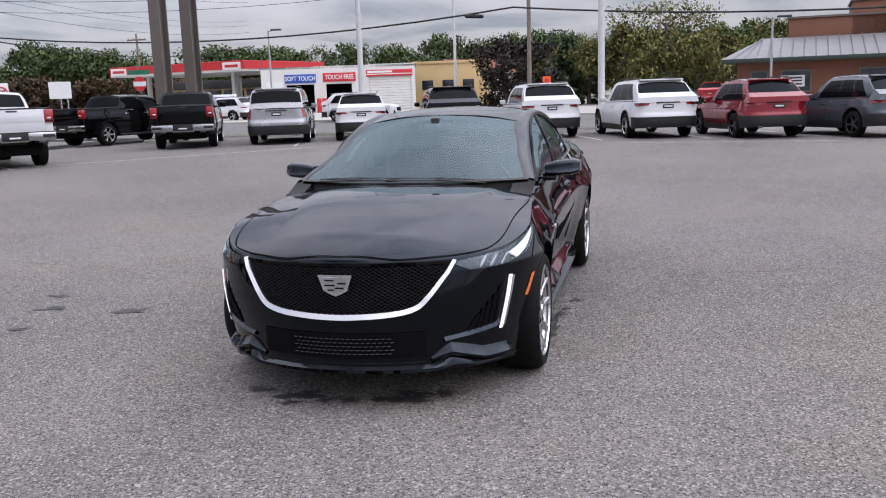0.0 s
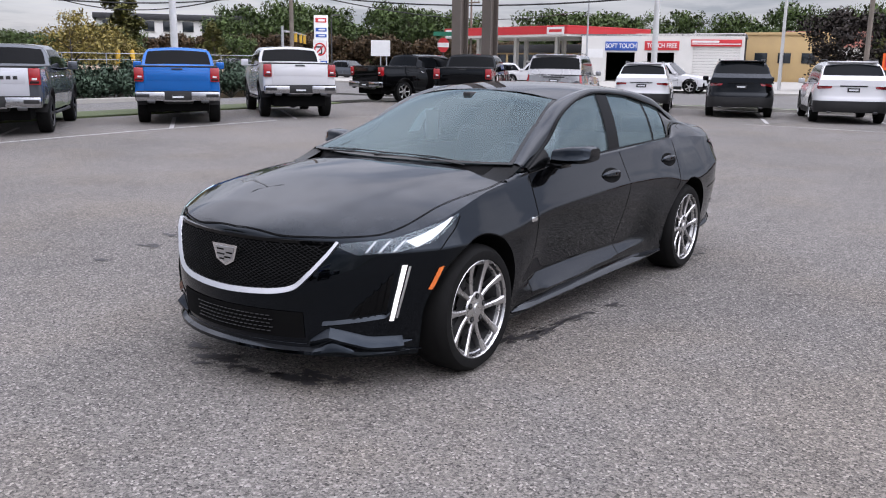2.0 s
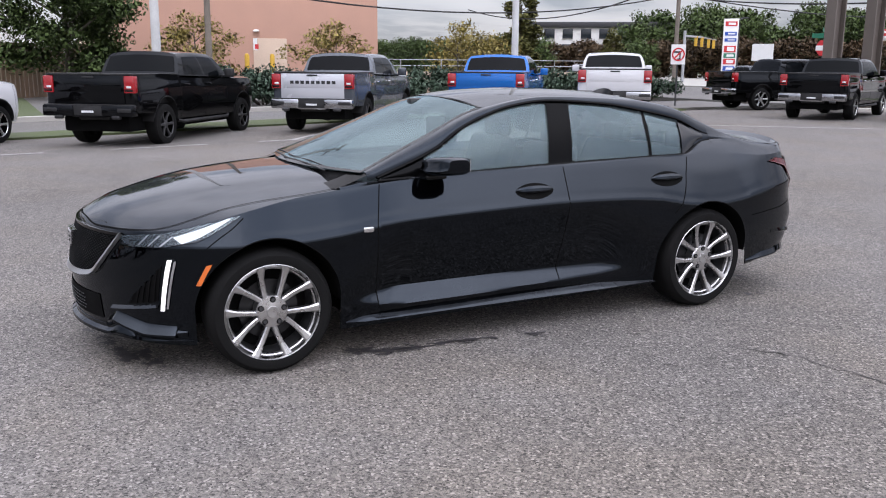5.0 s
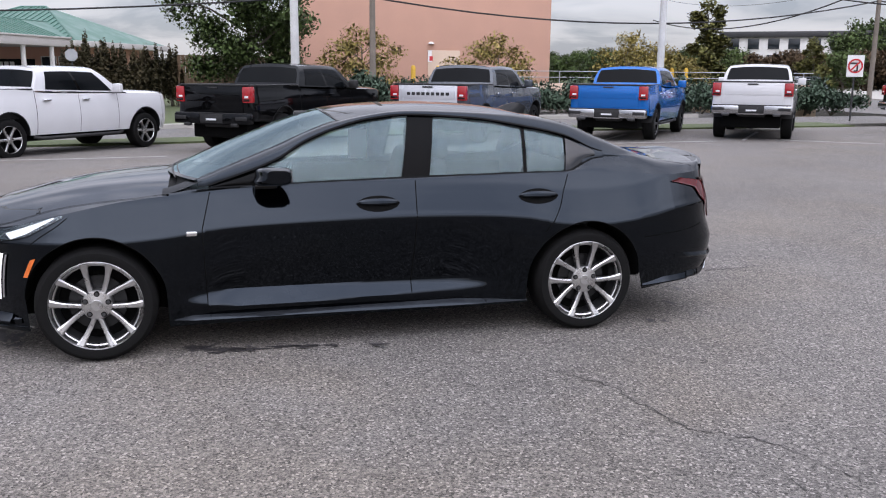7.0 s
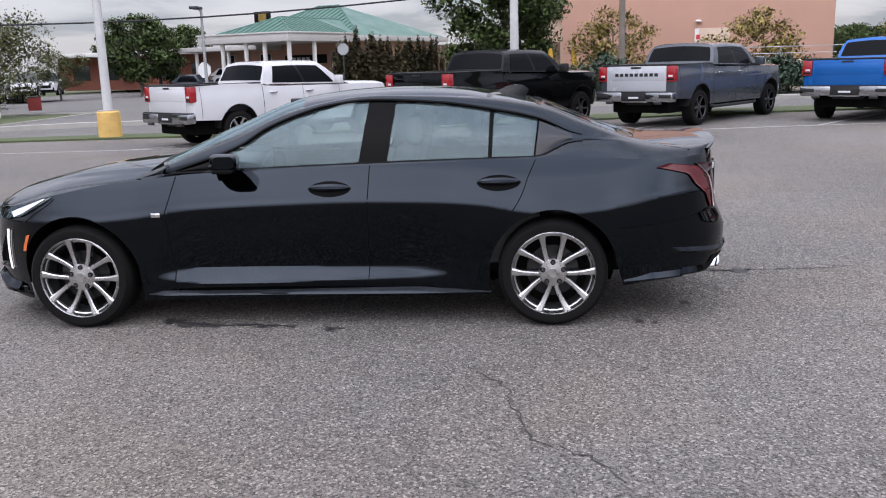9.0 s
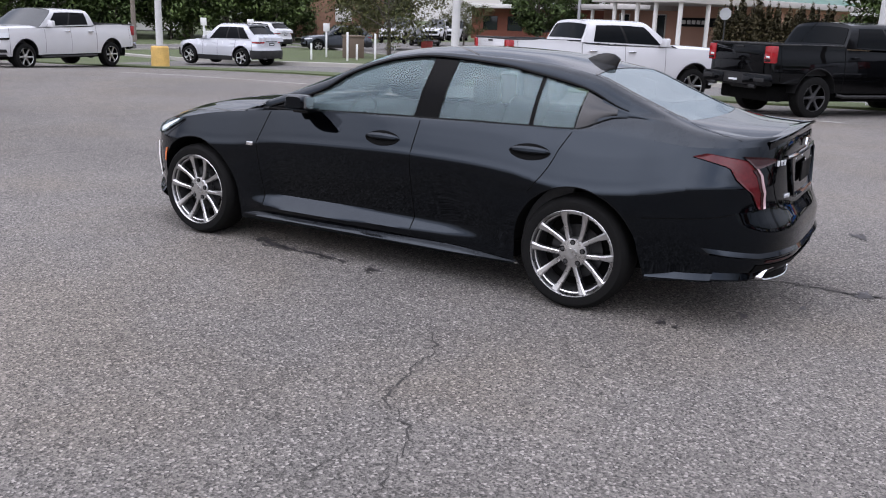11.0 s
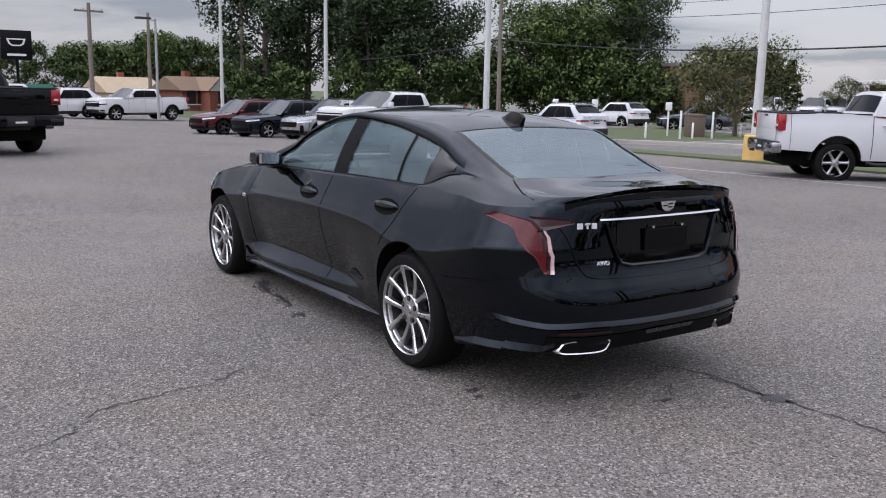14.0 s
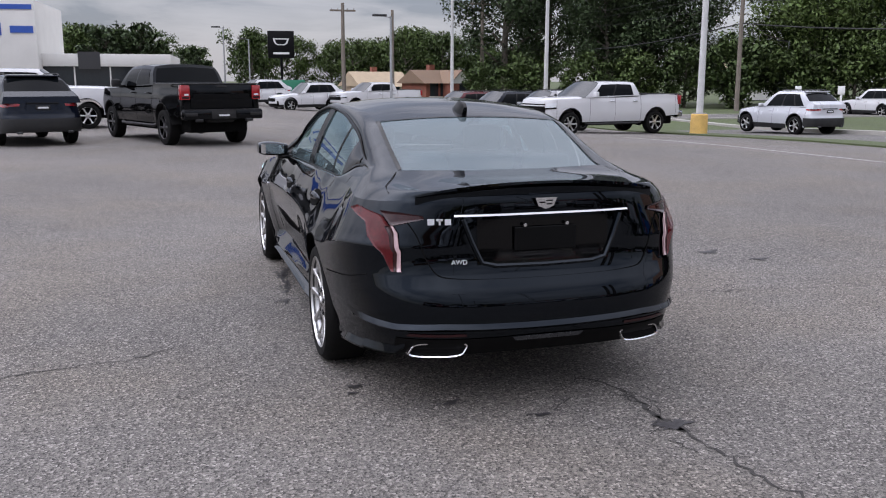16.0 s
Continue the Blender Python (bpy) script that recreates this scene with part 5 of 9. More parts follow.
    badge = part("rear_badge", plate(shield_b, 0.012, yb - 0.02), CHROME, car, "bright shield-shaped badge", smooth=False)
    part("badge_stripes", join(*[block(xa, xb, yb - 0.010, yb - 0.006, z, z + 0.006) for xa, xb, z in ((-0.031, 0.0, 1.000), (0.006, 0.034, 0.992), (-0.030, -0.002, 0.984))]), MESH_BLACK, badge, smooth=False)
    # model mark: plain bars; drive mark: letters
    bars = []
    for x0, x1, z0, z1 in ((0.553, 0.523, 0.903, 0.930), (0.515, 0.485, 0.922, 0.930), (0.504, 0.496, 0.903, 0.928), (0.477, 0.449, 0.903, 0.930)):
        bars.append(plate([(x1, z0), (x0, z0), (x0, z1), (x1, z1)], 0.008, float(back((x0 + x1) / 2, 0.918)[1]) - 0.001))
    part("model_mark", join(*bars), WHITE_MARK, car, "bright metal model mark", smooth=False)
    fc = bpy.data.curves.new("drive_mark", "FONT")
    fc.body, fc.size, fc.extrude, fc.align_x = "AWD", 0.030, 0.003, "CENTER"
    tmp = bpy.data.objects.new("tmp", fc)
    scene.collection.objects.link(tmp)
    me = bpy.data.meshes.new_from_object(tmp.evaluated_get(bpy.context.evaluated_depsgraph_get()))
    bpy.data.objects.remove(tmp)
    me.materials.clear()
    me.materials.append(WHITE_MARK)
    ob = new("drive_mark", me)
    ob.parent, ob["label"] = car, "bright metal letters AWD"
    ob.matrix_basis = pose(0.415, float(back(0.415, 0.73)[1]) + 0.004, 0.722, 90, 0, 170)
    # boot shut lines
    def tail_line(keys, w=0.0055):
        f, h = (curve(list(zip(np.linspace(0, 1, len(keys)), [k[i] for k in keys]))) for i in (0, 1))
        rows = []
        ts = np.linspace(0, 1, 30)
        P = [back(float(f(t)), float(h(t)), 0.0025) for t in ts]
        for i, p in enumerate(P):
            d = P[min(i + 1, 29)] - P[max(i - 1, 0)]
            s = np.cross(d, (0, 1, 0))
            s = s / (np.linalg.norm(s) + 1e-9) * w / 2
            rows.append([p - s, p + s])
        return grid(rows)
    both("boot_gap", tail_line([(0.655, 0.94), (0.60, 0.85), (0.56, 0.74), (0.50, 0.668), (0.30, 0.650), (0.0, 0.645)]), DARK_VOID, car)
    keys = [(0.575, 1.99), (0.62, 2.10), (0.665, 2.20), (0.68, 2.30)]
    rows = []
    for x, y in keys:
        e, r = np.array(brow(y)), np.array(rail(y))
        t = np.clip((e[0] - x) / (e[0] - r[0]), 0, 1)
        p = e + (r - e) * t
        o = 0.030 * math.sin(math.pi * t) ** 1.2
        p = p + (o * 0.55, 0, o * 0.8 + 0.003)
        rows.append([p - (0.003, 0, 0), p + (0.003, 0, 0)])
    both("boot_gap", grid(rows, flip=True), DARK_VOID, car)
    # rear bumper: ledge, reflectors, valance, exhausts
    keys = [(S.gy(2.12, 0.40), 0.455), (S.gy(2.30, 0.42), 0.445), (bx(0.70, 0.43), 0.432), (bx(0.50, 0.44), 0.440), (bx(0.25, 0.43), 0.432), (bx(0.0, 0.43), 0.428)]
    rows = []
    ks = np.array(keys)
    for t in np.linspace(0, 1, 40):
        g, z = np.interp(t, np.linspace(0, 1, 6), ks[:, 0]), np.interp(t, np.linspace(0, 1, 6), ks[:, 1])
        k = min(1, t / 0.2)
        rows.append([S.out(g, z + 0.020, 0.0005), S.out(g, z + 0.010, 0.006 * k + 0.002), S.out(g, z - 0.002, 0.014 * k + 0.002), S.out(g, z - 0.016, 0.001)])
    both("bumper_ledge", grid(rows, flip=True), BLACK_PAINT, car, sharp=20)
    # blade along the foot of the bumper, from the wheel to the exhaust
    ks = np.array([(S.gy(1.90, 0.30), 0.268, 0.3), (S.gy(2.05, 0.30), 0.285, 1.0), (S.gy(2.25, 0.31), 0.298, 1.0), (bx(0.80, 0.32), 0.306, 1.0), (bx(0.70, 0.33), 0.312, 0.9), (bx(0.66, 0.35), 0.345, 0.5)])
    rows = []
    for t in np.linspace(0, 1, 26):
        g, z, k = (float(np.interp(t, np.linspace(0, 1, 6), ks[:, i])) for i in range(3))
        rows.append([S.out(g, z + 0.030 * k, 0.001), S.out(g, z + 0.020 * k, 0.008 * k), S.out(g, z, 0.022 * k + 0.001), S.out(g, z - 0.008, 0.022 * k + 0.001), S.out(g, z - 0.020, 0.002)])
    both("bumper_blade", grid(rows, flip=True), BLACK_PAINT, car, sharp=25)
    lo, hi = [(bx(0.66, 0.395), 0.398), (bx(0.40, 0.395), 0.398)], [(bx(0.65, 0.41), 0.410), (bx(0.40, 0.41), 0.410)]
    both("reflector", S.patch(lo, hi, 0.003, 8, 2, 0.003), TAIL_SMOKE, car, "dark red bumper reflector")
    rows = [[back(x, z, 0.004) for z in np.linspace(0.300, 0.385, 5)] for x in np.linspace(-0.70, 0.70, 30)]
    part("rear_valance", grid(rows, flip=True), MESH_BLACK, car)
    lo, hi = [(bx(0.16, 0.37), 0.365), (bx(-0.0, 0.37), 0.365)], [(bx(0.18, 0.385), 0.385), (bx(0.0, 0.385), 0.385)]
    both("fog_lamp", S.patch(lo, hi, 0.006, 4, 2, 0.003), LAMP_HOUSING, car)

    def pipe(sgn):
        rows = []
        for t in np.linspace(0, 1, 41):
            a = 2 * math.pi * t
            # a slanted trapezoid with rounded corners
            c, s = math.copysign(abs(math.cos(a)) ** 0.45, math.cos(a)), math.copysign(abs(math.sin(a)) ** 0.45, math.sin(a))
            ux, uz = 0.125 * c - 0.018 * s, 0.036 * s

            def f(kx, kz, dy):
                x = 0.520 + ux * kx
                return (x, float(S.at(bx(x, 0.33), 0.33)[1]) + dy, 0.330 + uz * kz - 0.10 * (ux * 0.14))

            rows.append([f(1.0, 1.0, -0.08), f(1.0, 1.0, 0.018), f(0.975, 0.92, 0.024), f(0.93, 0.76, 0.021), f(0.92, 0.72, 0.007)])
        piece = grid(rows, flip=True)
        return piece if sgn > 0 else mirrored(piece)

    for sgn in (1, -1):
        ex = part("exhaust_tip", pipe(sgn), CHROME, car, "chrome trapezoid exhaust tip", sharp=40)
        hole = []
        for a in np.linspace(0, 2 * math.pi, 25):
            c, k = math.copysign(abs(math.cos(a)) ** 0.45, math.cos(a)), math.copysign(abs(math.sin(a)) ** 0.45, math.sin(a))
            x, z = 0.520 + 0.117 * c - 0.014 * k, 0.330 + 0.0275 * k
            hole.append([(0.520, float(S.at(bx(0.52, 0.33), 0.33)[1]) + 0.009, 0.33), (x, float(S.at(bx(x, 0.33), 0.33)[1]) + 0.009, z)])
        piece = grid(hole, flip=True)
        part("exhaust_bore", piece if sgn > 0 else mirrored(piece), DARK_VOID, ex, smooth=False)

    # aerial fin
    rows = []
    for t in np.linspace(0, 1, 12):
        y = 1.11 + 0.22 * t
        h = 0.075 * math.sin(math.pi * min(t * 0.62 + 0.02, 0.5)) * (1 if t < 0.86 else 1 - 0.25 * (t - 0.86) / 0.14)
        w = 0.034 * math.sin(math.pi * (0.06 + 0.80 * t)) + 0.002
        zb = float(ROOF_MID(y)) - 0.012
        rows.append([(w, y, zb), (w * 0.8, y + 0.01, zb + h * 0.5), (0.010, y + 0.025, zb + h), (-0.010, y + 0.025, zb + h), (-w * 0.8, y + 0.01, zb + h * 0.5), (-w, y, zb)])
    v, f = grid(rows)
    n = len(rows) * 6
    f.append(tuple(range(n - 6, n)))
    part("aerial_fin", (v, f), GLOSS_BLACK, car, "black shark-fin aerial", sharp=50)

    # wipers
    for pts in ([(0.50, -1.035, 1.008), (0.25, -1.06, 1.028), (-0.12, -1.075, 1.030)], [(-0.05, -1.07, 1.030), (-0.35, -1.035, 1.030), (-0.60, -0.985, 1.018)]):
        part("wiper", join(tube([(p[0], p[1], p[2] - 0.010) for p in pts], 0.005, 6), tube([(p[0], p[1] + 0.03, p[2] + 0.002) for p in pts], 0.003, 5)), SATIN_BLACK, car)

    # ---- inside: floor, dash, seats, wheel
    part("underbody", join(block(-0.70, 0.70, -1.00, 1.05, 0.19, 0.32, 0.03), block(-0.52, 0.52, -2.05, 1.80, 0.20, 0.32, 0.03), block(-0.66, 0.66, 1.70, 2.34, 0.305, 0.42, 0.03)), DARK_VOID, car)
    part("cabin_floor", block(-0.72, 0.72, -1.05, 1.95, 0.30, 0.42, 0.02), DARK_VOID, car)
    part("dashboard", block(-0.70, 0.70, -1.02, -0.52, 0.62, 0.955, 0.05), LEATHER, car)
    for sgn in (1, -1):
        part("door_card", block(sgn * 0.72 - 0.02, sgn * 0.72 + 0.02, -0.85, 1.40, 0.36, 0.955, 0.015), LEATHER, car)
    seat_b = moved(block(-0.25, 0.25, -0.07, 0.07, -0.02, 0.62, 0.06, 3), pose(0, 0, 0, -18))
    for x in (0.37, -0.37):
        seat = part("front_seat", join(moved(block(-0.26, 0.26, -0.28, 0.26, 0.42, 0.58, 0.05), Matrix.Translation((x, 0.10, 0))), moved(seat_b, Matrix.Translation((x, 0.40, 0.50)))), LEATHER, car)
        part("headrest", moved(block(-0.13, 0.13, -0.05, 0.05, -0.08, 0.10, 0.04, 3), Matrix.Translation((x, 0.615, 1.155))), LEATHER, seat)
    bench = part("rear_seat", join(block(-0.66, 0.66, 0.95, 1.45, 0.42, 0.58, 0.05), moved(block(-0.66, 0.66, -0.07, 0.07, 0, 0.58, 0.05), pose(0, 1.45, 0.48, -24))), LEATHER, car)
    for x in (0.36, -0.36):
        part("headrest", moved(block(-0.14, 0.14, -0.045, 0.045, -0.05, 0.10, 0.04, 3), Matrix.Translation((x, 1.70, 1.05))), LEATHER, bench)
    part("parcel_shelf", block(-0.60, 0.60, 1.68, 2.02, 0.97, 0.99, 0.005), LEATHER, car)
    ring = turned([(0.165, 0.0), (0.178, 0.012), (0.191, 0.0), (0.178, -0.012), (0.165, 0.0)], 32, "z")
    part("steering_wheel", moved(join(ring, block(-0.17, 0.17, -0.02, 0.02, -0.015, 0.005, 0.005), turned([(0, 0.02), (0.06, 0.015), (0.07, -0.02)], 16, "z")), pose(0.37, -0.40, 0.90, 68)), LEATHER, car)
    part("mirror_mount", join(block(-0.10, 0.10, -0.235, -0.18, 1.268, 1.325, 0.015), block(-0.03, 0.03, -0.28, -0.16, 1.31, 1.372, 0.01)), SATIN_BLACK, car)
    me_ob = part("windscreen_sheet", plate([(-0.07, -0.11), (0.07, -0.11), (0.07, 0.11), (-0.07, 0.11)], 0.002), WHITE_MARK, car, "white paper sheet behind the glass", smooth=False)
    me_ob.matrix_basis = pose(-0.66, 0.25, 1.10, 0, 0, 85)

    # ---- wheels
    w = wheel_parts(0.330, 0.254, 0.235, 10, "pairs")
    for sgn in (1, -1):
        for yh, turn in ((HUB_F, -3), (HUB_R, 0)):
            wheel = new("wheel", None)
            wheel.parent = car
            wheel.matrix_basis = Matrix.Translation((sgn * 0.905, yh, 0.330)) @ pose(0, 0, 0, turn * sgn, 0, 0 if sgn > 0 else 180)
            part("tyre", w["tyre"], RUBBER, wheel, "black rubber tyre")
            rim = part("rim", join(w["lip"], w["hub"], *w["arms"]), ALLOY, wheel, "bright machined alloy rim", sharp=30)
            part("barrel", w["barrel"], ALLOY_DARK, rim)
            part("brake_disc", join(w["disc"]), DISC, wheel)
            part("wheel_back", w["back"], DARK_VOID, wheel)
            for nut in w["nuts"]:
                part("wheel_nut", nut, ALLOY_DARK, rim, "dark steel wheel nut", smooth=False)
            for a in [2 * math.pi * k / 5 + math.pi / 2 for k in range(5)]:
                part("nut_pocket", moved(turned([(0.0, -0.0045), (0.0150, -0.0045), (0.0175, -0.012), (0.0175, -0.06)], 14), Matrix.Translation((-0.0135, 0.064 * math.cos(a), 0.064 * math.sin(a)))), DARK_VOID, rim)
    return car


hero_car()

# ---------------------------------------------------------------- other vehicles
PAINTS = dict(
    white=paint("white_paint", (0.58, 0.58, 0.59), rough=0.2),
    black=lacquer("truck_black_paint", (0.002, 0.002, 0.0022), (0.85, 0.92, 1.0), 1.34, 0.04),
    slate=paint("slate_grey_paint", (0.075, 0.085, 0.10), metal=0.35, rough=0.22),
    silver=paint("silver_paint", (0.30, 0.302, 0.312), metal=0.5, rough=0.25),
    blue=paint("bright_blue_paint", (0.006, 0.115, 0.40), metal=0.15, rough=0.18),
    red=paint("deep_red_paint", (0.20, 0.012, 0.018), metal=0.25, rough=0.18),
    bright_red=paint("bright_red_paint", (0.45, 0.02, 0.025), rough=0.2),
    pale=paint("pale_silver_paint", (0.52, 0.53, 0.56), metal=0.2, rough=0.22),
    burgundy=paint("burgundy_paint", (0.075, 0.007, 0.012), metal=0.2, rough=0.16),
    gold=paint("yellow_paint", (0.62, 0.36, 0.02), rough=0.2),
    navy=lacquer("dark_navy_paint", (0.003, 0.0045, 0.010), (0.85, 0.92, 1.0), 1.38, 0.04))
LAMP_RED = surface("lamp_red", (0.30, 0.008, 0.012), 0.12, vary=0.2, scale=18, coat=0.8, rvary=0.03)
LAMP_WHITE = surface("lamp_white", (0.62, 0.64, 0.66), 0.12, vary=0.15, coat=0.6, rvary=0.03)
FRONT_GLASS = surface("vehicle_windscreen", (0.025, 0.029, 0.032), 0.05, vary=0.15, rvary=0.015, spec=0.45)
BUMPER_CHROME = surface("bumper_chrome", (0.42, 0.425, 0.44), 0.14, metal=1.0, vary=0.06, rvary=0.05)
CLAD = surface("dark_cladding", (0.008, 0.008, 0.0085), 0.6, vary=0.2)
CAB_GLASS = surface("tinted_glass", (0.004, 0.005, 0.006), 0.05, vary=0.15, rvary=0.015, spec=0.07)
CAR_SHARP = 34


def add_wheels(car, spots, radius, rim_r, width, x_out, rim_mat, style="spokes", spokes=6):
    w = wheel_parts(radius, rim_r, width, spokes, style)
    rim_me = make_mesh("rim", *join(w["lip"], w["hub"], *w["arms"]), rim_mat)
    tyre_me = make_mesh("tyre", *w["tyre"], RUBBER)
    back_me = make_mesh("wheel_back", *w["back"], DARK_VOID)
    for sgn in (1, -1):
        for y in spots:
            wheel = new("wheel")
            wheel.parent = car
            wheel.matrix_basis = Matrix.Translation((sgn * x_out, y, radius)) @ pose(0, 0, 0, 17 * y, 0, 0 if sgn > 0 else 180)
            for nm, me in (("tyre", tyre_me), ("rim", rim_me), ("wheel_back", back_me)):
                o = new(nm, me)
                o.parent = wheel


def lower_body(S, car, material, parts_at, levels, upper=8, cols=(16, 34, 14, 7)):
    gs = S.columns(*cols)
    skin = S.skin(gs, levels, upper)
    for lo, hi, name in parts_at:
        a, b = S.gy(lo) if lo is not None else 0, S.gy(hi) if hi is not None else 3
        i, j = (int(np.argmin([abs(g - k) for g in gs])) for k in (a, b))
        piece = grid(skin[i:j + 1])
        if lo is None or hi is None:
            part(name, join(piece, mirrored(piece)), material, car, weld=0.0005, sharp=CAR_SHARP)
        else:
            both(name, piece, material, car, weld=0.0005, sharp=CAR_SHARP)
    for lo, hi, name in parts_at[:-1]:
        g = S.gy(hi, 0.7)
        zt, zb = S.edge(g), S.floor_at(hi) + 0.03
        if zt - zb > 0.2:
            both("panel_gap", S.ribbon([(g, zb), (g, (zb + zt) / 2), (g, zt)], 0.014 if name == "rear_door" else 0.009, 0.0025, 8), DARK_VOID, car)
    for yh, zh, r in S.arches:
        rows = []
        for a in np.linspace(0.03, math.pi - 0.03, 18):
            y, z = yh - r * math.cos(a), zh + r * math.sin(a)
            p = S.at(S.gy(y, z), z)
            rows.append([p + (0.012, 0, 0.02 * math.sin(a)), p + (0.012, 0, 0), p - (0.06, 0, 0), p - (0.32, 0, 0)])
        both("arch_liner", grid(rows, flip=True), CLAD, car)
    y0, y1 = float(S.nose(0.5)) + 0.15, float(S.tail(0.5)) - 0.15
    part("underbody", block(-0.72, 0.72, y0, y1, 0.32, 0.62, 0.04), DARK_VOID, car)


def cabin(car, material, wb, wt, rt, rb, belt, head_, width_b, width_t, glass_m, tops=None, y_glass=(0, 0), posts=(), mid_rise=0.05, rear_glass=True, frame_in=0.0):
    """Windscreen, roof, rear window and side glass. wb, wt: y, z of the windscreen's base and top; rt, rb: of the rear window."""
    def lerp(a, b, t):
        return a + (b - a) * t

    def tumble(v):
        """How far the sides have leant in at v of their height: gently over the glass, then round into the roof."""
        return 0.48 * v + 0.52 * v ** 5

    def scr_c(v):
        return (lerp(width_b - 0.04, width_t, tumble(v)), lerp(wb[0] + 0.18, wt[0] + 0.06, v), lerp(wb[1], wt[1] - 0.035, v))

    def scr_m(v):
        return (0, lerp(wb[0], wt[0], v), lerp(wb[1] + 0.01, wt[1] + mid_rise * 0.6, v))

    part("windscreen", grid(between(scr_c, scr_m, 8, 12), flip=True), FRONT_GLASS, car)

    def rf_c(v):
        return (width_t, lerp(wt[0] + 0.06, rt[0] - 0.02, v), lerp(wt[1] - 0.035, rt[1] - 0.035, v) + 0.03 * math.sin(math.pi * v))

    def rf_m(v):
        return (0, lerp(wt[0], rt[0], v), lerp(wt[1], rt[1], v) + mid_rise * (0.6 + 0.4 * math.sin(math.pi * v)))

    part("roof", grid(between(rf_c, rf_m, 6, 12, power=3.2), flip=True), material, car)
    if rear_glass:
        def bk_c(v):
            return (lerp(width_b - 0.06, width_t, tumble(1 - v)), lerp(rt[0] - 0.02, rb[0] - 0.03, v), lerp(rt[1] - 0.035, rb[1], v))

        def bk_m(v):
            return (0, lerp(rt[0], rb[0], v), lerp(rt[1] + mid_rise * 0.6, rb[1] + 0.005, v))

        if frame_in:
            part("cab_rear_panel", grid(between(bk_c, bk_m, 8, 12), flip=True), material, car)
            rows = []
            for v in np.linspace(0.15, 0.84 if frame_in > 0.05 else 0.72, 7):
                c, mid = np.array(bk_c(v)), np.array(bk_m(v))
                rows.append([(u * c[0], mid[1] + (c[1] - mid[1]) * u * u + 0.008, mid[2] + (c[2] - mid[2]) * u * u + 0.003) for u in np.linspace(-1 + frame_in, 1 - frame_in, 13)])
            part("rear_window", grid(rows, flip=True), glass_m, car)
        else:
            part("rear_window", grid(between(bk_c, bk_m, 8, 12), flip=True), glass_m, car)
    # sides: pillars as a painted panel, the panes standing a little proud of it
    zb, zt = belt, head_
    n = 26

    def y_at(t, v):
        return lerp(lerp(wb[0] + 0.18, wt[0] + 0.06, v), lerp(rb[0] - 0.03, rt[0] - 0.02, v), t)

    def side(t, v, d=0.0):
        y = y_at(t, v)
        z = lerp(lerp(wb[1], rb[1], t), lerp(wt[1] - 0.035, rt[1] - 0.035, t) + 0.03 * math.sin(math.pi * t), v)
        x = lerp(width_b - 0.04 - 0.02 * t, width_t, tumble(v)) + d
        return (x, y, z)

    both("cab_side", grid([[side(t, v) for v in (0, 0.2, 0.4, 0.6, 0.74, 0.84, 0.91, 0.96, 1.0)] for t in np.linspace(0, 1, n)]), material, car)
    edges = [y_glass[0], *posts, y_glass[1]]
    for a, b in zip(edges[:-1], edges[1:]):
        rows = []
        for t in np.linspace(0, 1, 8):
            rows.append([side(a + 0.016 + (b - a - 0.032) * t, v, 0.006) for v in np.linspace(0.06, 0.84, 7)])
        both("side_window", grid(rows), glass_m, car)
    for p in posts:
        both("door_pillar", grid([[side(p + q, v, 0.004) for v in np.linspace(0.06, 0.84, 7)] for q in (-0.018, 0.0, 0.018)]), GLOSS_BLACK, car)


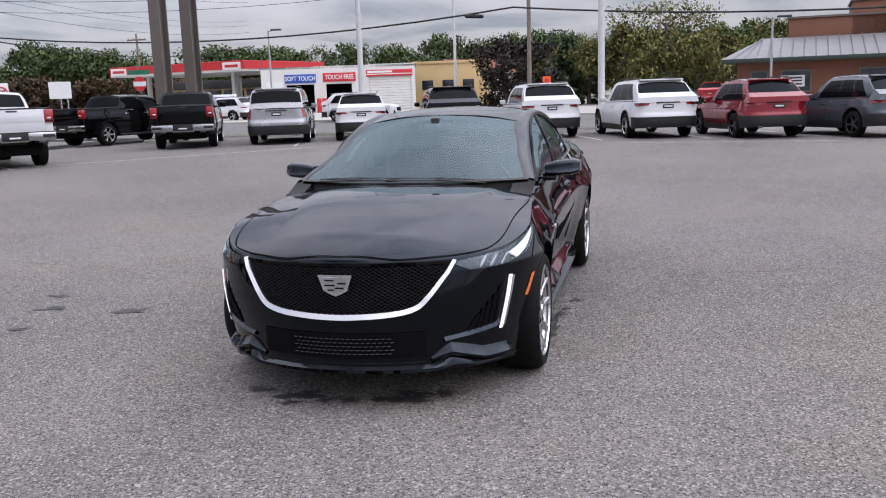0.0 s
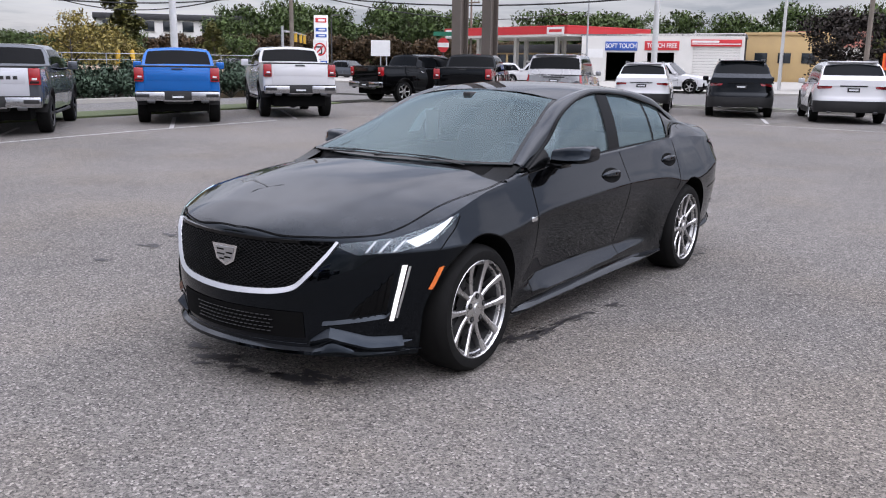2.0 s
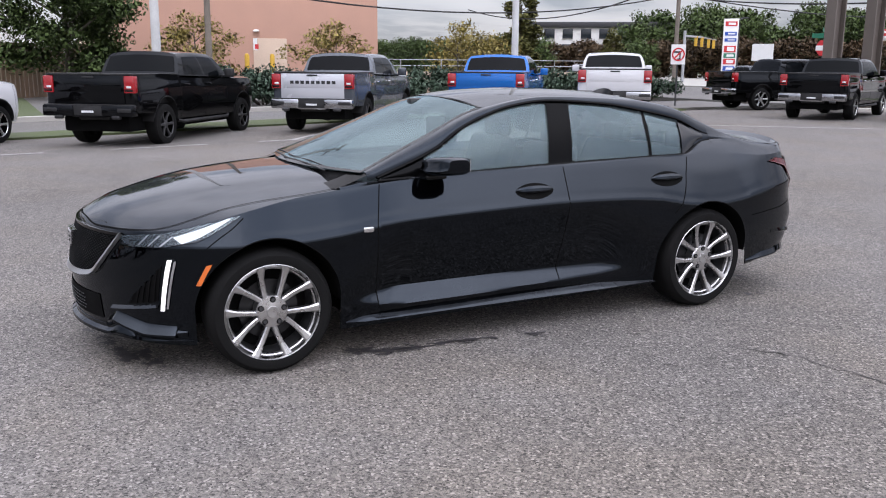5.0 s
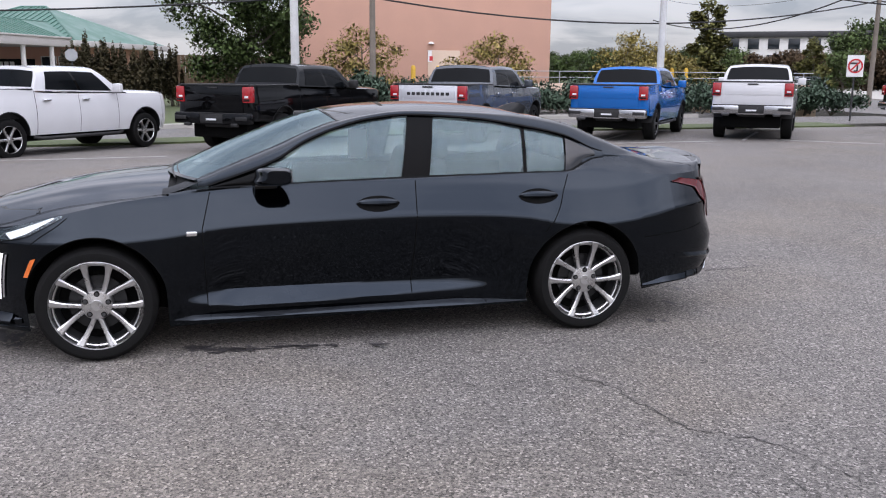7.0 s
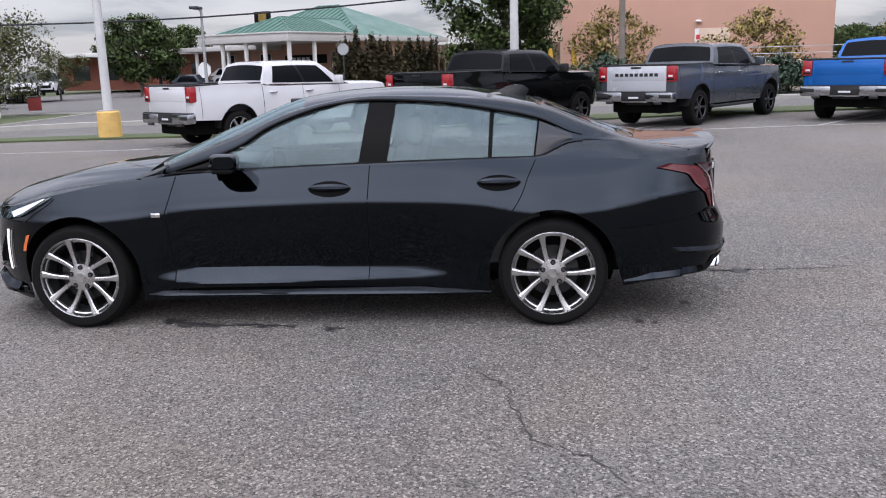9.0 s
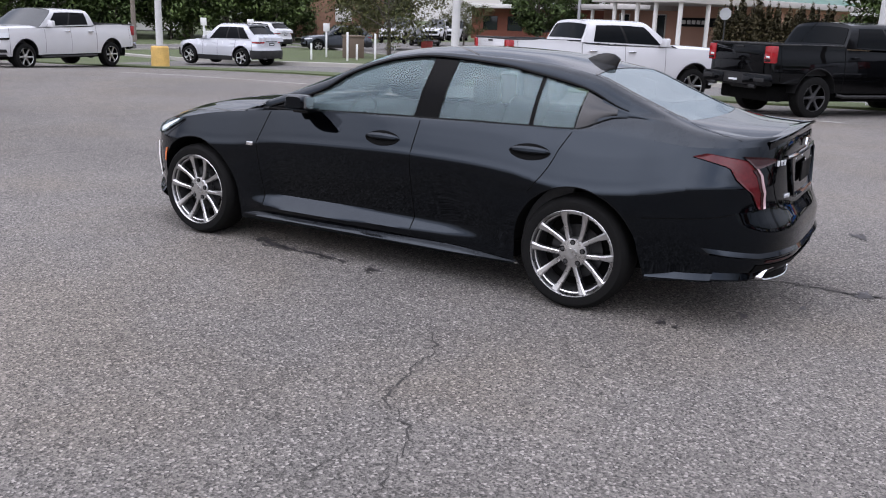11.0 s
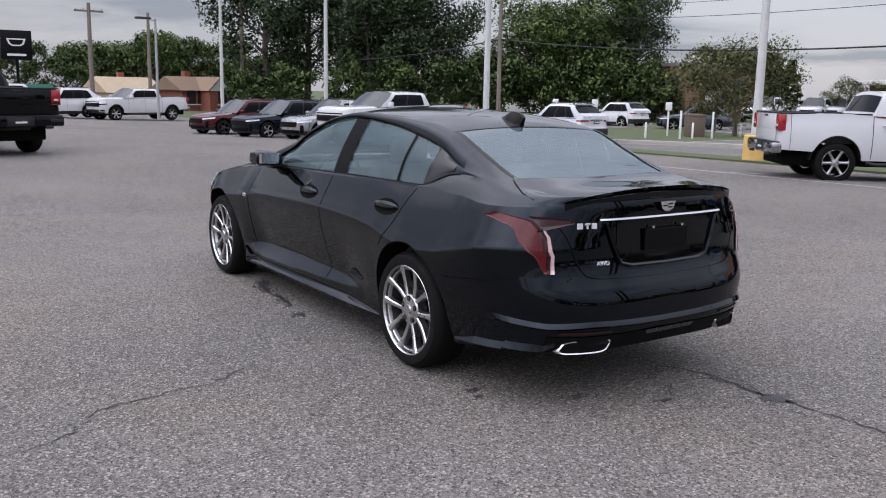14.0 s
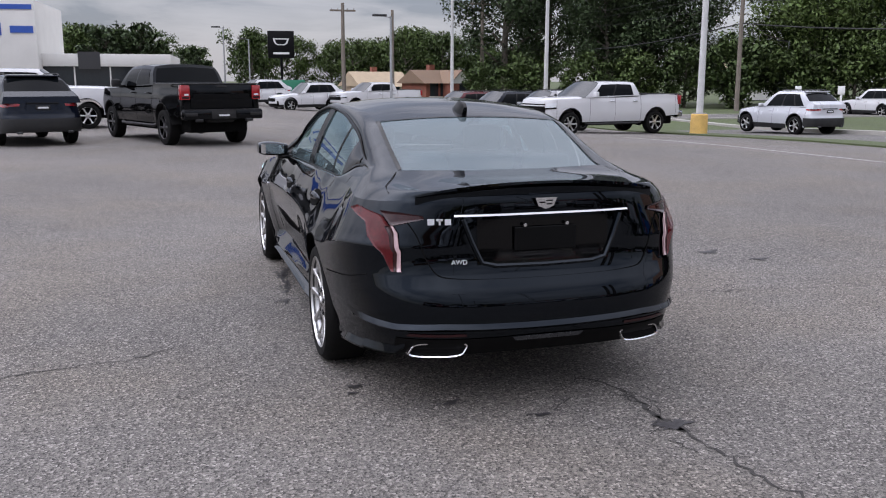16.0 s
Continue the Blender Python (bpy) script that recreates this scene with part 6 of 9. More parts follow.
def pickup(colour, label, rim_mat, tail_mat=None, bright=True, lifted=0.0, front=False, rails=False):
    """A full-size crew-cab pickup with a short open bed, nose to -y, about the middle of its wheelbase."""
    m = PAINTS[colour]
    car = thing("pickup_truck", label, "pickup truck", "parked pickup trucks")
    h = lifted
    S = Shell(
        W=[(-2.9, 0.98), (-1.87, 1.015), (-0.8, 0.985), (1.0, 0.985), (1.87, 1.015), (2.6, 1.0), (3.05, 0.985)],
        D=[(0.40 + h, -0.06), (0.60 + h, -0.02), (0.80 + h, 0.0), (1.0 + h, -0.008), (1.12 + h, -0.02), (1.30 + h, -0.05), (1.42 + h, -0.06)],
        nose=[(0.40 + h, -2.72), (0.60 + h, -2.84), (0.95 + h, -2.86), (1.15 + h, -2.84), (1.30 + h, -2.78)],
        tail=[(0.40 + h, 3.0), (0.62 + h, 3.02), (1.4 + h, 3.03)],
        y0f=-2.15, y0r=2.75, nf=3.6, nr=9.0,
        bottom=[(-2.9, 0.42 + h), (-1.0, 0.46 + h), (1.3, 0.46 + h), (2.3, 0.62 + h), (3.1, 0.66 + h)],
        top=[(-2.86, 1.215 + h), (-2.4, 1.25 + h), (-1.4, 1.275 + h), (-0.6, 1.285 + h), (1.15, 1.325 + h), (1.22, 1.385 + h), (3.05, 1.40 + h)],
        arches=[(-1.8725, 0.44 + h, 0.50), (1.8725, 0.44 + h, 0.50)])
    lower_body(S, car, m, [(None, -2.45, "front_bumper"), (-2.45, -1.05, "front_wing"), (-1.05, 0.05, "front_door"), (0.05, 1.19, "rear_door"), (1.19, 2.80, "bed_side"), (2.80, None, "tailgate")],
               [0.42 + h, 0.50 + h, 0.58 + h, 0.68 + h, 0.80 + h, 0.92 + h, 1.02 + h])
    # bonnet
    rows = []
    for g in [g for g in S.columns(16, 34, 14, 7) if S.at(g, S.edge(g))[1] <= -1.28]:
        e = S.at(g, S.edge(g))
        zc = e[2] + 0.07 * min(1, max(0, (e[1] + 2.86) / 0.25))
        rows.append([(e[0] * q, e[1], e[2] + (zc - e[2]) * (1 - q ** 5) - 0.02 * max(0, 1 - abs(q - 0.45) / 0.12) * min(1, max(0, (e[1] + 2.6) / 0.3))) for q in np.linspace(1, 0, 15)])
    half = grid(rows)
    part("bonnet", join(half, mirrored(half)), m, car, weld=0.0005)
    cabin(car, m, (-1.42, 1.295 + h), (-0.62, 1.845 + h), (0.98, 1.845 + h), (1.20, 1.36 + h), 1.30 + h, 1.80 + h, 0.970, 0.74, CAB_GLASS, y_glass=(0.10, 0.90), posts=(0.50,), mid_rise=0.032, frame_in=0.09)
    part("cab_back", block(-0.92, 0.92, 1.16, 1.20, 0.60 + h, 1.37 + h, 0.01), m, car)
    # bed: inner walls, floor, rail caps
    liner = join(block(-0.86, 0.86, 1.22, 2.98, 0.80 + h, 0.86 + h), block(0.80, 0.875, 1.22, 2.98, 0.85 + h, 1.375 + h), block(-0.875, -0.80, 1.22, 2.98, 0.85 + h, 1.375 + h), block(-0.86, 0.86, 2.93, 2.99, 0.85 + h, 1.37 + h))
    part("bed_liner", liner, CLAD, car, smooth=False)
    for sgn in (1, -1):
        part("bed_rail", block(sgn * 0.885 - 0.065, sgn * 0.885 + 0.06, 1.22, 3.02, 1.375 + h, 1.408 + h, 0.012), CLAD if not rails else m, car)
    part("tailgate_cap", block(-0.88, 0.88, 2.94, 3.045, 1.375 + h, 1.412 + h, 0.012), CLAD, car)
    # tailgate skin with its pressed step
    tg = part("tailgate_panel", join(block(-0.76, 0.76, 3.025, 3.045, 0.80 + h, 1.37 + h, 0.012), block(-0.70, 0.70, 3.035, 3.052, 1.05 + h, 1.30 + h, 0.012)), tail_mat or m, car)
    if tail_mat:
        for k in range(9):
            part("name_bar", block(-0.56 + 0.126 * k, -0.475 + 0.126 * k, 3.050, 3.056, 1.14 + h, 1.21 + h), CLAD, tg, smooth=False)
    part("tailgate_handle", block(-0.13, 0.13, 3.045, 3.06, 1.315 + h, 1.352 + h, 0.008), CLAD, tg)
    # tail lamps
    for sgn in (1, -1):
        lamp = part("tail_lamp", block(sgn * 0.875 - 0.105, sgn * 0.875 + 0.112, 2.90, 3.055, 1.03 + h, 1.365 + h, 0.02), LAMP_RED, car, "red upright tail lamp")
        part("lamp_insert", block(sgn * 0.865 - 0.055, sgn * 0.865 + 0.045, 3.05, 3.061, 1.13 + h, 1.17 + h, 0.006), LAMP_WHITE, lamp)
        part("lamp_base", block(sgn * 0.875 - 0.08, sgn * 0.875 + 0.09, 3.05, 3.060, 1.06 + h, 1.11 + h, 0.006), TAIL_SMOKE, lamp)
        part("door_mirror", join(block(sgn * 1.12 - 0.11, sgn * 1.12 + 0.11, -0.98, -0.86, 1.30 + h, 1.50 + h, 0.03), block(min(sgn * 0.93, sgn * 1.06), max(sgn * 0.93, sgn * 1.06), -0.95, -0.88, 1.30 + h, 1.35 + h, 0.01)), m if bright else CLAD, car)
        for y in (-0.12, 0.92):
            part("door_handle", block(sgn * 0.985 - 0.03, sgn * 0.985 + 0.03, y - 0.10, y + 0.10, 1.155 + h, 1.185 + h, 0.01), m if not bright else CHROME, car)
        part("side_step", tube([(sgn * 0.90, -1.2, 0.42 + h), (sgn * 0.955, -1.05, 0.39 + h), (sgn * 0.955, 1.1, 0.39 + h), (sgn * 0.90, 1.25, 0.42 + h)], 0.036, 8), CLAD, car)
    # rear bumper
    bump = BUMPER_CHROME if bright else (PAINTS["black"])
    rb = part("rear_bumper", join(block(-0.98, -0.30, 2.95, 3.16, 0.58 + h, 0.80 + h, 0.035), block(0.30, 0.98, 2.95, 3.16, 0.58 + h, 0.80 + h, 0.035), block(-0.34, 0.34, 2.95, 3.13, 0.56 + h, 0.76 + h, 0.02)), bump, car, "bright rear bumper" if bright else "black rear bumper")
    part("bumper_step", block(-0.95, 0.95, 2.98, 3.14, 0.795 + h, 0.815 + h, 0.006), CLAD, rb)
    part("plate_recess", block(-0.33, 0.33, 3.12, 3.134, 0.60 + h, 0.80 + h, 0.006), CLAD, rb)
    for sgn in (1, -1):
        part("corner_step", block(sgn * 0.80 - 0.15, sgn * 0.80 + 0.15, 3.10, 3.166, 0.665 + h, 0.745 + h, 0.012), CLAD, rb)
    part("number_plate", block(-0.16, 0.16, 3.134, 3.141, 0.62 + h, 0.74 + h, 0.003), CLAD, rb)
    part("plate_strip", block(-0.13, 0.13, 3.140, 3.146, 0.655 + h, 0.695 + h), WHITE_MARK, rb)
    for sgn in (1, -1):
        part("exhaust_outlet", block(sgn * 0.62 - 0.09, sgn * 0.62 + 0.09, 3.10, 3.185, 0.53 + h, 0.60 + h, 0.02), ALLOY_DARK if bright else CLAD, car)
    part("rear_axle", join(tube([(-0.85, 1.8725, 0.40), (0.85, 1.8725, 0.40)], 0.06, 8), moved(turned([(0, -0.16), (0.15, -0.08), (0.17, 0.0), (0.15, 0.08), (0, 0.16)], 12), Matrix.Translation((0.05, 1.8725, 0.40))), block(-0.35, 0.35, 2.4, 2.95, 0.50 + h, 0.66 + h, 0.05)), CLAD, car)
    if front:
        def face(x0, x1, z0, z1, d, rise=0.0, nu=10, nv=4):
            """A panel laid on the nose from x0 to x1, rising by so much at its outer end."""
            lo = [(S.gx(x, z0 + h + rise * t), z0 + h + rise * t) for t, x in zip(np.linspace(0, 1, 7), np.linspace(x0, x1, 7))]
            hi = [(S.gx(x, z1 + h + rise * t), z1 + h + rise * t) for t, x in zip(np.linspace(0, 1, 7), np.linspace(x0, x1, 7))]
            return S.patch(lo, hi, d, nu, nv, 0.008)

        half = face(0.0, 0.74, 0.80, 1.10, 0.010)
        gr = part("front_grille", join(half, mirrored(half)), MESH_BLACK, car, "black slatted grille")
        for z, mm in ((0.83, GLOSS_BLACK), (0.92, GLOSS_BLACK), (1.01, m), (1.09, m)):
            half = face(0.0, 0.76, z, z + 0.035, 0.026, nv=2)
            part("grille_bar", join(half, mirrored(half)), mm, gr)
        half = face(0.0, 0.66, 0.50, 0.64, 0.012)
        part("lower_intake", join(half, mirrored(half)), CLAD, car)
        half = face(0.0, 0.90, 0.43, 0.50, 0.020)
        part("chin", join(half, mirrored(half)), CLAD, car)
        both("headlamp", face(0.74, 0.965, 0.95, 1.09, 0.014, 0.03), LAMP_WHITE, car, "clear headlamp")
        both("lamp_housing", face(0.70, 0.975, 0.90, 0.95, 0.012, 0.03), GLOSS_BLACK, car)
        both("fog_lamp_recess", face(0.74, 0.93, 0.55, 0.64, 0.012), CLAD, car)
    add_wheels(car, (-1.8725, 1.8725), 0.405 + h * 0.3, 0.27, 0.28, 0.99, rim_mat)
    return car


def suv(colour, label, L=4.9, Wd=1.96, H=1.74, wb=2.9, rim_mat=None, name="suv", category="suv", lamp=None, boxy=0.0, lamp_band=False, seats=False):
    """A five-door car with a tailgate, nose to -y, about the middle of its wheelbase."""
    m = PAINTS[colour]
    car = thing(name, label, category, "parked cars")
    w, k = Wd / 2, H / 1.74
    yn, yt = -wb / 2 - (L - wb) * 0.47, wb / 2 + (L - wb) * 0.53
    r = 0.365 * min(k, 1.05)
    S = Shell(
        W=[(yn, w - 0.02), (-wb / 2, w), (0, w - 0.025), (wb / 2, w), (yt, w - 0.03)],
        D=[(0.2, -0.05), (0.42 * k, -0.01), (0.62 * k, 0.0), (0.80 * k, -0.012), (0.92 * k, -0.045), (1.08 * k, -0.09), (1.2 * k, -0.13)],
        nose=[(0.2, yn + 0.12), (0.45 * k, yn), (0.75 * k, yn + 0.01), (0.95 * k, yn + 0.08), (1.0 * k, yn + 0.14)],
        tail=[(0.28, yt - 0.06), (0.45 * k, yt), (0.66 * k, yt - 0.005), (0.75 * k, yt - 0.06), (1.06 * k, yt - 0.10)],
        y0f=-wb / 2 - 0.05, y0r=wb / 2 + 0.30, nf=2.5, nr=4.2 + 3 * boxy,
        bottom=[(yn, 0.24), (-wb / 2 + 0.5, 0.22), (wb / 2 - 0.4, 0.24), (yt, 0.34)],
        top=[(yn, 0.86 * k), (-wb / 2, 0.96 * k), (-wb / 2 + 0.75, 1.02 * k), (0.3, 1.055 * k), (yt, 1.075 * k)],
        arches=[(-wb / 2, r + 0.02, r + 0.075), (wb / 2, r + 0.02, r + 0.075)])
    y_a, y_b, y_c = -wb / 2 + 0.68, 0.12, wb / 2 - 0.30
    lower_body(S, car, m, [(None, -wb / 2 - 0.45, "front_bumper"), (-wb / 2 - 0.45, y_a, "front_wing"), (y_a, y_b, "front_door"), (y_b, y_c, "rear_door"), (y_c, wb / 2 + 0.50, "quarter_panel"), (wb / 2 + 0.50, None, "tailgate")],
               [0.22, 0.30, 0.38, 0.46, 0.54, 0.62, 0.70], 9)
    rows = []
    for g in [g for g in S.columns(16, 34, 14, 7) if S.at(g, S.edge(g))[1] <= -wb / 2 + 0.56]:
        e = S.at(g, S.edge(g))
        zc = e[2] + 0.085 * min(1, max(0, (e[1] - yn) / 0.35))
        rows.append([(e[0] * q, e[1], e[2] + (zc - e[2]) * (1 - q ** 2.8)) for q in np.linspace(1, 0, 12)])
    half = grid(rows)
    part("bonnet", join(half, mirrored(half)), m, car, weld=0.0005)
    cabin(car, m, (-wb / 2 + 0.50, 1.045 * k), (-wb / 2 + 1.28, H - 0.055), (yt - 0.80 + 0.40 * boxy, H - 0.055), (yt - 0.16 + 0.04 * boxy, 1.10 * k), 1.06 * k, H - 0.1, w - 0.070, w - 0.33 + 0.07 * boxy, CAB_GLASS,
          y_glass=(0.09, 0.87 + 0.04 * boxy), posts=(0.42, 0.68), mid_rise=0.035, frame_in=0.048)
    if not boxy:
        # upright tailgate under the rear window
        sec = ((yt - 0.100, 1.03 * k, w - 0.07), (yt - 0.125, 1.19 * k, w - 0.115), (yt - 0.360, 1.31 * k, w - 0.165), (yt - 0.50, 1.03 * k, w - 0.07))
        panel = ([(q, y, z) for y, z, q in sec] + [(-q, y, z) for y, z, q in sec], [(0, 1, 5, 4), (1, 2, 6, 5), (2, 3, 7, 6), (3, 2, 1, 0), (4, 5, 6, 7), (3, 0, 4, 7)])
        part("tailgate_panel", panel, m, car, sharp=50)
    # cladding along the foot
    rows = []
    for g in S.columns(16, 30, 14, 7):
        y = S.at(g, 0.4)[1]
        zb = S.floor_at(y)
        if zb < 0.42:
            top = 0.64 if y > wb / 2 + 0.42 else 0.40
            rows.append([S.out(g, max(z, zb), 0.012) for z in (*np.linspace(0.22, top, 6), top + 0.004)])
        else:
            if len(rows) > 1:
                both("sill_cladding", grid(rows), CLAD, car, weld=0.0005)
            rows = []
    if len(rows) > 1:
        both("bumper_cladding", grid(rows), CLAD, car, weld=0.0005)
    # rear spoiler, lamps, plate, wiper
    part("roof_spoiler", block(-(w - 0.34), w - 0.34, yt - 0.90 + 0.40 * boxy, yt - 0.66 + 0.36 * boxy, H - 0.085, H - 0.045, 0.015), m, car)
    for sgn in (1, -1):
        fixm = (lambda p: p) if sgn > 0 else mirrored
        if lamp == "tall":
            z0, z1 = 0.80 * k, 1.10 * k
            lo = [(S.gy(yt - 0.20, z0), z0), (S.gx(w - 0.16, z0, True), z0)]
            hi = [(S.gy(yt - 0.26, z1), z1), (S.gx(w - 0.20, z1, True), z1)]
        else:
            z0, z1 = 0.935 * k, 1.05 * k
            lo = [(S.gy(yt - 0.42, z0), z0 + 0.03), (S.gx(w - 0.12, z0, True), z0), (S.gx(w - 0.42, z0, True), z0 + 0.03)]
            hi = [(S.gy(yt - 0.46, z1), z1 - 0.02), (S.gx(w - 0.15, z1, True), z1), (S.gx(w - 0.45, z1, True), z1 - 0.03)]
        part("tail_lamp", fixm(S.patch(hi, lo, 0.012, 10, 4, 0.006)), LAMP_RED if lamp != "dark" else TAIL_SMOKE, car, "red tail lamp")
        hl_lo = [(S.gx(w * 0.55, 0.74 * k), 0.74 * k), (S.gy(-wb / 2 - 0.38, 0.80), 0.80 * k)]
        hl_hi = [(S.gx(w * 0.55, 0.80 * k), 0.80 * k), (S.gy(-wb / 2 - 0.36, 0.86), 0.86 * k)]
        part("headlamp", fixm(S.patch(hl_lo, hl_hi, 0.008, 8, 3)), LAMP_WHITE, car)
        part("door_mirror", join(block(sgn * (w + 0.06) - 0.10, sgn * (w + 0.06) + 0.09, y_a + 0.14, y_a + 0.26, 1.05 * k, 1.20 * k, 0.035), block(sgn * (w - 0.06) - 0.06, sgn * (w - 0.06) + 0.06, y_a + 0.16, y_a + 0.22, 1.05 * k, 1.08 * k, 0.01)), m, car)
        for y in (y_b - 0.14, y_c - 0.12):
            part("door_handle", block(sgn * (w - 0.045) - 0.025, sgn * (w - 0.045) + 0.025, y - 0.09, y + 0.09, 0.905 * k, 0.93 * k, 0.008), m, car)
        part("roof_bar", tube([(sgn * (w - 0.33), -wb / 2 + 1.45, H - 0.05), (sgn * (w - 0.33), -wb / 2 + 1.60, H - 0.005), (sgn * (w - 0.33), yt - 1.0, H + 0.0), (sgn * (w - 0.33), yt - 0.80, H - 0.04)], 0.014, 6), CHROME if rim_mat is ALLOY else CLAD, car)
    pl = part("number_plate", block(-0.16, 0.16, yt - 0.11, yt - 0.070, 0.87 * k, 0.98 * k, 0.004), CLAD, car)
    part("plate_strip", block(-0.12, 0.12, yt - 0.071, yt - 0.065, 0.905 * k, 0.945 * k), WHITE_MARK, pl)
    part("tailgate_trim", block(-0.36, 0.36, yt - 0.12, yt - 0.075, 1.015 * k, 1.045 * k, 0.01), CHROME if rim_mat is ALLOY else GLOSS_BLACK, car)
    for nm, x1, z0, z1 in (("front_grille", 0.52, 0.58, 0.78), ("lower_intake", 0.62, 0.34, 0.46)):
        lo = [(S.gx(w * x1 * t, z0 * k), z0 * k) for t in np.linspace(0, 1, 6)]
        hi = [(S.gx(w * x1 * t * 1.06, z1 * k), z1 * k) for t in np.linspace(0, 1, 6)]
        half = S.patch(lo, hi, 0.010, 8, 4, 0.006)
        part(nm, join(half, mirrored(half)), MESH_BLACK, car)
    for sgn in (1, -1):
        part("exhaust_outlet", block(sgn * (w * 0.6) - 0.06, sgn * (w * 0.6) + 0.06, yt - 0.08, yt + 0.02, 0.30, 0.36, 0.02), ALLOY_DARK, car)
    add_wheels(car, (-wb / 2, wb / 2), r, 0.245 * min(k, 1.05), 0.23, w - 0.005, rim_mat or ALLOY, spokes=5)
    return car


def aim(x, y, hx, hy, z=0.0):
    """The pose of a vehicle at x, y whose nose points along hx, hy."""
    return pose(x, y, z, 0, 0, math.degrees(math.atan2(hx, -hy)))


# ---------------------------------------------------------------- vehicles in their places
NW, NNW, EN, SE = (-0.777, 0.629), (-0.326, 0.946), (0.955, 0.295), (0.36, -0.933)


def put(ob, x, y, h):
    ob.matrix_basis = aim(x, y, *h, ZG(x, y))
    return ob


def axle(ob, x, y, h, half):
    n = math.hypot(*h)
    return put(ob, x + h[0] / n * half, y + h[1] / n * half, h)


put(pickup("white", "white crew-cab pickup with bright alloy wheels", ALLOY), -15.22, -4.37, NW)
trail = put(pickup("black", "black crew-cab pickup with black wheels and bumper", ALLOY_DARK, bright=False, lifted=0.05), -15.82, 1.07, NW)
put(pickup("slate", "slate-grey crew-cab pickup with a silver tailgate", ALLOY_DARK, PAINTS["pale"]), -16.68, 5.95, NW)
put(pickup("blue", "bright blue crew-cab pickup with a chrome bumper", ALLOY_DARK), -16.72, 10.57, NW)
put(pickup("white", "white heavy-duty pickup with a chrome bumper", ALLOY_DARK, lifted=0.10), -16.5, 14.35, (-0.80, 0.60))
axle(pickup("black", "black crew-cab pickup parked at the corner of the lot", ALLOY), -13.95, 20.6, (-0.42, 0.906), 1.8725)
axle(pickup("black", "black crew-cab pickup with machined wheels by the street", ALLOY), -19.4, 23.0, (0.2, 0.98), 1.8725)
put(pickup("white", "white crew-cab pickup facing the lot with a black grille", ALLOY, front=True), -13.3, -22.9, (0.985, 0.17))
axle(pickup("black", "black off-road pickup with black bumpers in the middle of the lot", ALLOY_DARK, bright=False, lifted=0.05), 0.86, -16.15, SE, 1.8725)
put(pickup("white", "white pickup beside the showroom", ALLOY, front=True), 6.0, -24.6, (-1, -0.05))
put(pickup("white", "white pickup with bright wheels at the end of the row", ALLOY, front=True), -10.9, -49.0, EN)

# cars along the north side
axle(suv("white", "white family suv with red tail lamps", 5.19, 1.99, 1.78, 3.07), 1.45, 21.5, NNW, 1.535)
axle(suv("white", "white family suv with red tail lamps", 5.19, 1.99, 1.78, 3.07), -2.07, 22.6, NNW, 1.535)
axle(suv("black", "black family suv with dark glass", 5.19, 1.99, 1.78, 3.07), -5.35, 23.2, NNW, 1.535)
axle(suv("white", "white compact suv with red tail lamps", 4.65, 1.86, 1.68, 2.73), -8.75, 23.6, NNW, 1.365)
axle(suv("silver", "silver full-size suv with upright tail lamps", 5.35, 2.06, 1.92, 3.07, boxy=1.0, lamp="tall"), -11.3, 22.3, NNW, 1.535)
axle(suv("red", "dark red compact suv with black wheels", 4.65, 1.86, 1.68, 2.73, ALLOY_DARK), 4.45, 20.4, (-0.30, 0.954), 1.365)
axle(suv("slate", "slate-grey compact suv with black wheels", 4.65, 1.86, 1.68, 2.73, ALLOY_DARK), 7.4, 19.8, (-0.42, 0.907), 1.365)

# cars to the south
axle(suv("navy", "dark navy crossover with narrow tail lamps", 4.58, 1.86, 1.68, 2.70), 4.75, -17.0, SE, 1.35)
put(suv("burgundy", "dark burgundy crossover in the row by the street", 4.6, 1.83, 1.56, 2.70, ALLOY_DARK), -11.0, -32.3, (0.975, 0.22))
put(suv("navy", "dark blue crossover with a bright grille surround", 4.55, 1.82, 1.60, 2.65), -11.7, -29.2, (0.975, 0.22))
put(suv("silver", "pale grey crossover parked nose to the lot", 4.55, 1.82, 1.62, 2.65, ALLOY_DARK), -12.6, -26.3, (0.975, 0.22))
far_white = put(suv("white", "white suv in the far row", 4.8, 1.9, 1.75, 2.8), -6.6, -49.5, EN)
put(suv("pale", "pale silver compact suv on the street beside the lawn", 4.28, 1.78, 1.66, 2.56), -21.3, -22.6, (0.10, -0.995))
for x, y, h in ((-4.0, -55.0, EN), (-40.6, -38.6, (0.05, -1.0)), (-29.0, 52.0, (-1, 0.1)), (-16.0, 45.0, (1, 0.05))):
    copy_thing(far_white, aim(x, y, *h, ZG(x, y)))
far_dark = put(suv("slate", "dark grey suv at the filling station", 4.7, 1.86, 1.68, 2.75), -44.0, 62.0, (0.9, 0.3))
for x, y, h in ((-52.0, 58.0, (1, 0)), (-66.0, -24.5, (0.3, 1)), (-40.5, 33.0, (-1, 0.2)), (-47.0, 36.5, (1, -0.1)), (2.0, 56.0, (1, 0)), (-42.2, -33.2, (0.75, -0.6)), (-59.0, -36.6, (0.95, 0.3))):
    copy_thing(far_dark, aim(x, y, *h, ZG(x, y)))
far_red = put(suv("bright_red", "bright red suv in the far car park", 4.6, 1.85, 1.7, 2.7), 5.4, 60.0, (0.2, 1))
put(suv("gold", "yellow car in the far car park", 4.4, 1.82, 1.45, 2.65), 7.6, 62.0, (1, 0.2))
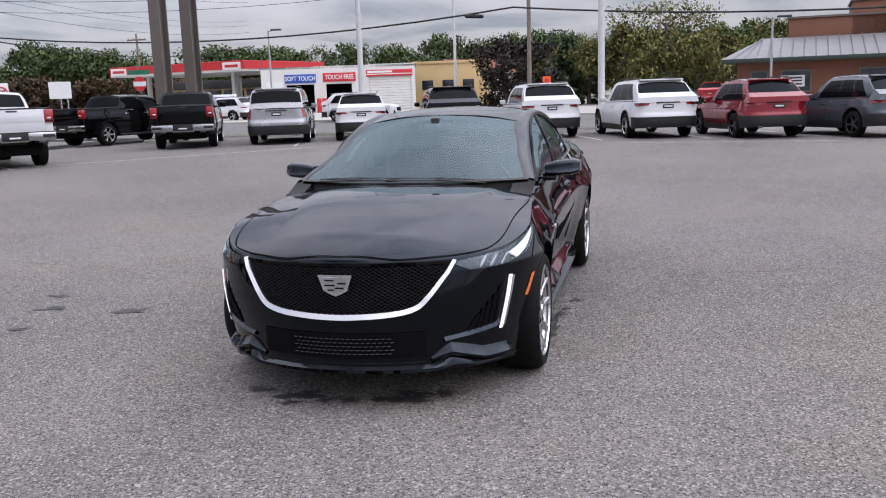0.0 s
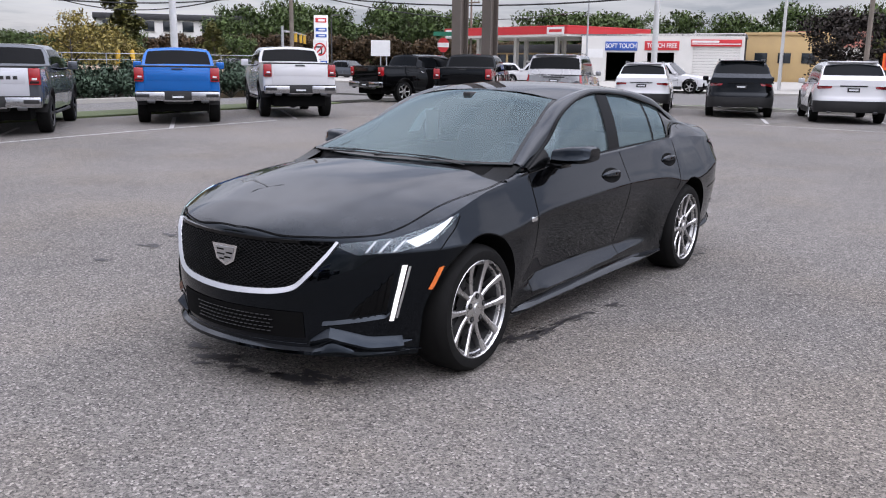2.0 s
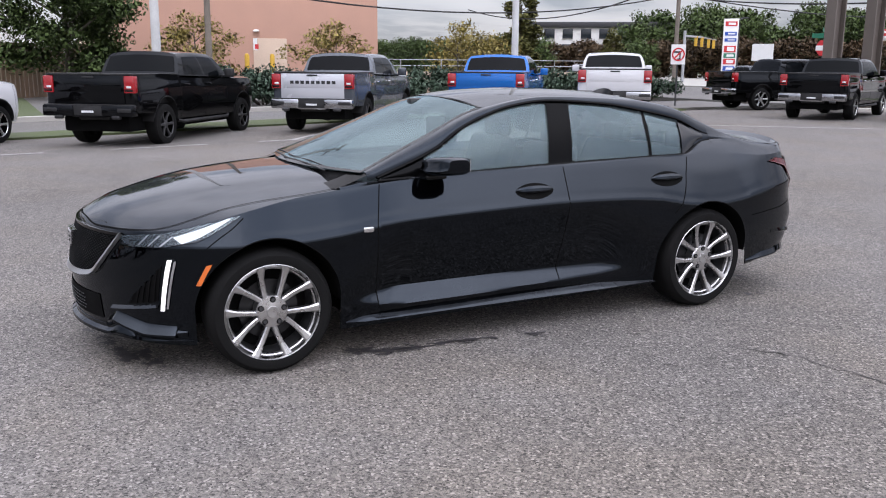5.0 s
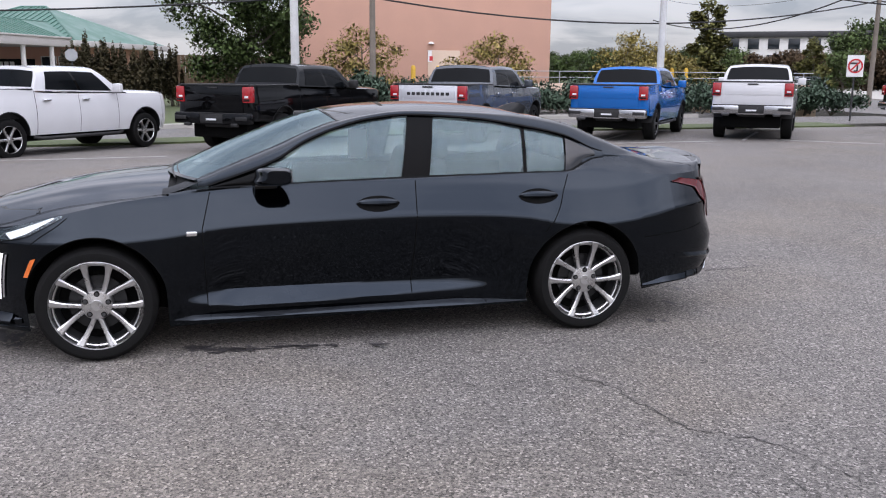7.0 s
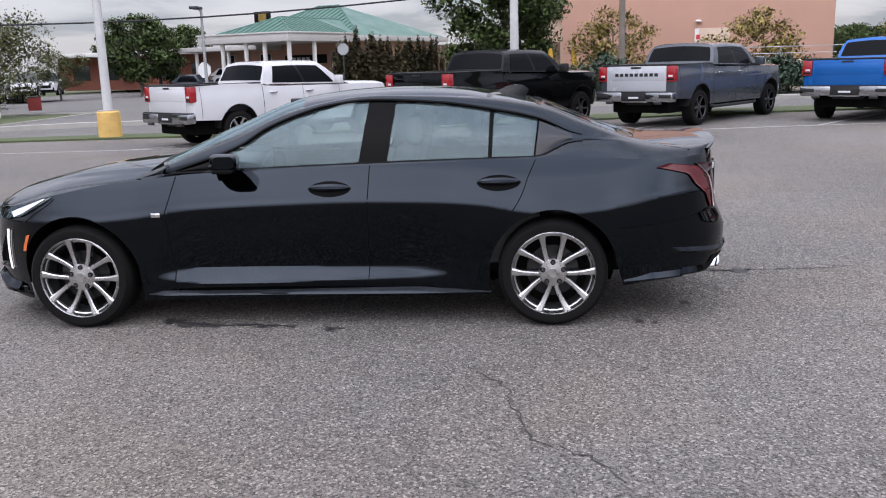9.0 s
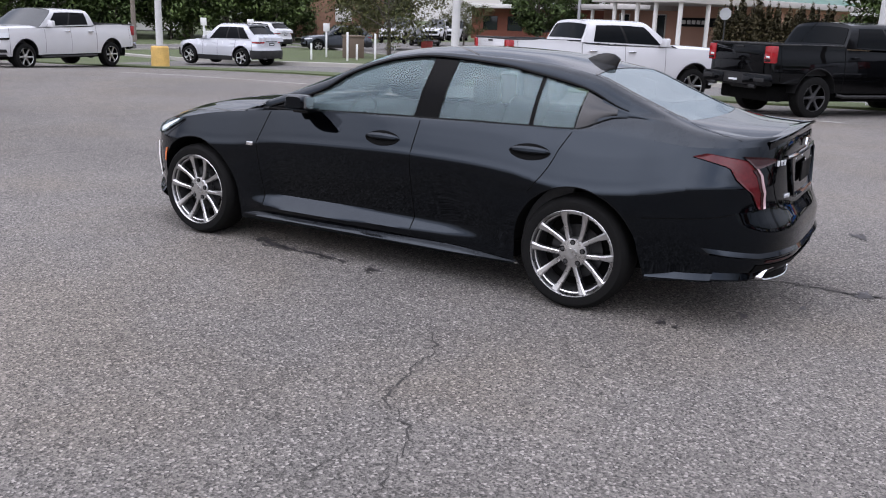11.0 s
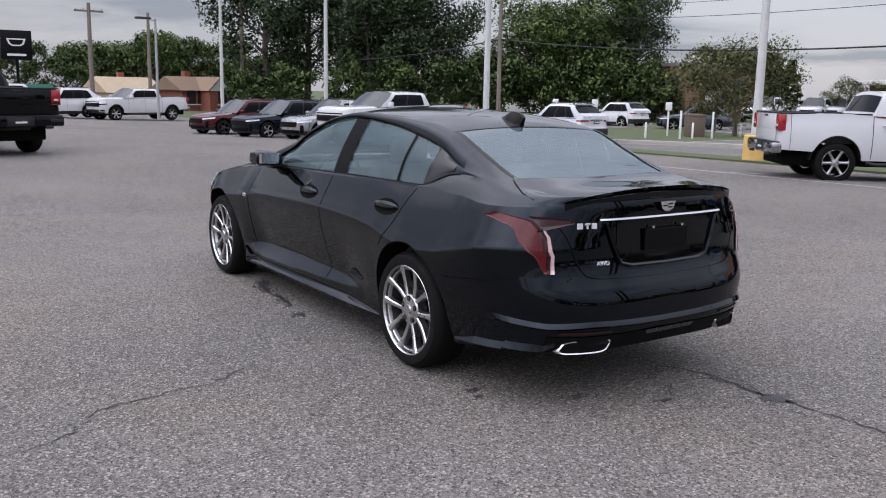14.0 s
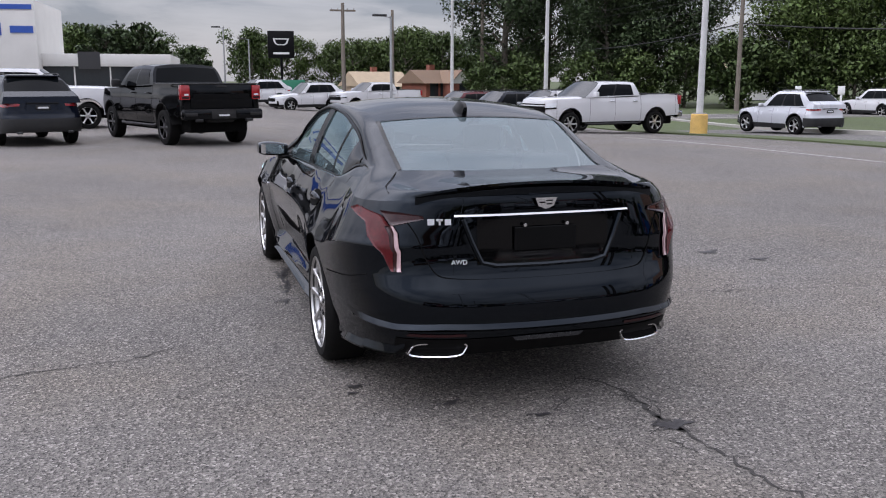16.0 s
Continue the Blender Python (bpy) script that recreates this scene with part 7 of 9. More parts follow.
for x, y in ((9.6, 61.0), (-68.5, -22.0), (-36.0, 60.0), (-57.0, 64.0), (-72.0, -19.5)):
    copy_thing(far_white, aim(x, y, 0.4, 0.9, -0.1))

# ---------------------------------------------------------------- poles, cables, signs
POLE_WHITE = surface("pale_pole_paint", (0.50, 0.50, 0.49), 0.55, vary=0.15, scale=3, fine=30)
GALV = surface("galvanised_steel", (0.36, 0.37, 0.38), 0.5, metal=0.6, vary=0.15)
WOOD_POLE = surface("weathered_wood", (0.17, 0.145, 0.12), 0.9, vary=0.3, scale=3, fine=40, bump=0.004)
BASE_YELLOW = surface("faded_yellow_concrete", (0.60, 0.38, 0.12), 0.85, vary=0.25, scale=4, fine=40, bump=0.002)
YELLOW = surface("yellow_concrete", (0.55, 0.33, 0.04), 0.8, vary=0.2, scale=5, fine=40, bump=0.002)
CABLE = surface("black_cable", (0.012, 0.012, 0.013), 0.7)
BEAM = surface("brown_steel", (0.125, 0.105, 0.09), 0.55, vary=0.2, scale=2)
DARK_METAL = surface("dark_metal", (0.03, 0.03, 0.032), 0.5, vary=0.15)
SIGN_WHITE = surface("sign_white", (0.70, 0.70, 0.69), 0.5, vary=0.06)
SIGN_RED = surface("sign_red", (0.52, 0.025, 0.03), 0.45, vary=0.1)
SIGN_BLUE = surface("sign_blue", (0.02, 0.08, 0.36), 0.45, vary=0.1)
SIGN_GREEN = surface("sign_green", (0.01, 0.16, 0.09), 0.45, vary=0.1)
SIGN_ORANGE = surface("sign_orange", (0.80, 0.12, 0.02), 0.5, vary=0.1)


def light_pole(x, y, h=10.0, r=0.11, base=True, arms=True):
    z = ZG(x, y)
    ob = thing("light_pole", "tall pale steel light pole" + (" on a yellow concrete base" if base else ""), "light pole", "light poles", m=Matrix.Translation((x, y, z)))
    part("shaft", tube([(0, 0, 0), (0, 0, h * 0.5), (0, 0, h)], [r, r * 0.8, r * 0.6], 12), POLE_WHITE, ob)
    if base:
        b = turned([(0.0, 0.74), (0.27, 0.74), (0.30, 0.70), (0.31, -0.1)], 16, "z")
        part("base", b, BASE_YELLOW, ob, "yellow painted concrete base")
        part("flange", block(-0.19, 0.19, -0.19, 0.19, 0.74, 0.77, 0.008), GALV, ob)
    if arms:
        part("lamp_arm", tube([(-0.9, 0, h - 0.05), (0.9, 0, h - 0.05)], 0.04, 8), POLE_WHITE, ob)
        for s in (-1, 1):
            part("lamp_head", block(s * 1.1 - 0.30, s * 1.1 + 0.30, -0.18, 0.18, h - 0.10, h + 0.02, 0.03), GALV, ob)
    return ob


for x, y, b in ((-17.0, -9.6, True), (-16.4, -21.1, True), (-16.0, -33.7, True), (-14.7, -44.6, True), (-18.4, 1.33, False), (-20.1, 13.1, False), (-10.2, 28.0, False), (-0.42, 25.0, False), (-12.1, 53.6, False)):
    light_pole(x, y, 11.0 if y < 50 else 9.0, 0.125 if y > -30 else 0.11, b)


def wood_pole(x, y, h=11.0, arm=True, r=0.15):
    ob = thing("utility_pole", "weathered wooden utility pole with a crossarm" if arm else "weathered wooden utility pole", "utility pole", "utility poles", m=Matrix.Translation((x, y, -0.3)))
    part("shaft", tube([(0, 0, 0), (0.03, 0, h * 0.5), (0.0, 0, h)], [r, r * 0.85, r * 0.68], 10), WOOD_POLE, ob)
    if arm:
        part("crossarm", block(-1.1, 1.1, -0.06, 0.06, h - 0.7, h - 0.55, 0.01), WOOD_POLE, ob)
        for k in (-0.95, -0.4, 0.4, 0.95):
            part("insulator", moved(turned([(0, 0.14), (0.035, 0.12), (0.045, 0.04), (0.02, 0.0)], 8, "z"), Matrix.Translation((k, 0, h - 0.55))), GALV, ob)
    return ob


wood_pole(-33.15, 6.0, 9.5), wood_pole(-37.7, 35.9, 10.0), wood_pole(-31.6, -40.2, 10.5), wood_pole(-6.3, 48.7, 11), wood_pole(-12.9, -69.3, 8.2, r=0.2), wood_pole(-25.2, -68.5, 9.0, r=0.2), wood_pole(-52, 78, 9), wood_pole(-14.9, -60.0, 7.0, False)
for x, y, h in ((-8.0, 74.5, 7.0), (-27.2, 56.6, 6.9), (-33.7, -12.65, 4.5), (-45.7, -53.6, 4.9), (-10.7, -43.6, 5.4), (8.0, 50.0, 5.6), (-60, 64, 6.5), (-3.5, -78.0, 6.5), (-6.8, -90, 6.0)):
    ob = thing("street_lamp", "thin dark street lamp with a flat head", "street lamp", "street lamps", m=Matrix.Translation((x, y, -0.3)))
    part("post", tube([(0, 0, 0), (0, 0, h)], [0.09, 0.06], 8), DARK_METAL if y > 60 else GALV, ob)
    part("arm", tube([(0, 0, h - 0.1), (0.5, 0, h)], 0.03, 6), GALV, ob)
    part("lamp_head", block(0.25, 1.05, -0.18, 0.18, h - 0.04, h + 0.08, 0.03), DARK_METAL, ob)


def cable(points, r=0.02, sag=0.0, name="overhead_cable"):
    path = []
    for p, q in zip(points[:-1], points[1:]):
        for t in np.linspace(0, 1, 17)[: None if q == points[-1] else -1]:
            path.append((p[0] + (q[0] - p[0]) * t, p[1] + (q[1] - p[1]) * t, p[2] + (q[2] - p[2]) * t - 4 * sag * t * (1 - t)))
    return solo(name, tube(path, r, 6, cap=False), CABLE, "black overhead cable slung between poles", "cable", "overhead cables")


cable([(-31.4, -85, 5.6), (-31.6, -40.2, 4.9), (-33.0, 5.0, 5.0), (-37.7, 35.9, 5.9), (-40, 80, 7)], 0.040, 1.25)
for dz, r in ((0.0, 0.015), (0.7, 0.012), (1.15, 0.012), (3.0, 0.014)):
    cable([(-31.4, -85, 7.2 + dz), (-31.6, -40.2, 6.2 + dz), (-33.1, 6.0, 6.4 + dz), (-37.7, 35.9, 7.6 + dz), (-40, 80, 8.4 + dz)], r, 0.9)
cable([(-60, 33.5, 6.0), (-37.7, 33.5, 5.9), (-4.5, 31.5, 5.0), (30, 30.0, 5.6)], 0.040, 1.1)
for dz in (0.0, 0.6, 1.3):
    cable([(-70, 40, 8.5 + dz), (-37.7, 35.9, 7.0 + dz), (-6.3, 44.0, 8.0 + dz), (40, 43.0, 7.6 + dz)], 0.014, 0.9)
splice = thing("cable_splice_box", "black cable splice closure on the overhead cable", "splice box")
part("case", moved(turned([(0.0, -0.42), (0.06, -0.40), (0.085, -0.3), (0.085, 0.3), (0.06, 0.40), (0.0, 0.42)], 10), pose(-6.2, 31.6, 4.72, 0, 4, 0)), CABLE, splice)

# legs of a big sign: a pair of steel beams on a concrete foot
sign_legs = thing("sign_legs", "pair of tall brown steel sign legs", "sign", m=pose(-17.1, 25.8, 0, 0, 0, -12))
for y in (-0.86, 0.86):
    part("leg", join(block(-0.26, 0.26, y - 0.22, y - 0.18, 0, 11), block(-0.26, 0.26, y + 0.18, y + 0.22, 0, 11), block(-0.03, 0.03, y - 0.18, y + 0.18, 0, 11)), BEAM, sign_legs, smooth=False)
part("foot", block(-0.7, 0.7, -1.5, 1.5, -0.3, 0.10, 0.03), CONCRETE, sign_legs)


def lettering(text, size, material, m, parent, name="lettering", label="", wide=1.0):
    fc = bpy.data.curves.new(name, "FONT")
    fc.body, fc.size, fc.extrude, fc.align_x, fc.align_y, fc.offset = text, size, 0.012, "CENTER", "CENTER", 0.012 * size
    tmp = bpy.data.objects.new("tmp", fc)
    scene.collection.objects.link(tmp)
    me = bpy.data.meshes.new_from_object(tmp.evaluated_get(bpy.context.evaluated_depsgraph_get()))
    bpy.data.objects.remove(tmp)
    me.materials.clear()
    me.materials.append(material)
    ob = new(name, me)
    ob.parent = parent
    ob.matrix_basis = m @ Matrix.Diagonal((wide, 1, 1, 1))
    if label:
        ob["label"] = label
    return ob


def post_sign(x, y, face, w, h, z, turn, label, post=DARK_METAL, shape="box", marks=()):
    """A sign plate on a post; marks: (x0, x1, z0, z1, material) bars on its face."""
    ob = thing("road_sign", label, "sign", m=pose(x, y, -0.3, 0, 0, turn))
    part("post", tube([(0, 0, 0), (0, 0, z + h / 2 + 0.3)], 0.035, 8), post, ob)
    if shape == "octagon":
        rim = [(w / 2 * math.cos(a) / math.cos(math.pi / 8), z + 0.3 + h / 2 * math.sin(a) / math.cos(math.pi / 8)) for a in [math.pi / 8 + k * math.pi / 4 for k in range(8)]]
        part("plate", plate(rim, 0.02, -0.06), face, ob, smooth=False)
    else:
        part("plate", block(-w / 2, w / 2, -0.06, -0.04, z + 0.3 - h / 2, z + 0.3 + h / 2, 0.004), face, ob, smooth=False)
    for x0, x1, z0, z1, mm in marks:
        part("mark", block(x0, x1, -0.066, -0.058, z + 0.3 + z0, z + 0.3 + z1), mm, ob, smooth=False)
    return ob


nt_sign = post_sign(-22.9, 22.7, SIGN_WHITE, 0.60, 0.80, 2.05, 66, "white no-left-turn sign on a post", marks=((-0.05, 0.10, -0.24, -0.16, DARK_METAL), (0.04, 0.10, -0.22, 0.12, DARK_METAL), (-0.22, 0.10, 0.06, 0.13, DARK_METAL)))
ring = moved(turned([(0.21, -0.004), (0.27, -0.004), (0.27, 0.004), (0.21, 0.004)], 28, "z"), pose(0, -0.07, 2.35, 90))
part("red_ring", join(ring, moved(block(-0.03, 0.03, -0.004, 0.004, -0.23, 0.23), pose(0, -0.07, 2.35, 0, 45))), SIGN_RED, nt_sign, smooth=False)
st = post_sign(-20.4, 28.2, SIGN_RED, 0.5, 0.62, 2.35, 35, "red stop sign under green street-name plates", shape="octagon", marks=((-0.26, 0.26, -0.10, 0.10, SIGN_WHITE),))
part("street_name_plate", block(-0.45, 0.45, -0.02, 0.0, 3.05, 3.24), SIGN_GREEN, st, smooth=False)
part("street_name_plate", block(-0.02, 0.0, -0.40, 0.40, 3.28, 3.46), SIGN_GREEN, st, smooth=False)
board = post_sign(-28.1, 33.1, SIGN_WHITE, 1.05, 0.85, 2.3, 37, "white signboard on two steel posts by the street", GALV)
part("post", tube([(0.32, 0, 0), (0.32, 0, 3.0)], 0.035, 8), GALV, board)
post_sign(-39.2, -7.3, GALV, 0.56, 0.56, 2.35, 85, "back of a stop sign by the bank drive", shape="octagon")
post_sign(-46.0, -17.0, SIGN_WHITE, 0.9, 0.9, 1.5, 70, "pale round sign by the bank drive", shape="octagon")
post_sign(-5.3, 49.3, SIGN_ORANGE, 0.5, 0.9, 1.9, 10, "orange street-works sign on a dark post", marks=((-0.12, 0.12, -0.3, 0.3, SIGN_RED),))
post_sign(-48.0, 12.3, SIGN_WHITE, 0.5, 0.7, 2.7, 80, "white and red parking sign by the stucco wall", marks=((-0.16, 0.16, -0.28, 0.0, SIGN_RED),))
lawn = thing("lawn_sign", "white painted wooden sign on two posts", "sign", m=pose(-31.4, -33.4, ZG(-31.4, -33.4) + 0.07, 0, 0, 145))
for s in (-0.55, 0.55):
    part("post", block(s - 0.05, s + 0.05, -0.05, 0.05, 0, 1.28, 0.01), SIGN_WHITE, lawn)
part("board", block(-0.5, 0.5, -0.03, 0.03, 0.72, 1.14, 0.01), SIGN_WHITE, lawn)
for x, y, h in ((-30.2, -33.0, 1.5), (-29.0, -28.5, 1.5), (-26.8, -22.8, 0.75), (-30.6, -24.9, 1.35), (-28.0, -21.1, 0.72), (-32.8, -22.2, 0.62), (-26.6, -20.6, 1.25), (-28.6, -20.5, 1.2)):
    post = thing("white_post", "short white painted post on the lawn", "post", "white posts on the lawn", m=pose(x, y, ZG(x, y) + 0.06, 0, 0, 130))
    part("shaft", block(-0.045, 0.045, -0.045, 0.045, 0, h, 0.01), SIGN_WHITE, post)
    if h > 1.3:
        part("plate", block(-0.16, 0.16, -0.065, -0.045, h - 0.05, h + 0.35, 0.005), SIGN_WHITE, post)
cabinet = thing("utility_cabinet", "brown metal utility cabinet on the lawn", "cabinet", m=pose(-30.7, -23.3, ZG(-30.7, -23.3) + 0.06, 0, 0, 50) @ Matrix.Diagonal((0.8, 0.8, 0.85, 1)))
part("body", block(-0.8, 0.8, -0.5, 0.5, 0, 1.25, 0.03), surface("brown_metal", (0.12, 0.085, 0.06), 0.6), cabinet)
part("lid", block(-0.85, 0.85, -0.55, 0.55, 1.22, 1.32, 0.02), surface("brown_lid", (0.15, 0.11, 0.08), 0.6), cabinet)

# ---------------------------------------------------------------- buildings
SIGN_BLACK = surface("sign_black", (0.006, 0.006, 0.007), 0.4, vary=0.1, spec=0.12)
FASCIA = surface("off_white_fascia", (0.44, 0.42, 0.40), 0.8, vary=0.14, scale=0.8, fine=20, bump=0.003)
STUCCO = surface("peach_stucco", (0.49, 0.285, 0.21), 0.9, vary=0.10, scale=0.6, fine=25, bump=0.004)
STUCCO_PALE = surface("pale_stucco", (0.55, 0.42, 0.32), 0.9, vary=0.10, scale=0.8, fine=25, bump=0.004)
WALL_WHITE = surface("white_wall", (0.62, 0.61, 0.58), 0.8, vary=0.10, scale=0.8, fine=20, bump=0.003)
WALL_TAN = surface("tan_wall", (0.50, 0.35, 0.17), 0.85, vary=0.12, scale=0.7, fine=20)
ROOF_GREEN = surface("green_standing_seam", (0.05, 0.135, 0.102), 0.45, metal=0.2, vary=0.10, scale=0.8, fine=12, rand=0.2)
BRICK = surface("red_brick_wall", (0.22, 0.075, 0.05), 0.9, vary=0.25, scale=2, fine=30, bump=0.004)
TIMBER = surface("brown_timber_siding", (0.19, 0.075, 0.042), 0.75, vary=0.2, scale=1.2, fine=25, bump=0.002, rand=0.3)
ROOF_GREY = surface("grey_metal_roof", (0.17, 0.17, 0.172), 0.6, metal=0.1, vary=0.1, scale=1)
SHINGLE = surface("tan_shingle", (0.36, 0.28, 0.19), 0.9, vary=0.2, scale=2, fine=30)
BAY_DARK = surface("dark_interior", (0.012, 0.012, 0.013), 0.9, spec=0.1)
CANOPY_RED = surface("canopy_red", (0.50, 0.02, 0.025), 0.4, vary=0.06)
GLAZING = surface("shop_glass", (0.02, 0.025, 0.03), 0.06, vary=0.2, rvary=0.02)
FENCE_WOOD = surface("fence_wood", (0.20, 0.13, 0.085), 0.85, vary=0.25, scale=2, rand=0.5)


def frame_at(p, q):
    """Pose at p whose x axis runs to q and whose y axis points away to the left of that."""
    return pose(p[0], p[1], -0.3, 0, 0, math.degrees(math.atan2(q[1] - p[1], q[0] - p[0])))


# stucco building: its long wall from (-50, 4.4) to (-46.2, 19.4), facing the lot
stucco = thing("stucco_building", "big windowless peach stucco building", "building", m=frame_at((-50.0, 4.4), (-46.2, 19.4)))
LEN = math.hypot(3.8, 15.0)
part("wall", block(0, LEN, 0, 14, 0, 9.5, 0.02), STUCCO, stucco)
part("side_wing", block(-2.2, 0.0, 1.2, 12, 0, 4.6, 0.02), STUCCO_PALE, stucco)
part("wing_roof", moved(block(-2.7, 0.3, -0.4, 0.9, -0.1, 0.1, 0.02), pose(0, 1.2, 5.0, 28)), ROOF_GREY, stucco)
part("cornice", block(-2.5, 0.15, 0.9, 12, 4.4, 4.75, 0.04), STUCCO_PALE, stucco)
door = part("service_door", block(7.9, 9.9, -0.06, 0.0, 0.3, 3.35, 0.02), STUCCO_PALE, stucco)
part("wall_lamp", moved(turned([(0, 0.12), (0.12, 0.10), (0.2, 0.0), (0, -0.05)], 12, "z"), Matrix.Translation((8.1, -0.15, 3.75))), WALL_WHITE, stucco)
wall_ret = thing("retaining_wall", "low tan retaining wall with a pipe rail", "wall", m=frame_at((-32.2, 10.0), (-30.6, 27.0)))
part("wall", block(0, 17.1, 0, 0.35, 0, 1.55, 0.02), STUCCO_PALE, wall_ret)
for k in range(9):
    part("rail_post", tube([(0.4 + 2.0 * k, 0.17, 1.5), (0.4 + 2.0 * k, 0.17, 2.1)], 0.022, 6), GALV, wall_ret)
for z in (1.82, 2.09):
    part("rail", tube([(0.2, 0.17, z), (16.9, 0.17, z)], 0.018, 6), GALV, wall_ret)
for x, y in ((-36.5, 3.1), (-36.6, 4.2), (-37.5, 8.8), (-38.0, 10.2), (-37.4, 23.0), (-37.3, 23.8)):
    b = thing("bollard", "yellow painted steel bollard", "bollard", "yellow bollards", m=Matrix.Translation((x, y, -0.3)))
    part("pipe", turned([(0, 2.35), (0.08, 2.32), (0.12, 2.22), (0.12, 0.0)], 12, "z"), YELLOW, b)
fence = thing("wooden_fence", "weathered wooden board fence", "fence", m=frame_at((-40.6, -2.6), (-43.5, 4.0)))
for k in range(34):
    part("board", block(k * 0.21, k * 0.21 + 0.19, -0.02, 0.01, 0.2, 2.75, 0.004), FENCE_WOOD, fence, smooth=False)
for z in (0.7, 2.2):
    part("fence_rail", block(0, 7.1, 0.01, 0.09, z, z + 0.1), FENCE_WOOD, fence, smooth=False)

# bank with a green metal hip roof and a drive-up canopy
bank = thing("bank_building", "low pale brick bank with a green metal hip roof", "building", m=frame_at((-58.43, -21.74), (-55.09, -14.09)))
part("wall", block(-8.4, 7.7, 10.0, 22.0, 0, 3.7, 0.02), STUCCO, bank)


def hip(x0, x1, y0, y1, z0, z1, ridge0, ridge1, parent):
    """A hip roof of standing-seam pans: each slope a part, with raised seams."""
    ym = (y0 + y1) / 2
    A, B_, C, D = (x0, y0, z0), (x1, y0, z0), (x1, y1, z0), (x0, y1, z0)
    E, F = (ridge0, ym, z1), (ridge1, ym, z1)
    part("roof_slope", ([A, B_, F, E], [(0, 1, 2, 3)]), ROOF_GREEN, parent, smooth=False)
    part("roof_slope", ([B_, C, F], [(0, 1, 2)]), ROOF_GREEN, parent, smooth=False)
    part("roof_slope", ([C, D, E, F], [(0, 1, 2, 3)]), ROOF_GREEN, parent, smooth=False)
    part("roof_slope", ([D, A, E], [(0, 1, 2)]), ROOF_GREEN, parent, smooth=False)
    me = make_mesh("roof_seam", *block(-0.03, 0.03, 0, 1, 0, 0.05), ROOF_GREEN, smooth=False)
    n = int((x1 - x0) / 0.55)
    for k in range(1, n):
        x = x0 + (x1 - x0) * k / n
        if x < ridge0:
            f = (x - x0) / (ridge0 - x0)
        elif x > ridge1:
            f = (x1 - x) / (x1 - ridge1)
        else:
            f = 1.0
        dy, dz = (ym - y0) * f, (z1 - z0) * f
        o = new("roof_seam", me)
        o.parent = parent
        o.matrix_basis = Matrix.Translation((x, y0, z0)) @ Matrix.Rotation(math.atan2(dz, dy), 4, "X") @ Matrix.Diagonal((1, math.hypot(dy, dz), 1, 1))
    for a, b in ((A, E), (B_, F), (E, F)):
        part("ridge_cap", tube([a, b], 0.09, 6), ROOF_GREEN, parent)


hip(-6.2, 8.5, 8.8, 23.0, 4.05, 6.95, -0.4, 1.8, bank)
# smaller hip over the drive-up canopy, running back into the main roof
apex, back_end = (4.1, 4.6, 5.55), (4.1, 12.4, 5.55)
part("roof_slope", ([(0.5, 1.0, 4.2), (7.8, 1.0, 4.2), apex], [(0, 1, 2)]), ROOF_GREEN, bank, smooth=False)
part("roof_slope", ([(7.8, 1.0, 4.2), (7.8, 12.4, 4.2), back_end, apex], [(0, 1, 2, 3)]), ROOF_GREEN, bank, smooth=False)
part("roof_slope", ([(0.5, 12.4, 4.2), (0.5, 1.0, 4.2), apex, back_end], [(0, 1, 2, 3)]), ROOF_GREEN, bank, smooth=False)
for a, b in (((0.5, 1.0, 4.2), apex), ((7.8, 1.0, 4.2), apex), (apex, back_end)):
    part("ridge_cap", tube([a, b], 0.07, 6), ROOF_GREEN, bank)
for k in range(1, 13):
    x = 0.5 + 7.3 * k / 13
    f = 1 - abs(x - 4.15) / 3.65
    part("roof_seam", tube([(x, 1.0, 4.23), (x, 1.0 + 3.6 * f, 4.23 + 1.35 * f)], 0.03, 4), ROOF_GREEN, bank)
    y = 1.0 + 8.2 * k / 13
    f = min(1.0, (y - 1.0) / 3.6)
    part("roof_seam", tube([(7.8, y, 4.23), (7.8 - 3.7 * f, y, 4.23 + 1.35 * f)], 0.03, 4), ROOF_GREEN, bank)
part("eave", block(-6.4, 8.7, 8.6, 23.2, 3.65, 4.08, 0.03), FASCIA, bank)
part("side_eave", block(-9.0, -0.1, 6.6, 10.5, 3.25, 3.62, 0.03), FASCIA, bank)
part("canopy", block(0.0, 8.34, 0.0, 8.5, 3.58, 4.16, 0.04), FASCIA, bank, "white flat drive-up canopy")
part("canopy_trim", block(-0.08, 8.42, -0.08, 8.55, 4.14, 4.26, 0.03), FASCIA, bank)
for x, y in ((1.9, 0.5), (4.1, 0.5), (5.8, 0.5), (8.0, 0.45), (8.0, 3.4), (8.0, 6.6), (-3.5, 7.2), (-7.0, 7.2)):
    part("column", moved(turned([(0.20, 3.62), (0.16, 3.45), (0.16, 0.3), (0.23, 0.2), (0.23, 0.0)], 12, "z"), Matrix.Translation((x, y, 0))), WALL_WHITE, bank)
sign = part("wall_sign", block(0.2, 4.4, 9.90, 10.0, 2.05, 2.75, 0.01), SIGN_BLACK, bank, "dark sign with pale marks")
for k in range(5):
    part("sign_mark", block(0.5 + k * 0.48, 0.84 + k * 0.48, 9.87, 9.91, 2.25, 2.55), SIGN_WHITE, sign, smooth=False)
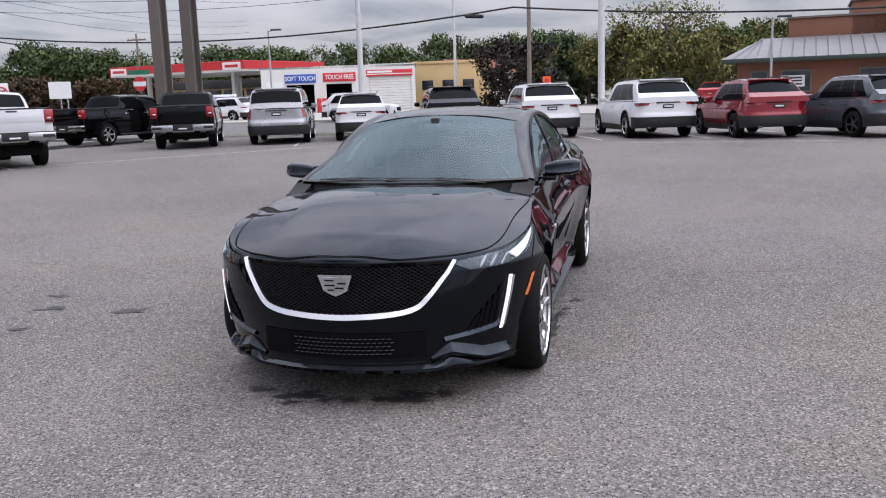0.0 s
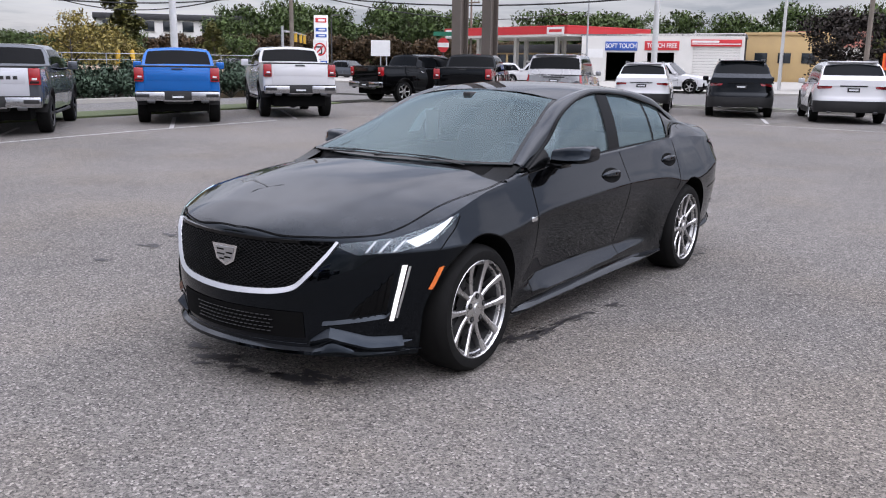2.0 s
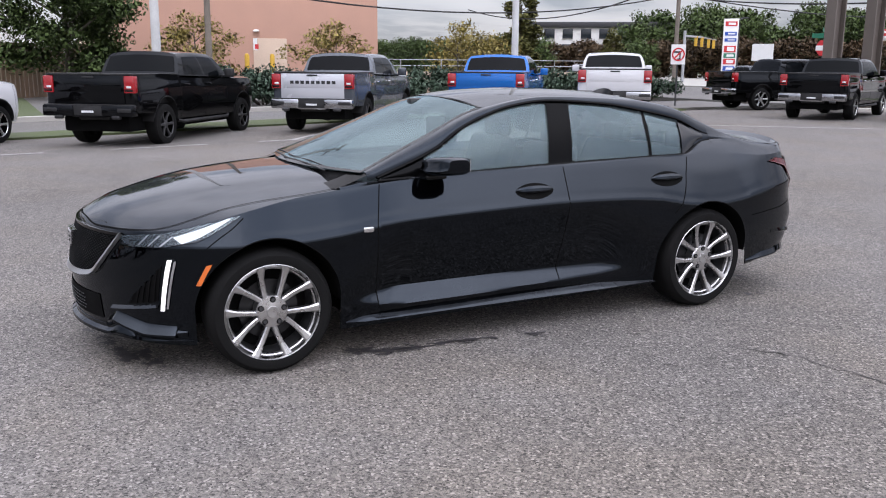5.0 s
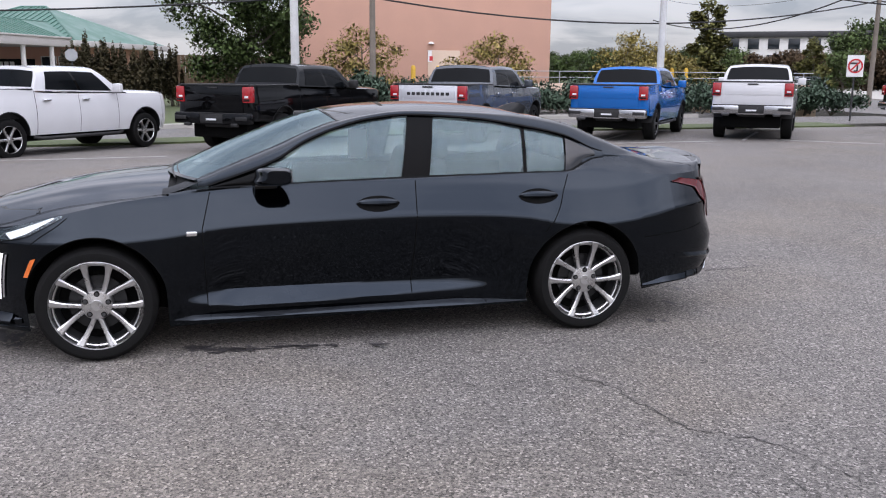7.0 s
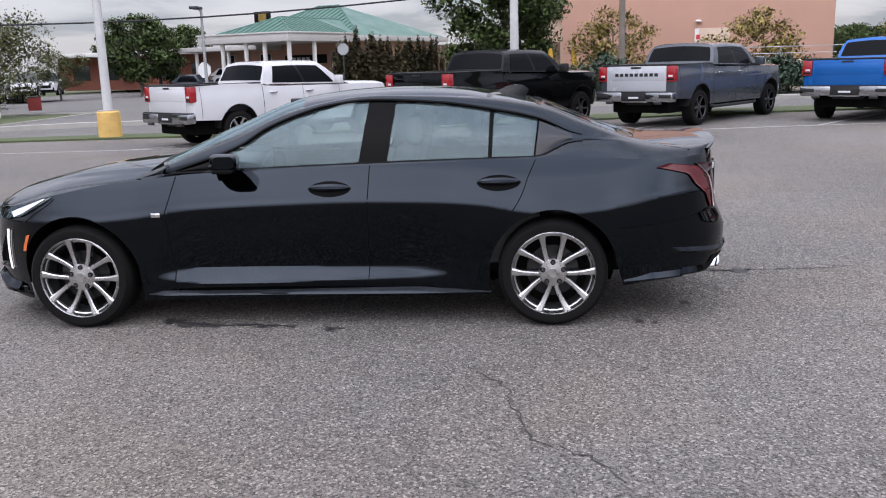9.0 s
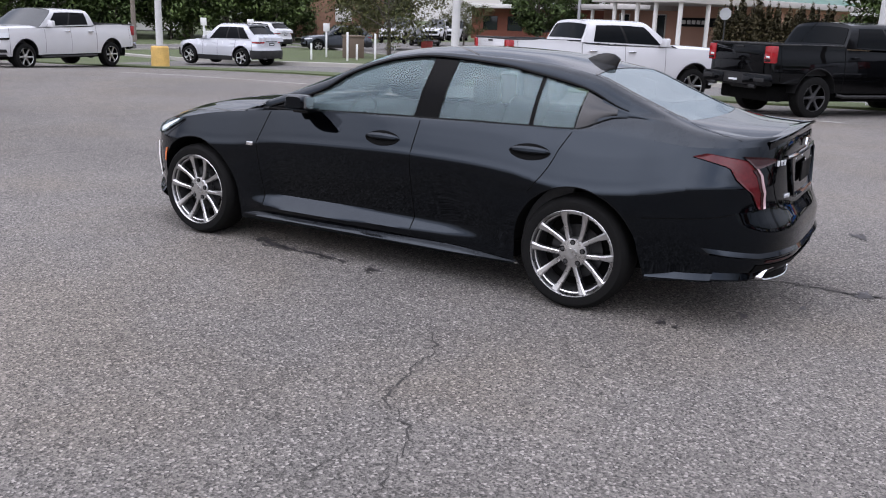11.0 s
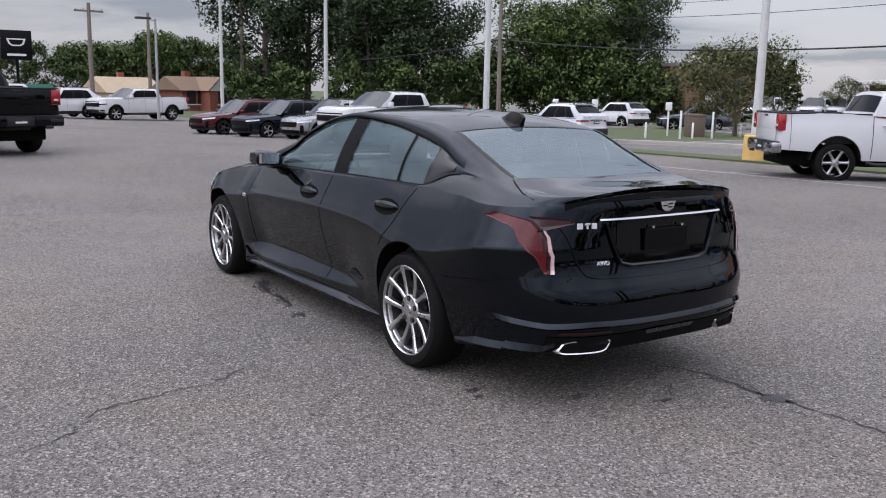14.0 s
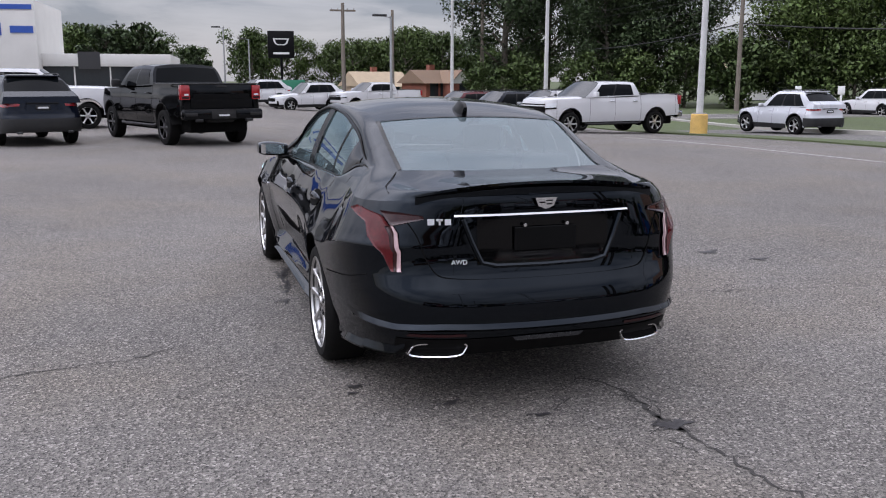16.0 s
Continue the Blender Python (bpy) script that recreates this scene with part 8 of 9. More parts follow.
for x in (-6.4, -2.4, 5.0, 6.4):
    w = part("window", block(x, x + 1.1, 9.94, 10.02, 0.3 if x > 4 else 0.9, 2.9, 0.01), GLAZING, bank)
    part("window_frame", join(block(x - 0.06, x, 9.90, 10.0, 0.3, 2.96), block(x + 1.1, x + 1.16, 9.90, 10.0, 0.3, 2.96), block(x, x + 1.1, 9.90, 10.0, 2.9, 2.96)), WALL_WHITE, w, smooth=False)
box = part("roof_sign", block(1.3, 2.55, 5.0, 5.5, 5.25, 6.05, 0.02), SIGN_BLACK, bank)
part("sign_face", block(1.75, 2.5, 4.96, 5.0, 5.32, 5.98), surface("amber_sign", (0.22, 0.14, 0.03), 0.5), box, "amber sign face", smooth=False)
part("sign_post", tube([(1.9, 5.25, 4.2), (1.9, 5.25, 5.3)], 0.06, 6), DARK_METAL, bank)
dump = thing("waste_bin", "small red steel bin beside the bank drive", "bin", m=pose(-35.9, -22.2, -0.25, 0, 0, 30) @ Matrix.Diagonal((0.4, 0.5, 0.62, 1)))
part("bin", block(-0.9, 0.9, -0.6, 0.6, 0.1, 1.15, 0.03), surface("dull_red_steel", (0.25, 0.03, 0.025), 0.6), dump)
part("lid", block(-0.95, 0.95, -0.65, 0.62, 1.13, 1.22, 0.02), DARK_METAL, dump)
ann = thing("flat_roofed_building", "low brick building with a flat white canopy", "building", m=frame_at((-84, -46), (-76, -22)))
part("wall", block(0, 24, 0, 10, 0, 3.4, 0.02), BRICK, ann)
part("roof", block(-0.5, 24.5, -2.5, 10.3, 3.3, 3.7, 0.03), WALL_WHITE, ann)
for k in range(6):
    part("window", block(2 + 3.8 * k, 4.2 + 3.8 * k, -0.05, 0.02, 1.0, 2.5, 0.01), GLAZING, ann)

for x, y in ((-47.5, -31.8), (-58.3, -35.1), (-60.7, -34.8)):
    copy_thing(far_white, aim(x, y, 0.95, 0.35, -0.1))
depot = thing("brick_building", "low brown brick building with a flat roof", "building", m=frame_at((-54.4, -44.5), (-62.4, -43.6)))
part("wall", block(0, 8.6, 0, 9, 0, 4.3, 0.02), surface("brown_brick_wall", (0.21, 0.115, 0.075), 0.9, vary=0.3, scale=2, fine=30, bump=0.004), depot)
part("roof_edge", block(-0.25, 8.85, -0.3, 9.2, 4.25, 4.6, 0.03), ROOF_GREY, depot)
part("roof_vent", block(2.6, 4.4, 2.0, 3.4, 4.55, 5.3, 0.03), WALL_WHITE, depot)
part("wall_panel", block(2.2, 4.2, -0.05, 0.02, 1.4, 2.6, 0.01), WALL_WHITE, depot)
part("window", block(5.2, 6.8, -0.05, 0.02, 2.3, 3.3, 0.01), GLAZING, depot)

# car wash
wash = thing("car_wash", "white car wash with three bays and painted signs", "building", m=frame_at((-34.45, 70.2), (-20.64, 74.1)))
WL = math.hypot(13.81, 3.9)
for x0, x1, z0, z1 in ((0, 2.3, 0, 4.5), (2.3, 4.9, 3.0, 4.6), (4.9, 6.0, 0, 4.65), (6.0, 8.4, 3.0, 4.65), (8.4, 10.0, 0, 4.65), (10.0, 14.0, 3.5, 4.7), (14.0, WL, 0, 4.7)):
    part("front_wall", block(x0, x1, 0, 0.3, z0, z1), WALL_WHITE, wash, smooth=False)
part("back_room", join(block(0, WL, 9.7, 10, 0, 4.5), block(0, 0.3, 0.3, 9.7, 0, 4.5), block(WL - 0.3, WL, 0.3, 9.7, 0, 4.6)), BAY_DARK, wash, smooth=False)
part("roof", block(-0.1, WL + 0.1, 0.0, 10.1, 4.45, 4.62), ROOF_GREY, wash, smooth=False)
for k in range(14):
    part("shutter_slat", block(10.0, 14.0, 0.10, 0.16, 0.25 * k, 0.25 * k + 0.235, 0.01), WALL_WHITE, wash)
s1 = part("bay_sign", block(2.2, 5.1, -0.08, 0.0, 3.15, 3.95, 0.01), SIGN_BLUE, wash, "blue sign with white letters")
lettering("SOFT TOUCH", 0.58, SIGN_WHITE, pose(3.65, -0.09, 3.55, 90), s1, wide=0.78)
s2 = part("bay_sign", block(5.75, 8.8, -0.08, 0.0, 3.2, 4.0, 0.01), SIGN_RED, wash, "red sign with white letters")
lettering("TOUCH FREE", 0.58, SIGN_WHITE, pose(7.28, -0.09, 3.6, 90), s2, wide=0.78)
s3 = part("bay_sign", block(9.8, 14.1, -0.08, 0.0, 3.55, 4.15, 0.01), SIGN_RED, wash, "red and white striped sign")
part("sign_stripe", block(9.85, 14.05, -0.09, -0.07, 3.72, 3.80), SIGN_WHITE, s3, smooth=False)
part("sign_stripe", block(9.9, 12.2, -0.09, -0.07, 3.88, 4.06), SIGN_WHITE, s3, smooth=False)
part("notice", block(0.5, 2.0, -0.04, 0.0, 2.5, 3.3), SIGN_WHITE, wash, smooth=False)
for x in (5.4, 5.9, 9.2):
    part("pay_station", block(x - 0.2, x + 0.2, -1.2, -0.8, 0.1, 1.7, 0.03), SIGN_RED if x < 6 else WALL_WHITE, wash)
tan = thing("tan_building", "plain tan block building behind the car wash", "building", m=frame_at((-24.2, 86), (-17.2, 87)))
part("wall", block(0, 8, 0, 8, 0, 5.1, 0.02), WALL_TAN, tan)
part("parapet", block(-0.1, 8.1, -0.1, 0.2, 4.9, 5.2, 0.02), WALL_TAN, tan)
for k in range(3):
    part("window", block(1.0 + 2.2 * k, 2.2 + 2.2 * k, -0.05, 0.02, 2.2, 3.2, 0.01), GLAZING, tan)

# filling station canopy
gas = thing("filling_station_canopy", "filling station canopy with a red and white fascia", "canopy", m=frame_at((-55.5, 78.0), (-37.6, 73.2)))
GL = math.hypot(17.9, 4.8)
part("roof", block(0, GL, 0, 13, 4.55, 5.45, 0.05), WALL_WHITE, gas)
part("red_fascia", block(-0.03, GL + 0.03, -0.06, 0.0, 4.78, 5.42), CANOPY_RED, gas, smooth=False)
part("red_fascia", block(GL, GL + 0.06, 0, 13, 4.78, 5.42), CANOPY_RED, gas, smooth=False)
part("red_top", block(-0.05, GL + 0.05, -0.05, 13.05, 5.42, 5.6, 0.02), CANOPY_RED, gas)
for x in (0.2, GL - 2.6):
    f = part("fascia_panel", block(x, x + 2.3, -0.10, -0.05, 4.72, 5.45), SIGN_WHITE, gas, smooth=False)
    part("panel_mark", block(x + 0.3, x + 2.0, -0.115, -0.10, 4.95, 5.22), SIGN_RED, f, smooth=False)
for x in (3, 9, 15):
    for y in (2.5, 10):
        part("column", block(x - 0.2, x + 0.2, y - 0.2, y + 0.2, 0, 4.6, 0.02), WALL_WHITE, gas)
for x in (3, 9, 15):
    pump = thing("fuel_pump", "fuel pump on its island under the canopy", "fuel pump", "fuel pumps", m=frame_at((-55.5, 78.0), (-37.6, 73.2)) @ Matrix.Translation((x + 1.2, 3.5, 0.3)))
    part("island", block(-1.0, 1.0, -0.5, 0.5, 0, 0.15, 0.02), CONCRETE, pump)
    part("cabinet", block(-0.45, 0.45, -0.25, 0.25, 0.15, 1.9, 0.04), WALL_WHITE, pump)
    part("display", block(-0.35, 0.35, -0.28, -0.24, 1.2, 1.7, 0.01), DARK_METAL, pump)
shop = thing("station_shop", "dark glass-fronted filling station shop", "building", m=frame_at((-60, 93), (-36, 90)))
part("wall", block(0, 24, 0, 8, 0, 4.0, 0.02), WALL_TAN, shop)
part("fascia", block(-0.2, 24.2, -0.3, 0.0, 3.2, 4.2, 0.02), DARK_METAL, shop)
for k in range(7):
    part("window", block(1 + 3.2 * k, 3.8 + 3.2 * k, -0.06, 0.02, 0.6, 3.0, 0.01), GLAZING, shop)
ice = thing("ice_chest", "white freezer chest beside the forecourt", "freezer", m=pose(-34.5, 63.0, 0, 0, 0, 15))
part("body", block(-0.9, 0.9, -0.4, 0.4, 0.1, 2.0, 0.03), SIGN_WHITE, ice)
part("door_panel", block(-0.8, 0.8, -0.43, -0.40, 0.7, 1.8, 0.01), SIGN_BLUE, ice)
price = thing("price_sign", "tall white fuel price sign with coloured panels", "sign", m=pose(-68.0, 71.0, -0.3, 0, 0, 44))
part("tower", block(-0.8, 0.8, -0.25, 0.25, 0.3, 7.0, 0.05), SIGN_WHITE, price)
for z0, z1, mm in ((6.2, 6.7, SIGN_RED), (5.2, 5.6, SIGN_BLUE), (4.55, 4.9, SIGN_BLUE), (3.4, 4.1, SIGN_RED), (2.8, 3.3, SIGN_GREEN), (2.1, 2.7, SIGN_RED), (1.4, 1.9, SIGN_BLUE)):
    pnl = part("price_panel", block(-0.62, 0.62, -0.29, -0.25, z0, z1), mm, price, smooth=False)
    part("digit_bars", block(-0.3, 0.45, -0.30, -0.285, z0 + 0.12, z1 - 0.12), SIGN_WHITE, pnl, smooth=False)

# far apartment block, signals
apt = thing("apartment_block", "white three-storey apartment block on the rise", "building", m=frame_at((-122, 78), (-108, 98)))
part("wall", block(0, 24.4, 0, 12, 0, 8.0, 0.03), WALL_WHITE, apt)
part("roof", block(-0.5, 24.9, -0.6, 12.5, 8.0, 8.9, 0.1), DARK_METAL, apt)
for r in range(3):
    for k in range(8):
        w = part("window", block(0.9 + 3.0 * k, 2.6 + 3.0 * k, -0.06, 0.02, 1.2 + 2.5 * r, 2.8 + 2.5 * r, 0.01), GLAZING, apt)
        part("window_sill", block(0.8 + 3.0 * k, 2.7 + 3.0 * k, -0.14, 0.0, 1.1 + 2.5 * r, 1.2 + 2.5 * r), CONCRETE, w, smooth=False)
for k in range(4):
    part("balcony", block(2.6 + 6.0 * k, 4.1 + 6.0 * k, -1.2, 0.0, 3.6, 4.6, 0.03), CONCRETE, apt)
signal = thing("traffic_signal", "traffic signals hung on a long mast arm", "traffic signal", m=pose(-60.5, 57.5, -0.3, 0, 0, 128))
part("pole", tube([(0, 0, 0), (0, 0, 5.2)], 0.14, 10), GALV, signal)
part("mast_arm", tube([(0, 0, 4.7), (10, 0, 4.9), (22, 0, 4.9)], [0.11, 0.09, 0.06], 8), GALV, signal)
for x in (7, 11, 16, 20):
    hd = part("signal_head", block(x - 0.18, x + 0.18, -0.15, 0.15, 3.9, 4.9, 0.03), YELLOW, signal)
    for z in (4.1, 4.4, 4.7):
        part("signal_lens", moved(turned([(0, 0.03), (0.1, 0.02), (0.12, 0.0)], 10, "z"), pose(x, -0.16, z, 90)), DARK_METAL, hd)

# brown timber restaurant to the north-east
rest = thing("timber_restaurant", "brown timber-sided restaurant with a grey metal roof", "building", m=frame_at((6.0, 53.0), (26.0, 50.0)))
for k in range(15):
    part("siding_board", block(0.3, 20, -0.03 - 0.004 * (k % 2), 0.02, 0.3 + 0.19 * k, 0.3 + 0.19 * k + 0.18, 0.006), TIMBER, rest, smooth=False)
part("wall_core", block(0.3, 20, 0.0, 10, 0, 3.3), TIMBER, rest, smooth=False)
part("eave", block(-0.6, 20.4, -1.0, 0.3, 3.05, 3.3, 0.03), surface("dark_green_eave", (0.022, 0.038, 0.032), 0.6), rest, "dark green eave")
part("roof", ([(-0.6, -1.0, 3.3), (20.4, -1.0, 3.3), (20.4, 4.5, 4.7), (1.6, 4.5, 4.7), (-0.6, 10, 3.3)], [(0, 1, 2, 3), (0, 3, 4)]), ROOF_GREY, rest, smooth=False)
for k in range(30):
    part("roof_rib", ([(0.1 + 0.68 * k, -1.0, 3.31), (0.16 + 0.68 * k, -1.0, 3.31), (0.16 + 0.68 * max(k, 2.2), 4.5, 4.75), (0.1 + 0.68 * max(k, 2.2), 4.5, 4.75), (0.13 + 0.68 * k, -1.0, 3.36), (0.13 + 0.68 * max(k, 2.2), 4.5, 4.80)], [(0, 4, 5, 3), (4, 1, 2, 5)]), ROOF_GREY, rest, smooth=False)
for x, h1 in ((3.2, 5.9), (7.0, 6.8)):
    up_ = part("upper_storey", block(x, 20, 4.6, 10, 3.2, h1, 0.02), TIMBER, rest)
    part("coping", block(x - 0.12, 20.1, 4.5, 10.1, h1, h1 + 0.12), BEAM, up_, smooth=False)
for x, w_ in ((1.2, 0.9), (3.0, 1.6), (7.4, 2.4), (12, 2.4)):
    wn = part("window", block(x, x + w_, -0.08, -0.03, 1.25, 2.45, 0.01), GLAZING, rest)
    part("window_frame", join(block(x - 0.1, x, -0.10, 0.0, 1.15, 2.55), block(x + w_, x + w_ + 0.1, -0.10, 0.0, 1.15, 2.55), block(x, x + w_, -0.10, 0.0, 2.45, 2.55), block(x, x + w_, -0.10, 0.0, 1.15, 1.25)), BEAM, wn, smooth=False)
bn = part("banner", block(2.9, 4.3, -0.14, -0.11, 1.5, 2.2), SIGN_WHITE, rest, "white banner with unreadable lettering", smooth=False)
for z in (1.62, 1.82, 2.0):
    part("banner_line", block(3.05, 4.15, -0.15, -0.14, z, z + 0.1), DARK_METAL, bn, smooth=False)

# showroom, pylon sign and houses to the south
show = thing("car_showroom", "low white car showroom with a dark glass front", "building", m=frame_at((32, -69), (1.2, -67.0)))
part("fascia", block(0, 30.8, 0, 14, 2.8, 3.75, 0.03), WALL_WHITE, show)
part("glass_front", block(0.2, 30.6, 0.3, 13.8, 0, 2.8), GLAZING, show, smooth=False)
for k in range(12):
    part("mullion", block(0.2 + 2.6 * k, 0.3 + 2.6 * k, 0.2, 0.3, 0, 2.8), WALL_WHITE, show, smooth=False)
tw = part("entrance_tower", block(10, 21.4, -1.0, 10, 0, 7.6, 0.05), WALL_WHITE, show, "tall white entrance block with blue stripes")
part("stripe", block(10.5, 21.2, -1.06, -1.0, 6.9, 7.25), SIGN_BLUE, tw, smooth=False)
part("stripe", block(19.6, 21.2, -1.06, -1.0, 5.2, 5.7), SIGN_BLUE, tw, smooth=False)
part("stripe", block(14.0, 19.0, -1.06, -1.0, 5.0, 5.9), SIGN_BLUE, tw, smooth=False)
part("dark_panel", block(24.0, 25.6, -0.05, 0.0, 2.6, 3.9), DARK_METAL, show, smooth=False)
pyl = thing("pylon_sign", "tall black pylon sign with a pale shield mark", "sign", m=pose(-8.2, -74, -0.3, 0, 0, 175))
part("post", block(-0.11, 0.11, -0.10, 0.10, 0, 3.8), SIGN_BLACK, pyl, smooth=False)
pb = part("sign_box", block(-1.15, 1.15, -0.25, 0.25, 3.7, 6.05, 0.04), SIGN_BLACK, pyl)
part("shield_mark", plate([(-0.72, 5.4), (0.72, 5.4), (0.55, 4.95), (0.3, 4.8), (-0.3, 4.8), (-0.55, 4.95)], 0.02, -0.275), SIGN_WHITE, pb, smooth=False)
part("shield_field", plate([(-0.55, 5.30), (0.55, 5.30), (0.42, 5.0), (0.25, 4.9), (-0.25, 4.9), (-0.42, 5.0)], 0.02, -0.285), SIGN_BLACK, pb, smooth=False)
part("name_bar", block(-0.7, 0.7, -0.275, -0.25, 4.02, 4.2), SIGN_WHITE, pb, smooth=False)
drum = thing("dark_enclosure", "dark green enclosure with yellow bollards", "enclosure", m=pose(-6.6, -56, 0, 0, 0, 0))
part("box", block(-0.9, 0.9, -0.6, 0.6, 0, 1.5, 0.02), SIGN_GREEN, drum)
for s in (-1.2, 1.2):
    part("guard_post", tube([(s, 0.8, 0), (s, 0.8, 1.2)], 0.09, 8), YELLOW, drum)


def house(x, y, turn, w, d, h, ridge, wall_m, roof_m, label, z=-1.6, gable=None):
    ob = thing("house", label, "house", "houses", m=pose(x, y, z, 0, 0, turn))
    part("wall", block(-w / 2, w / 2, -d / 2, d / 2, 0, h), wall_m, ob, smooth=False)
    part("roof", ([(-w / 2 - 0.4, -d / 2 - 0.4, h), (w / 2 + 0.4, -d / 2 - 0.4, h), (w / 2 + 0.4, d / 2 + 0.4, h), (-w / 2 - 0.4, d / 2 + 0.4, h), (-w / 2 - 0.4, 0, h + ridge), (w / 2 + 0.4, 0, h + ridge)], [(0, 1, 5, 4), (3, 4, 5, 2), (0, 4, 3), (1, 2, 5)]), roof_m, ob, smooth=False)
    if gable:
        part("gable", ([(-w * 0.1, -d / 2 - 1.6, h), (w * 0.42, -d / 2 - 1.6, h), (w * 0.16, -d / 2 - 1.6, h + ridge * 0.9)], [(0, 1, 2)]), gable, ob, smooth=False)
        part("porch_roof", ([(-w * 0.14, -d / 2 - 1.7, h), (w * 0.16, -d / 2 - 1.7, h + ridge), (w * 0.16, 0, h + ridge), (-w * 0.14, 0, h), (w * 0.46, -d / 2 - 1.7, h), (w * 0.46, 0, h)], [(0, 1, 2, 3), (1, 4, 5, 2)]), roof_m, ob, smooth=False)
        part("porch_wall", block(-w * 0.08, w * 0.40, -d / 2 - 1.5, -d / 2, 0, h), wall_m, ob, smooth=False)
    for k in range(3):
        wx = -w * 0.4 + k * w * 0.26
        wn_ = part("window", block(wx, wx + 0.9, -d / 2 - (1.56 if gable and wx > -w * 0.1 else 0.06), -d / 2 + 0.02, 1.0, 2.3, 0.01), GLAZING, ob)
        part("window_sill", block(wx - 0.1, wx + 1.0, -d / 2 - (1.62 if gable and wx > -w * 0.1 else 0.12), -d / 2, 0.9, 1.0), WALL_WHITE, wn_, smooth=False)
    part("chimney", block(-0.3, 0.3, 0.2, 0.8, h, h + ridge + 0.5), BRICK, ob, smooth=False)
    return ob


house(-22.9, -76, 196, 4.4, 4.4, 2.2, 1.25, BRICK, FENCE_WOOD, "small red brick house with a white gable", -1.0, WALL_WHITE)
house(-20.4, -90, 190, 5.6, 6, 2.3, 1.6, STUCCO_PALE, SHINGLE, "low house with a broad tan roof", -1.5)
house(-60, -74, 130, 9, 7, 3.0, 2.2, WALL_WHITE, SHINGLE, "white house half hidden by trees", -0.5)
house(-22, 112, 10, 9, 7, 3.4, 2.0, WALL_WHITE, BRICK, "house with a red roof behind the station", 0.5)
house(-8, 125, 10, 14, 7, 4.4, 1.4, WALL_WHITE, ROOF_GREY, "long white building among the trees", 0.5)

# ---------------------------------------------------------------- trees


def leaf_mat(name, a, b):
    m, n, l, p = shader(name)
    g = n.new("ShaderNodeNewGeometry")
    oi = n.new("ShaderNodeObjectInfo")
    ad = n.new("ShaderNodeMath")
    ad.operation = "MULTIPLY_ADD"
    ad.inputs[1].default_value = 0.30
    l.new(oi.outputs["Random"], ad.inputs[0])
    sc = n.new("ShaderNodeMath")
    sc.operation = "MULTIPLY"
    sc.inputs[1].default_value = 0.80
    tc, clump, mean = n.new("ShaderNodeTexCoord"), n.new("ShaderNodeTexNoise"), n.new("ShaderNodeMix")
    clump.inputs["Scale"].default_value, clump.inputs["Detail"].default_value = 0.7, 3
    l.new(tc.outputs["Object"], clump.inputs["Vector"])
    mean.inputs["Factor"].default_value = 0.55
    l.new(g.outputs["Random Per Island"], mean.inputs["A"])
    l.new(clump.outputs["Fac"], mean.inputs["B"])
    l.new(mean.outputs["Result"], sc.inputs[0])
    l.new(sc.outputs[0], ad.inputs[2])
    mix = n.new("ShaderNodeMix")
    mix.data_type = "RGBA"
    mix.inputs["A"].default_value, mix.inputs["B"].default_value = (*a, 1), (*b, 1)
    l.new(ad.outputs[0], mix.inputs["Factor"])
    l.new(mix.outputs["Result"], p.inputs["Base Color"])
    p.inputs["Roughness"].default_value = 0.6
    p.inputs["Specular IOR Level"].default_value = 0.3
    return m


LEAF_GREEN = leaf_mat("green_leaves", (0.034, 0.062, 0.018), (0.105, 0.155, 0.040))
LEAF_LIGHT = leaf_mat("light_green_leaves", (0.04, 0.075, 0.018), (0.13, 0.19, 0.045))
LEAF_DARK = leaf_mat("dark_green_leaves", (0.026, 0.048, 0.020), (0.072, 0.112, 0.040))
LEAF_GOLD = leaf_mat("yellowing_leaves", (0.17, 0.14, 0.04), (0.46, 0.36, 0.10))
LEAF_OLIVE = leaf_mat("olive_leaves", (0.050, 0.062, 0.022), (0.15, 0.155, 0.055))
LEAF_HEDGE = leaf_mat("brown_hedge_leaves", (0.030, 0.034, 0.016), (0.125, 0.095, 0.045))
LEAF_TURN = leaf_mat("turning_leaves", (0.085, 0.100, 0.028), (0.24, 0.22, 0.060))
LEAF_RUST = leaf_mat("rusty_leaves", (0.045, 0.032, 0.018), (0.13, 0.078, 0.036))
LEAF_PURPLE = leaf_mat("purple_leaves", (0.018, 0.015, 0.014), (0.050, 0.038, 0.030))
NEEDLE = leaf_mat("juniper_needles", (0.026, 0.050, 0.032), (0.085, 0.135, 0.085))
BARK = surface("bark", (0.10, 0.085, 0.07), 0.9, vary=0.3, scale=4, fine=30, bump=0.02)


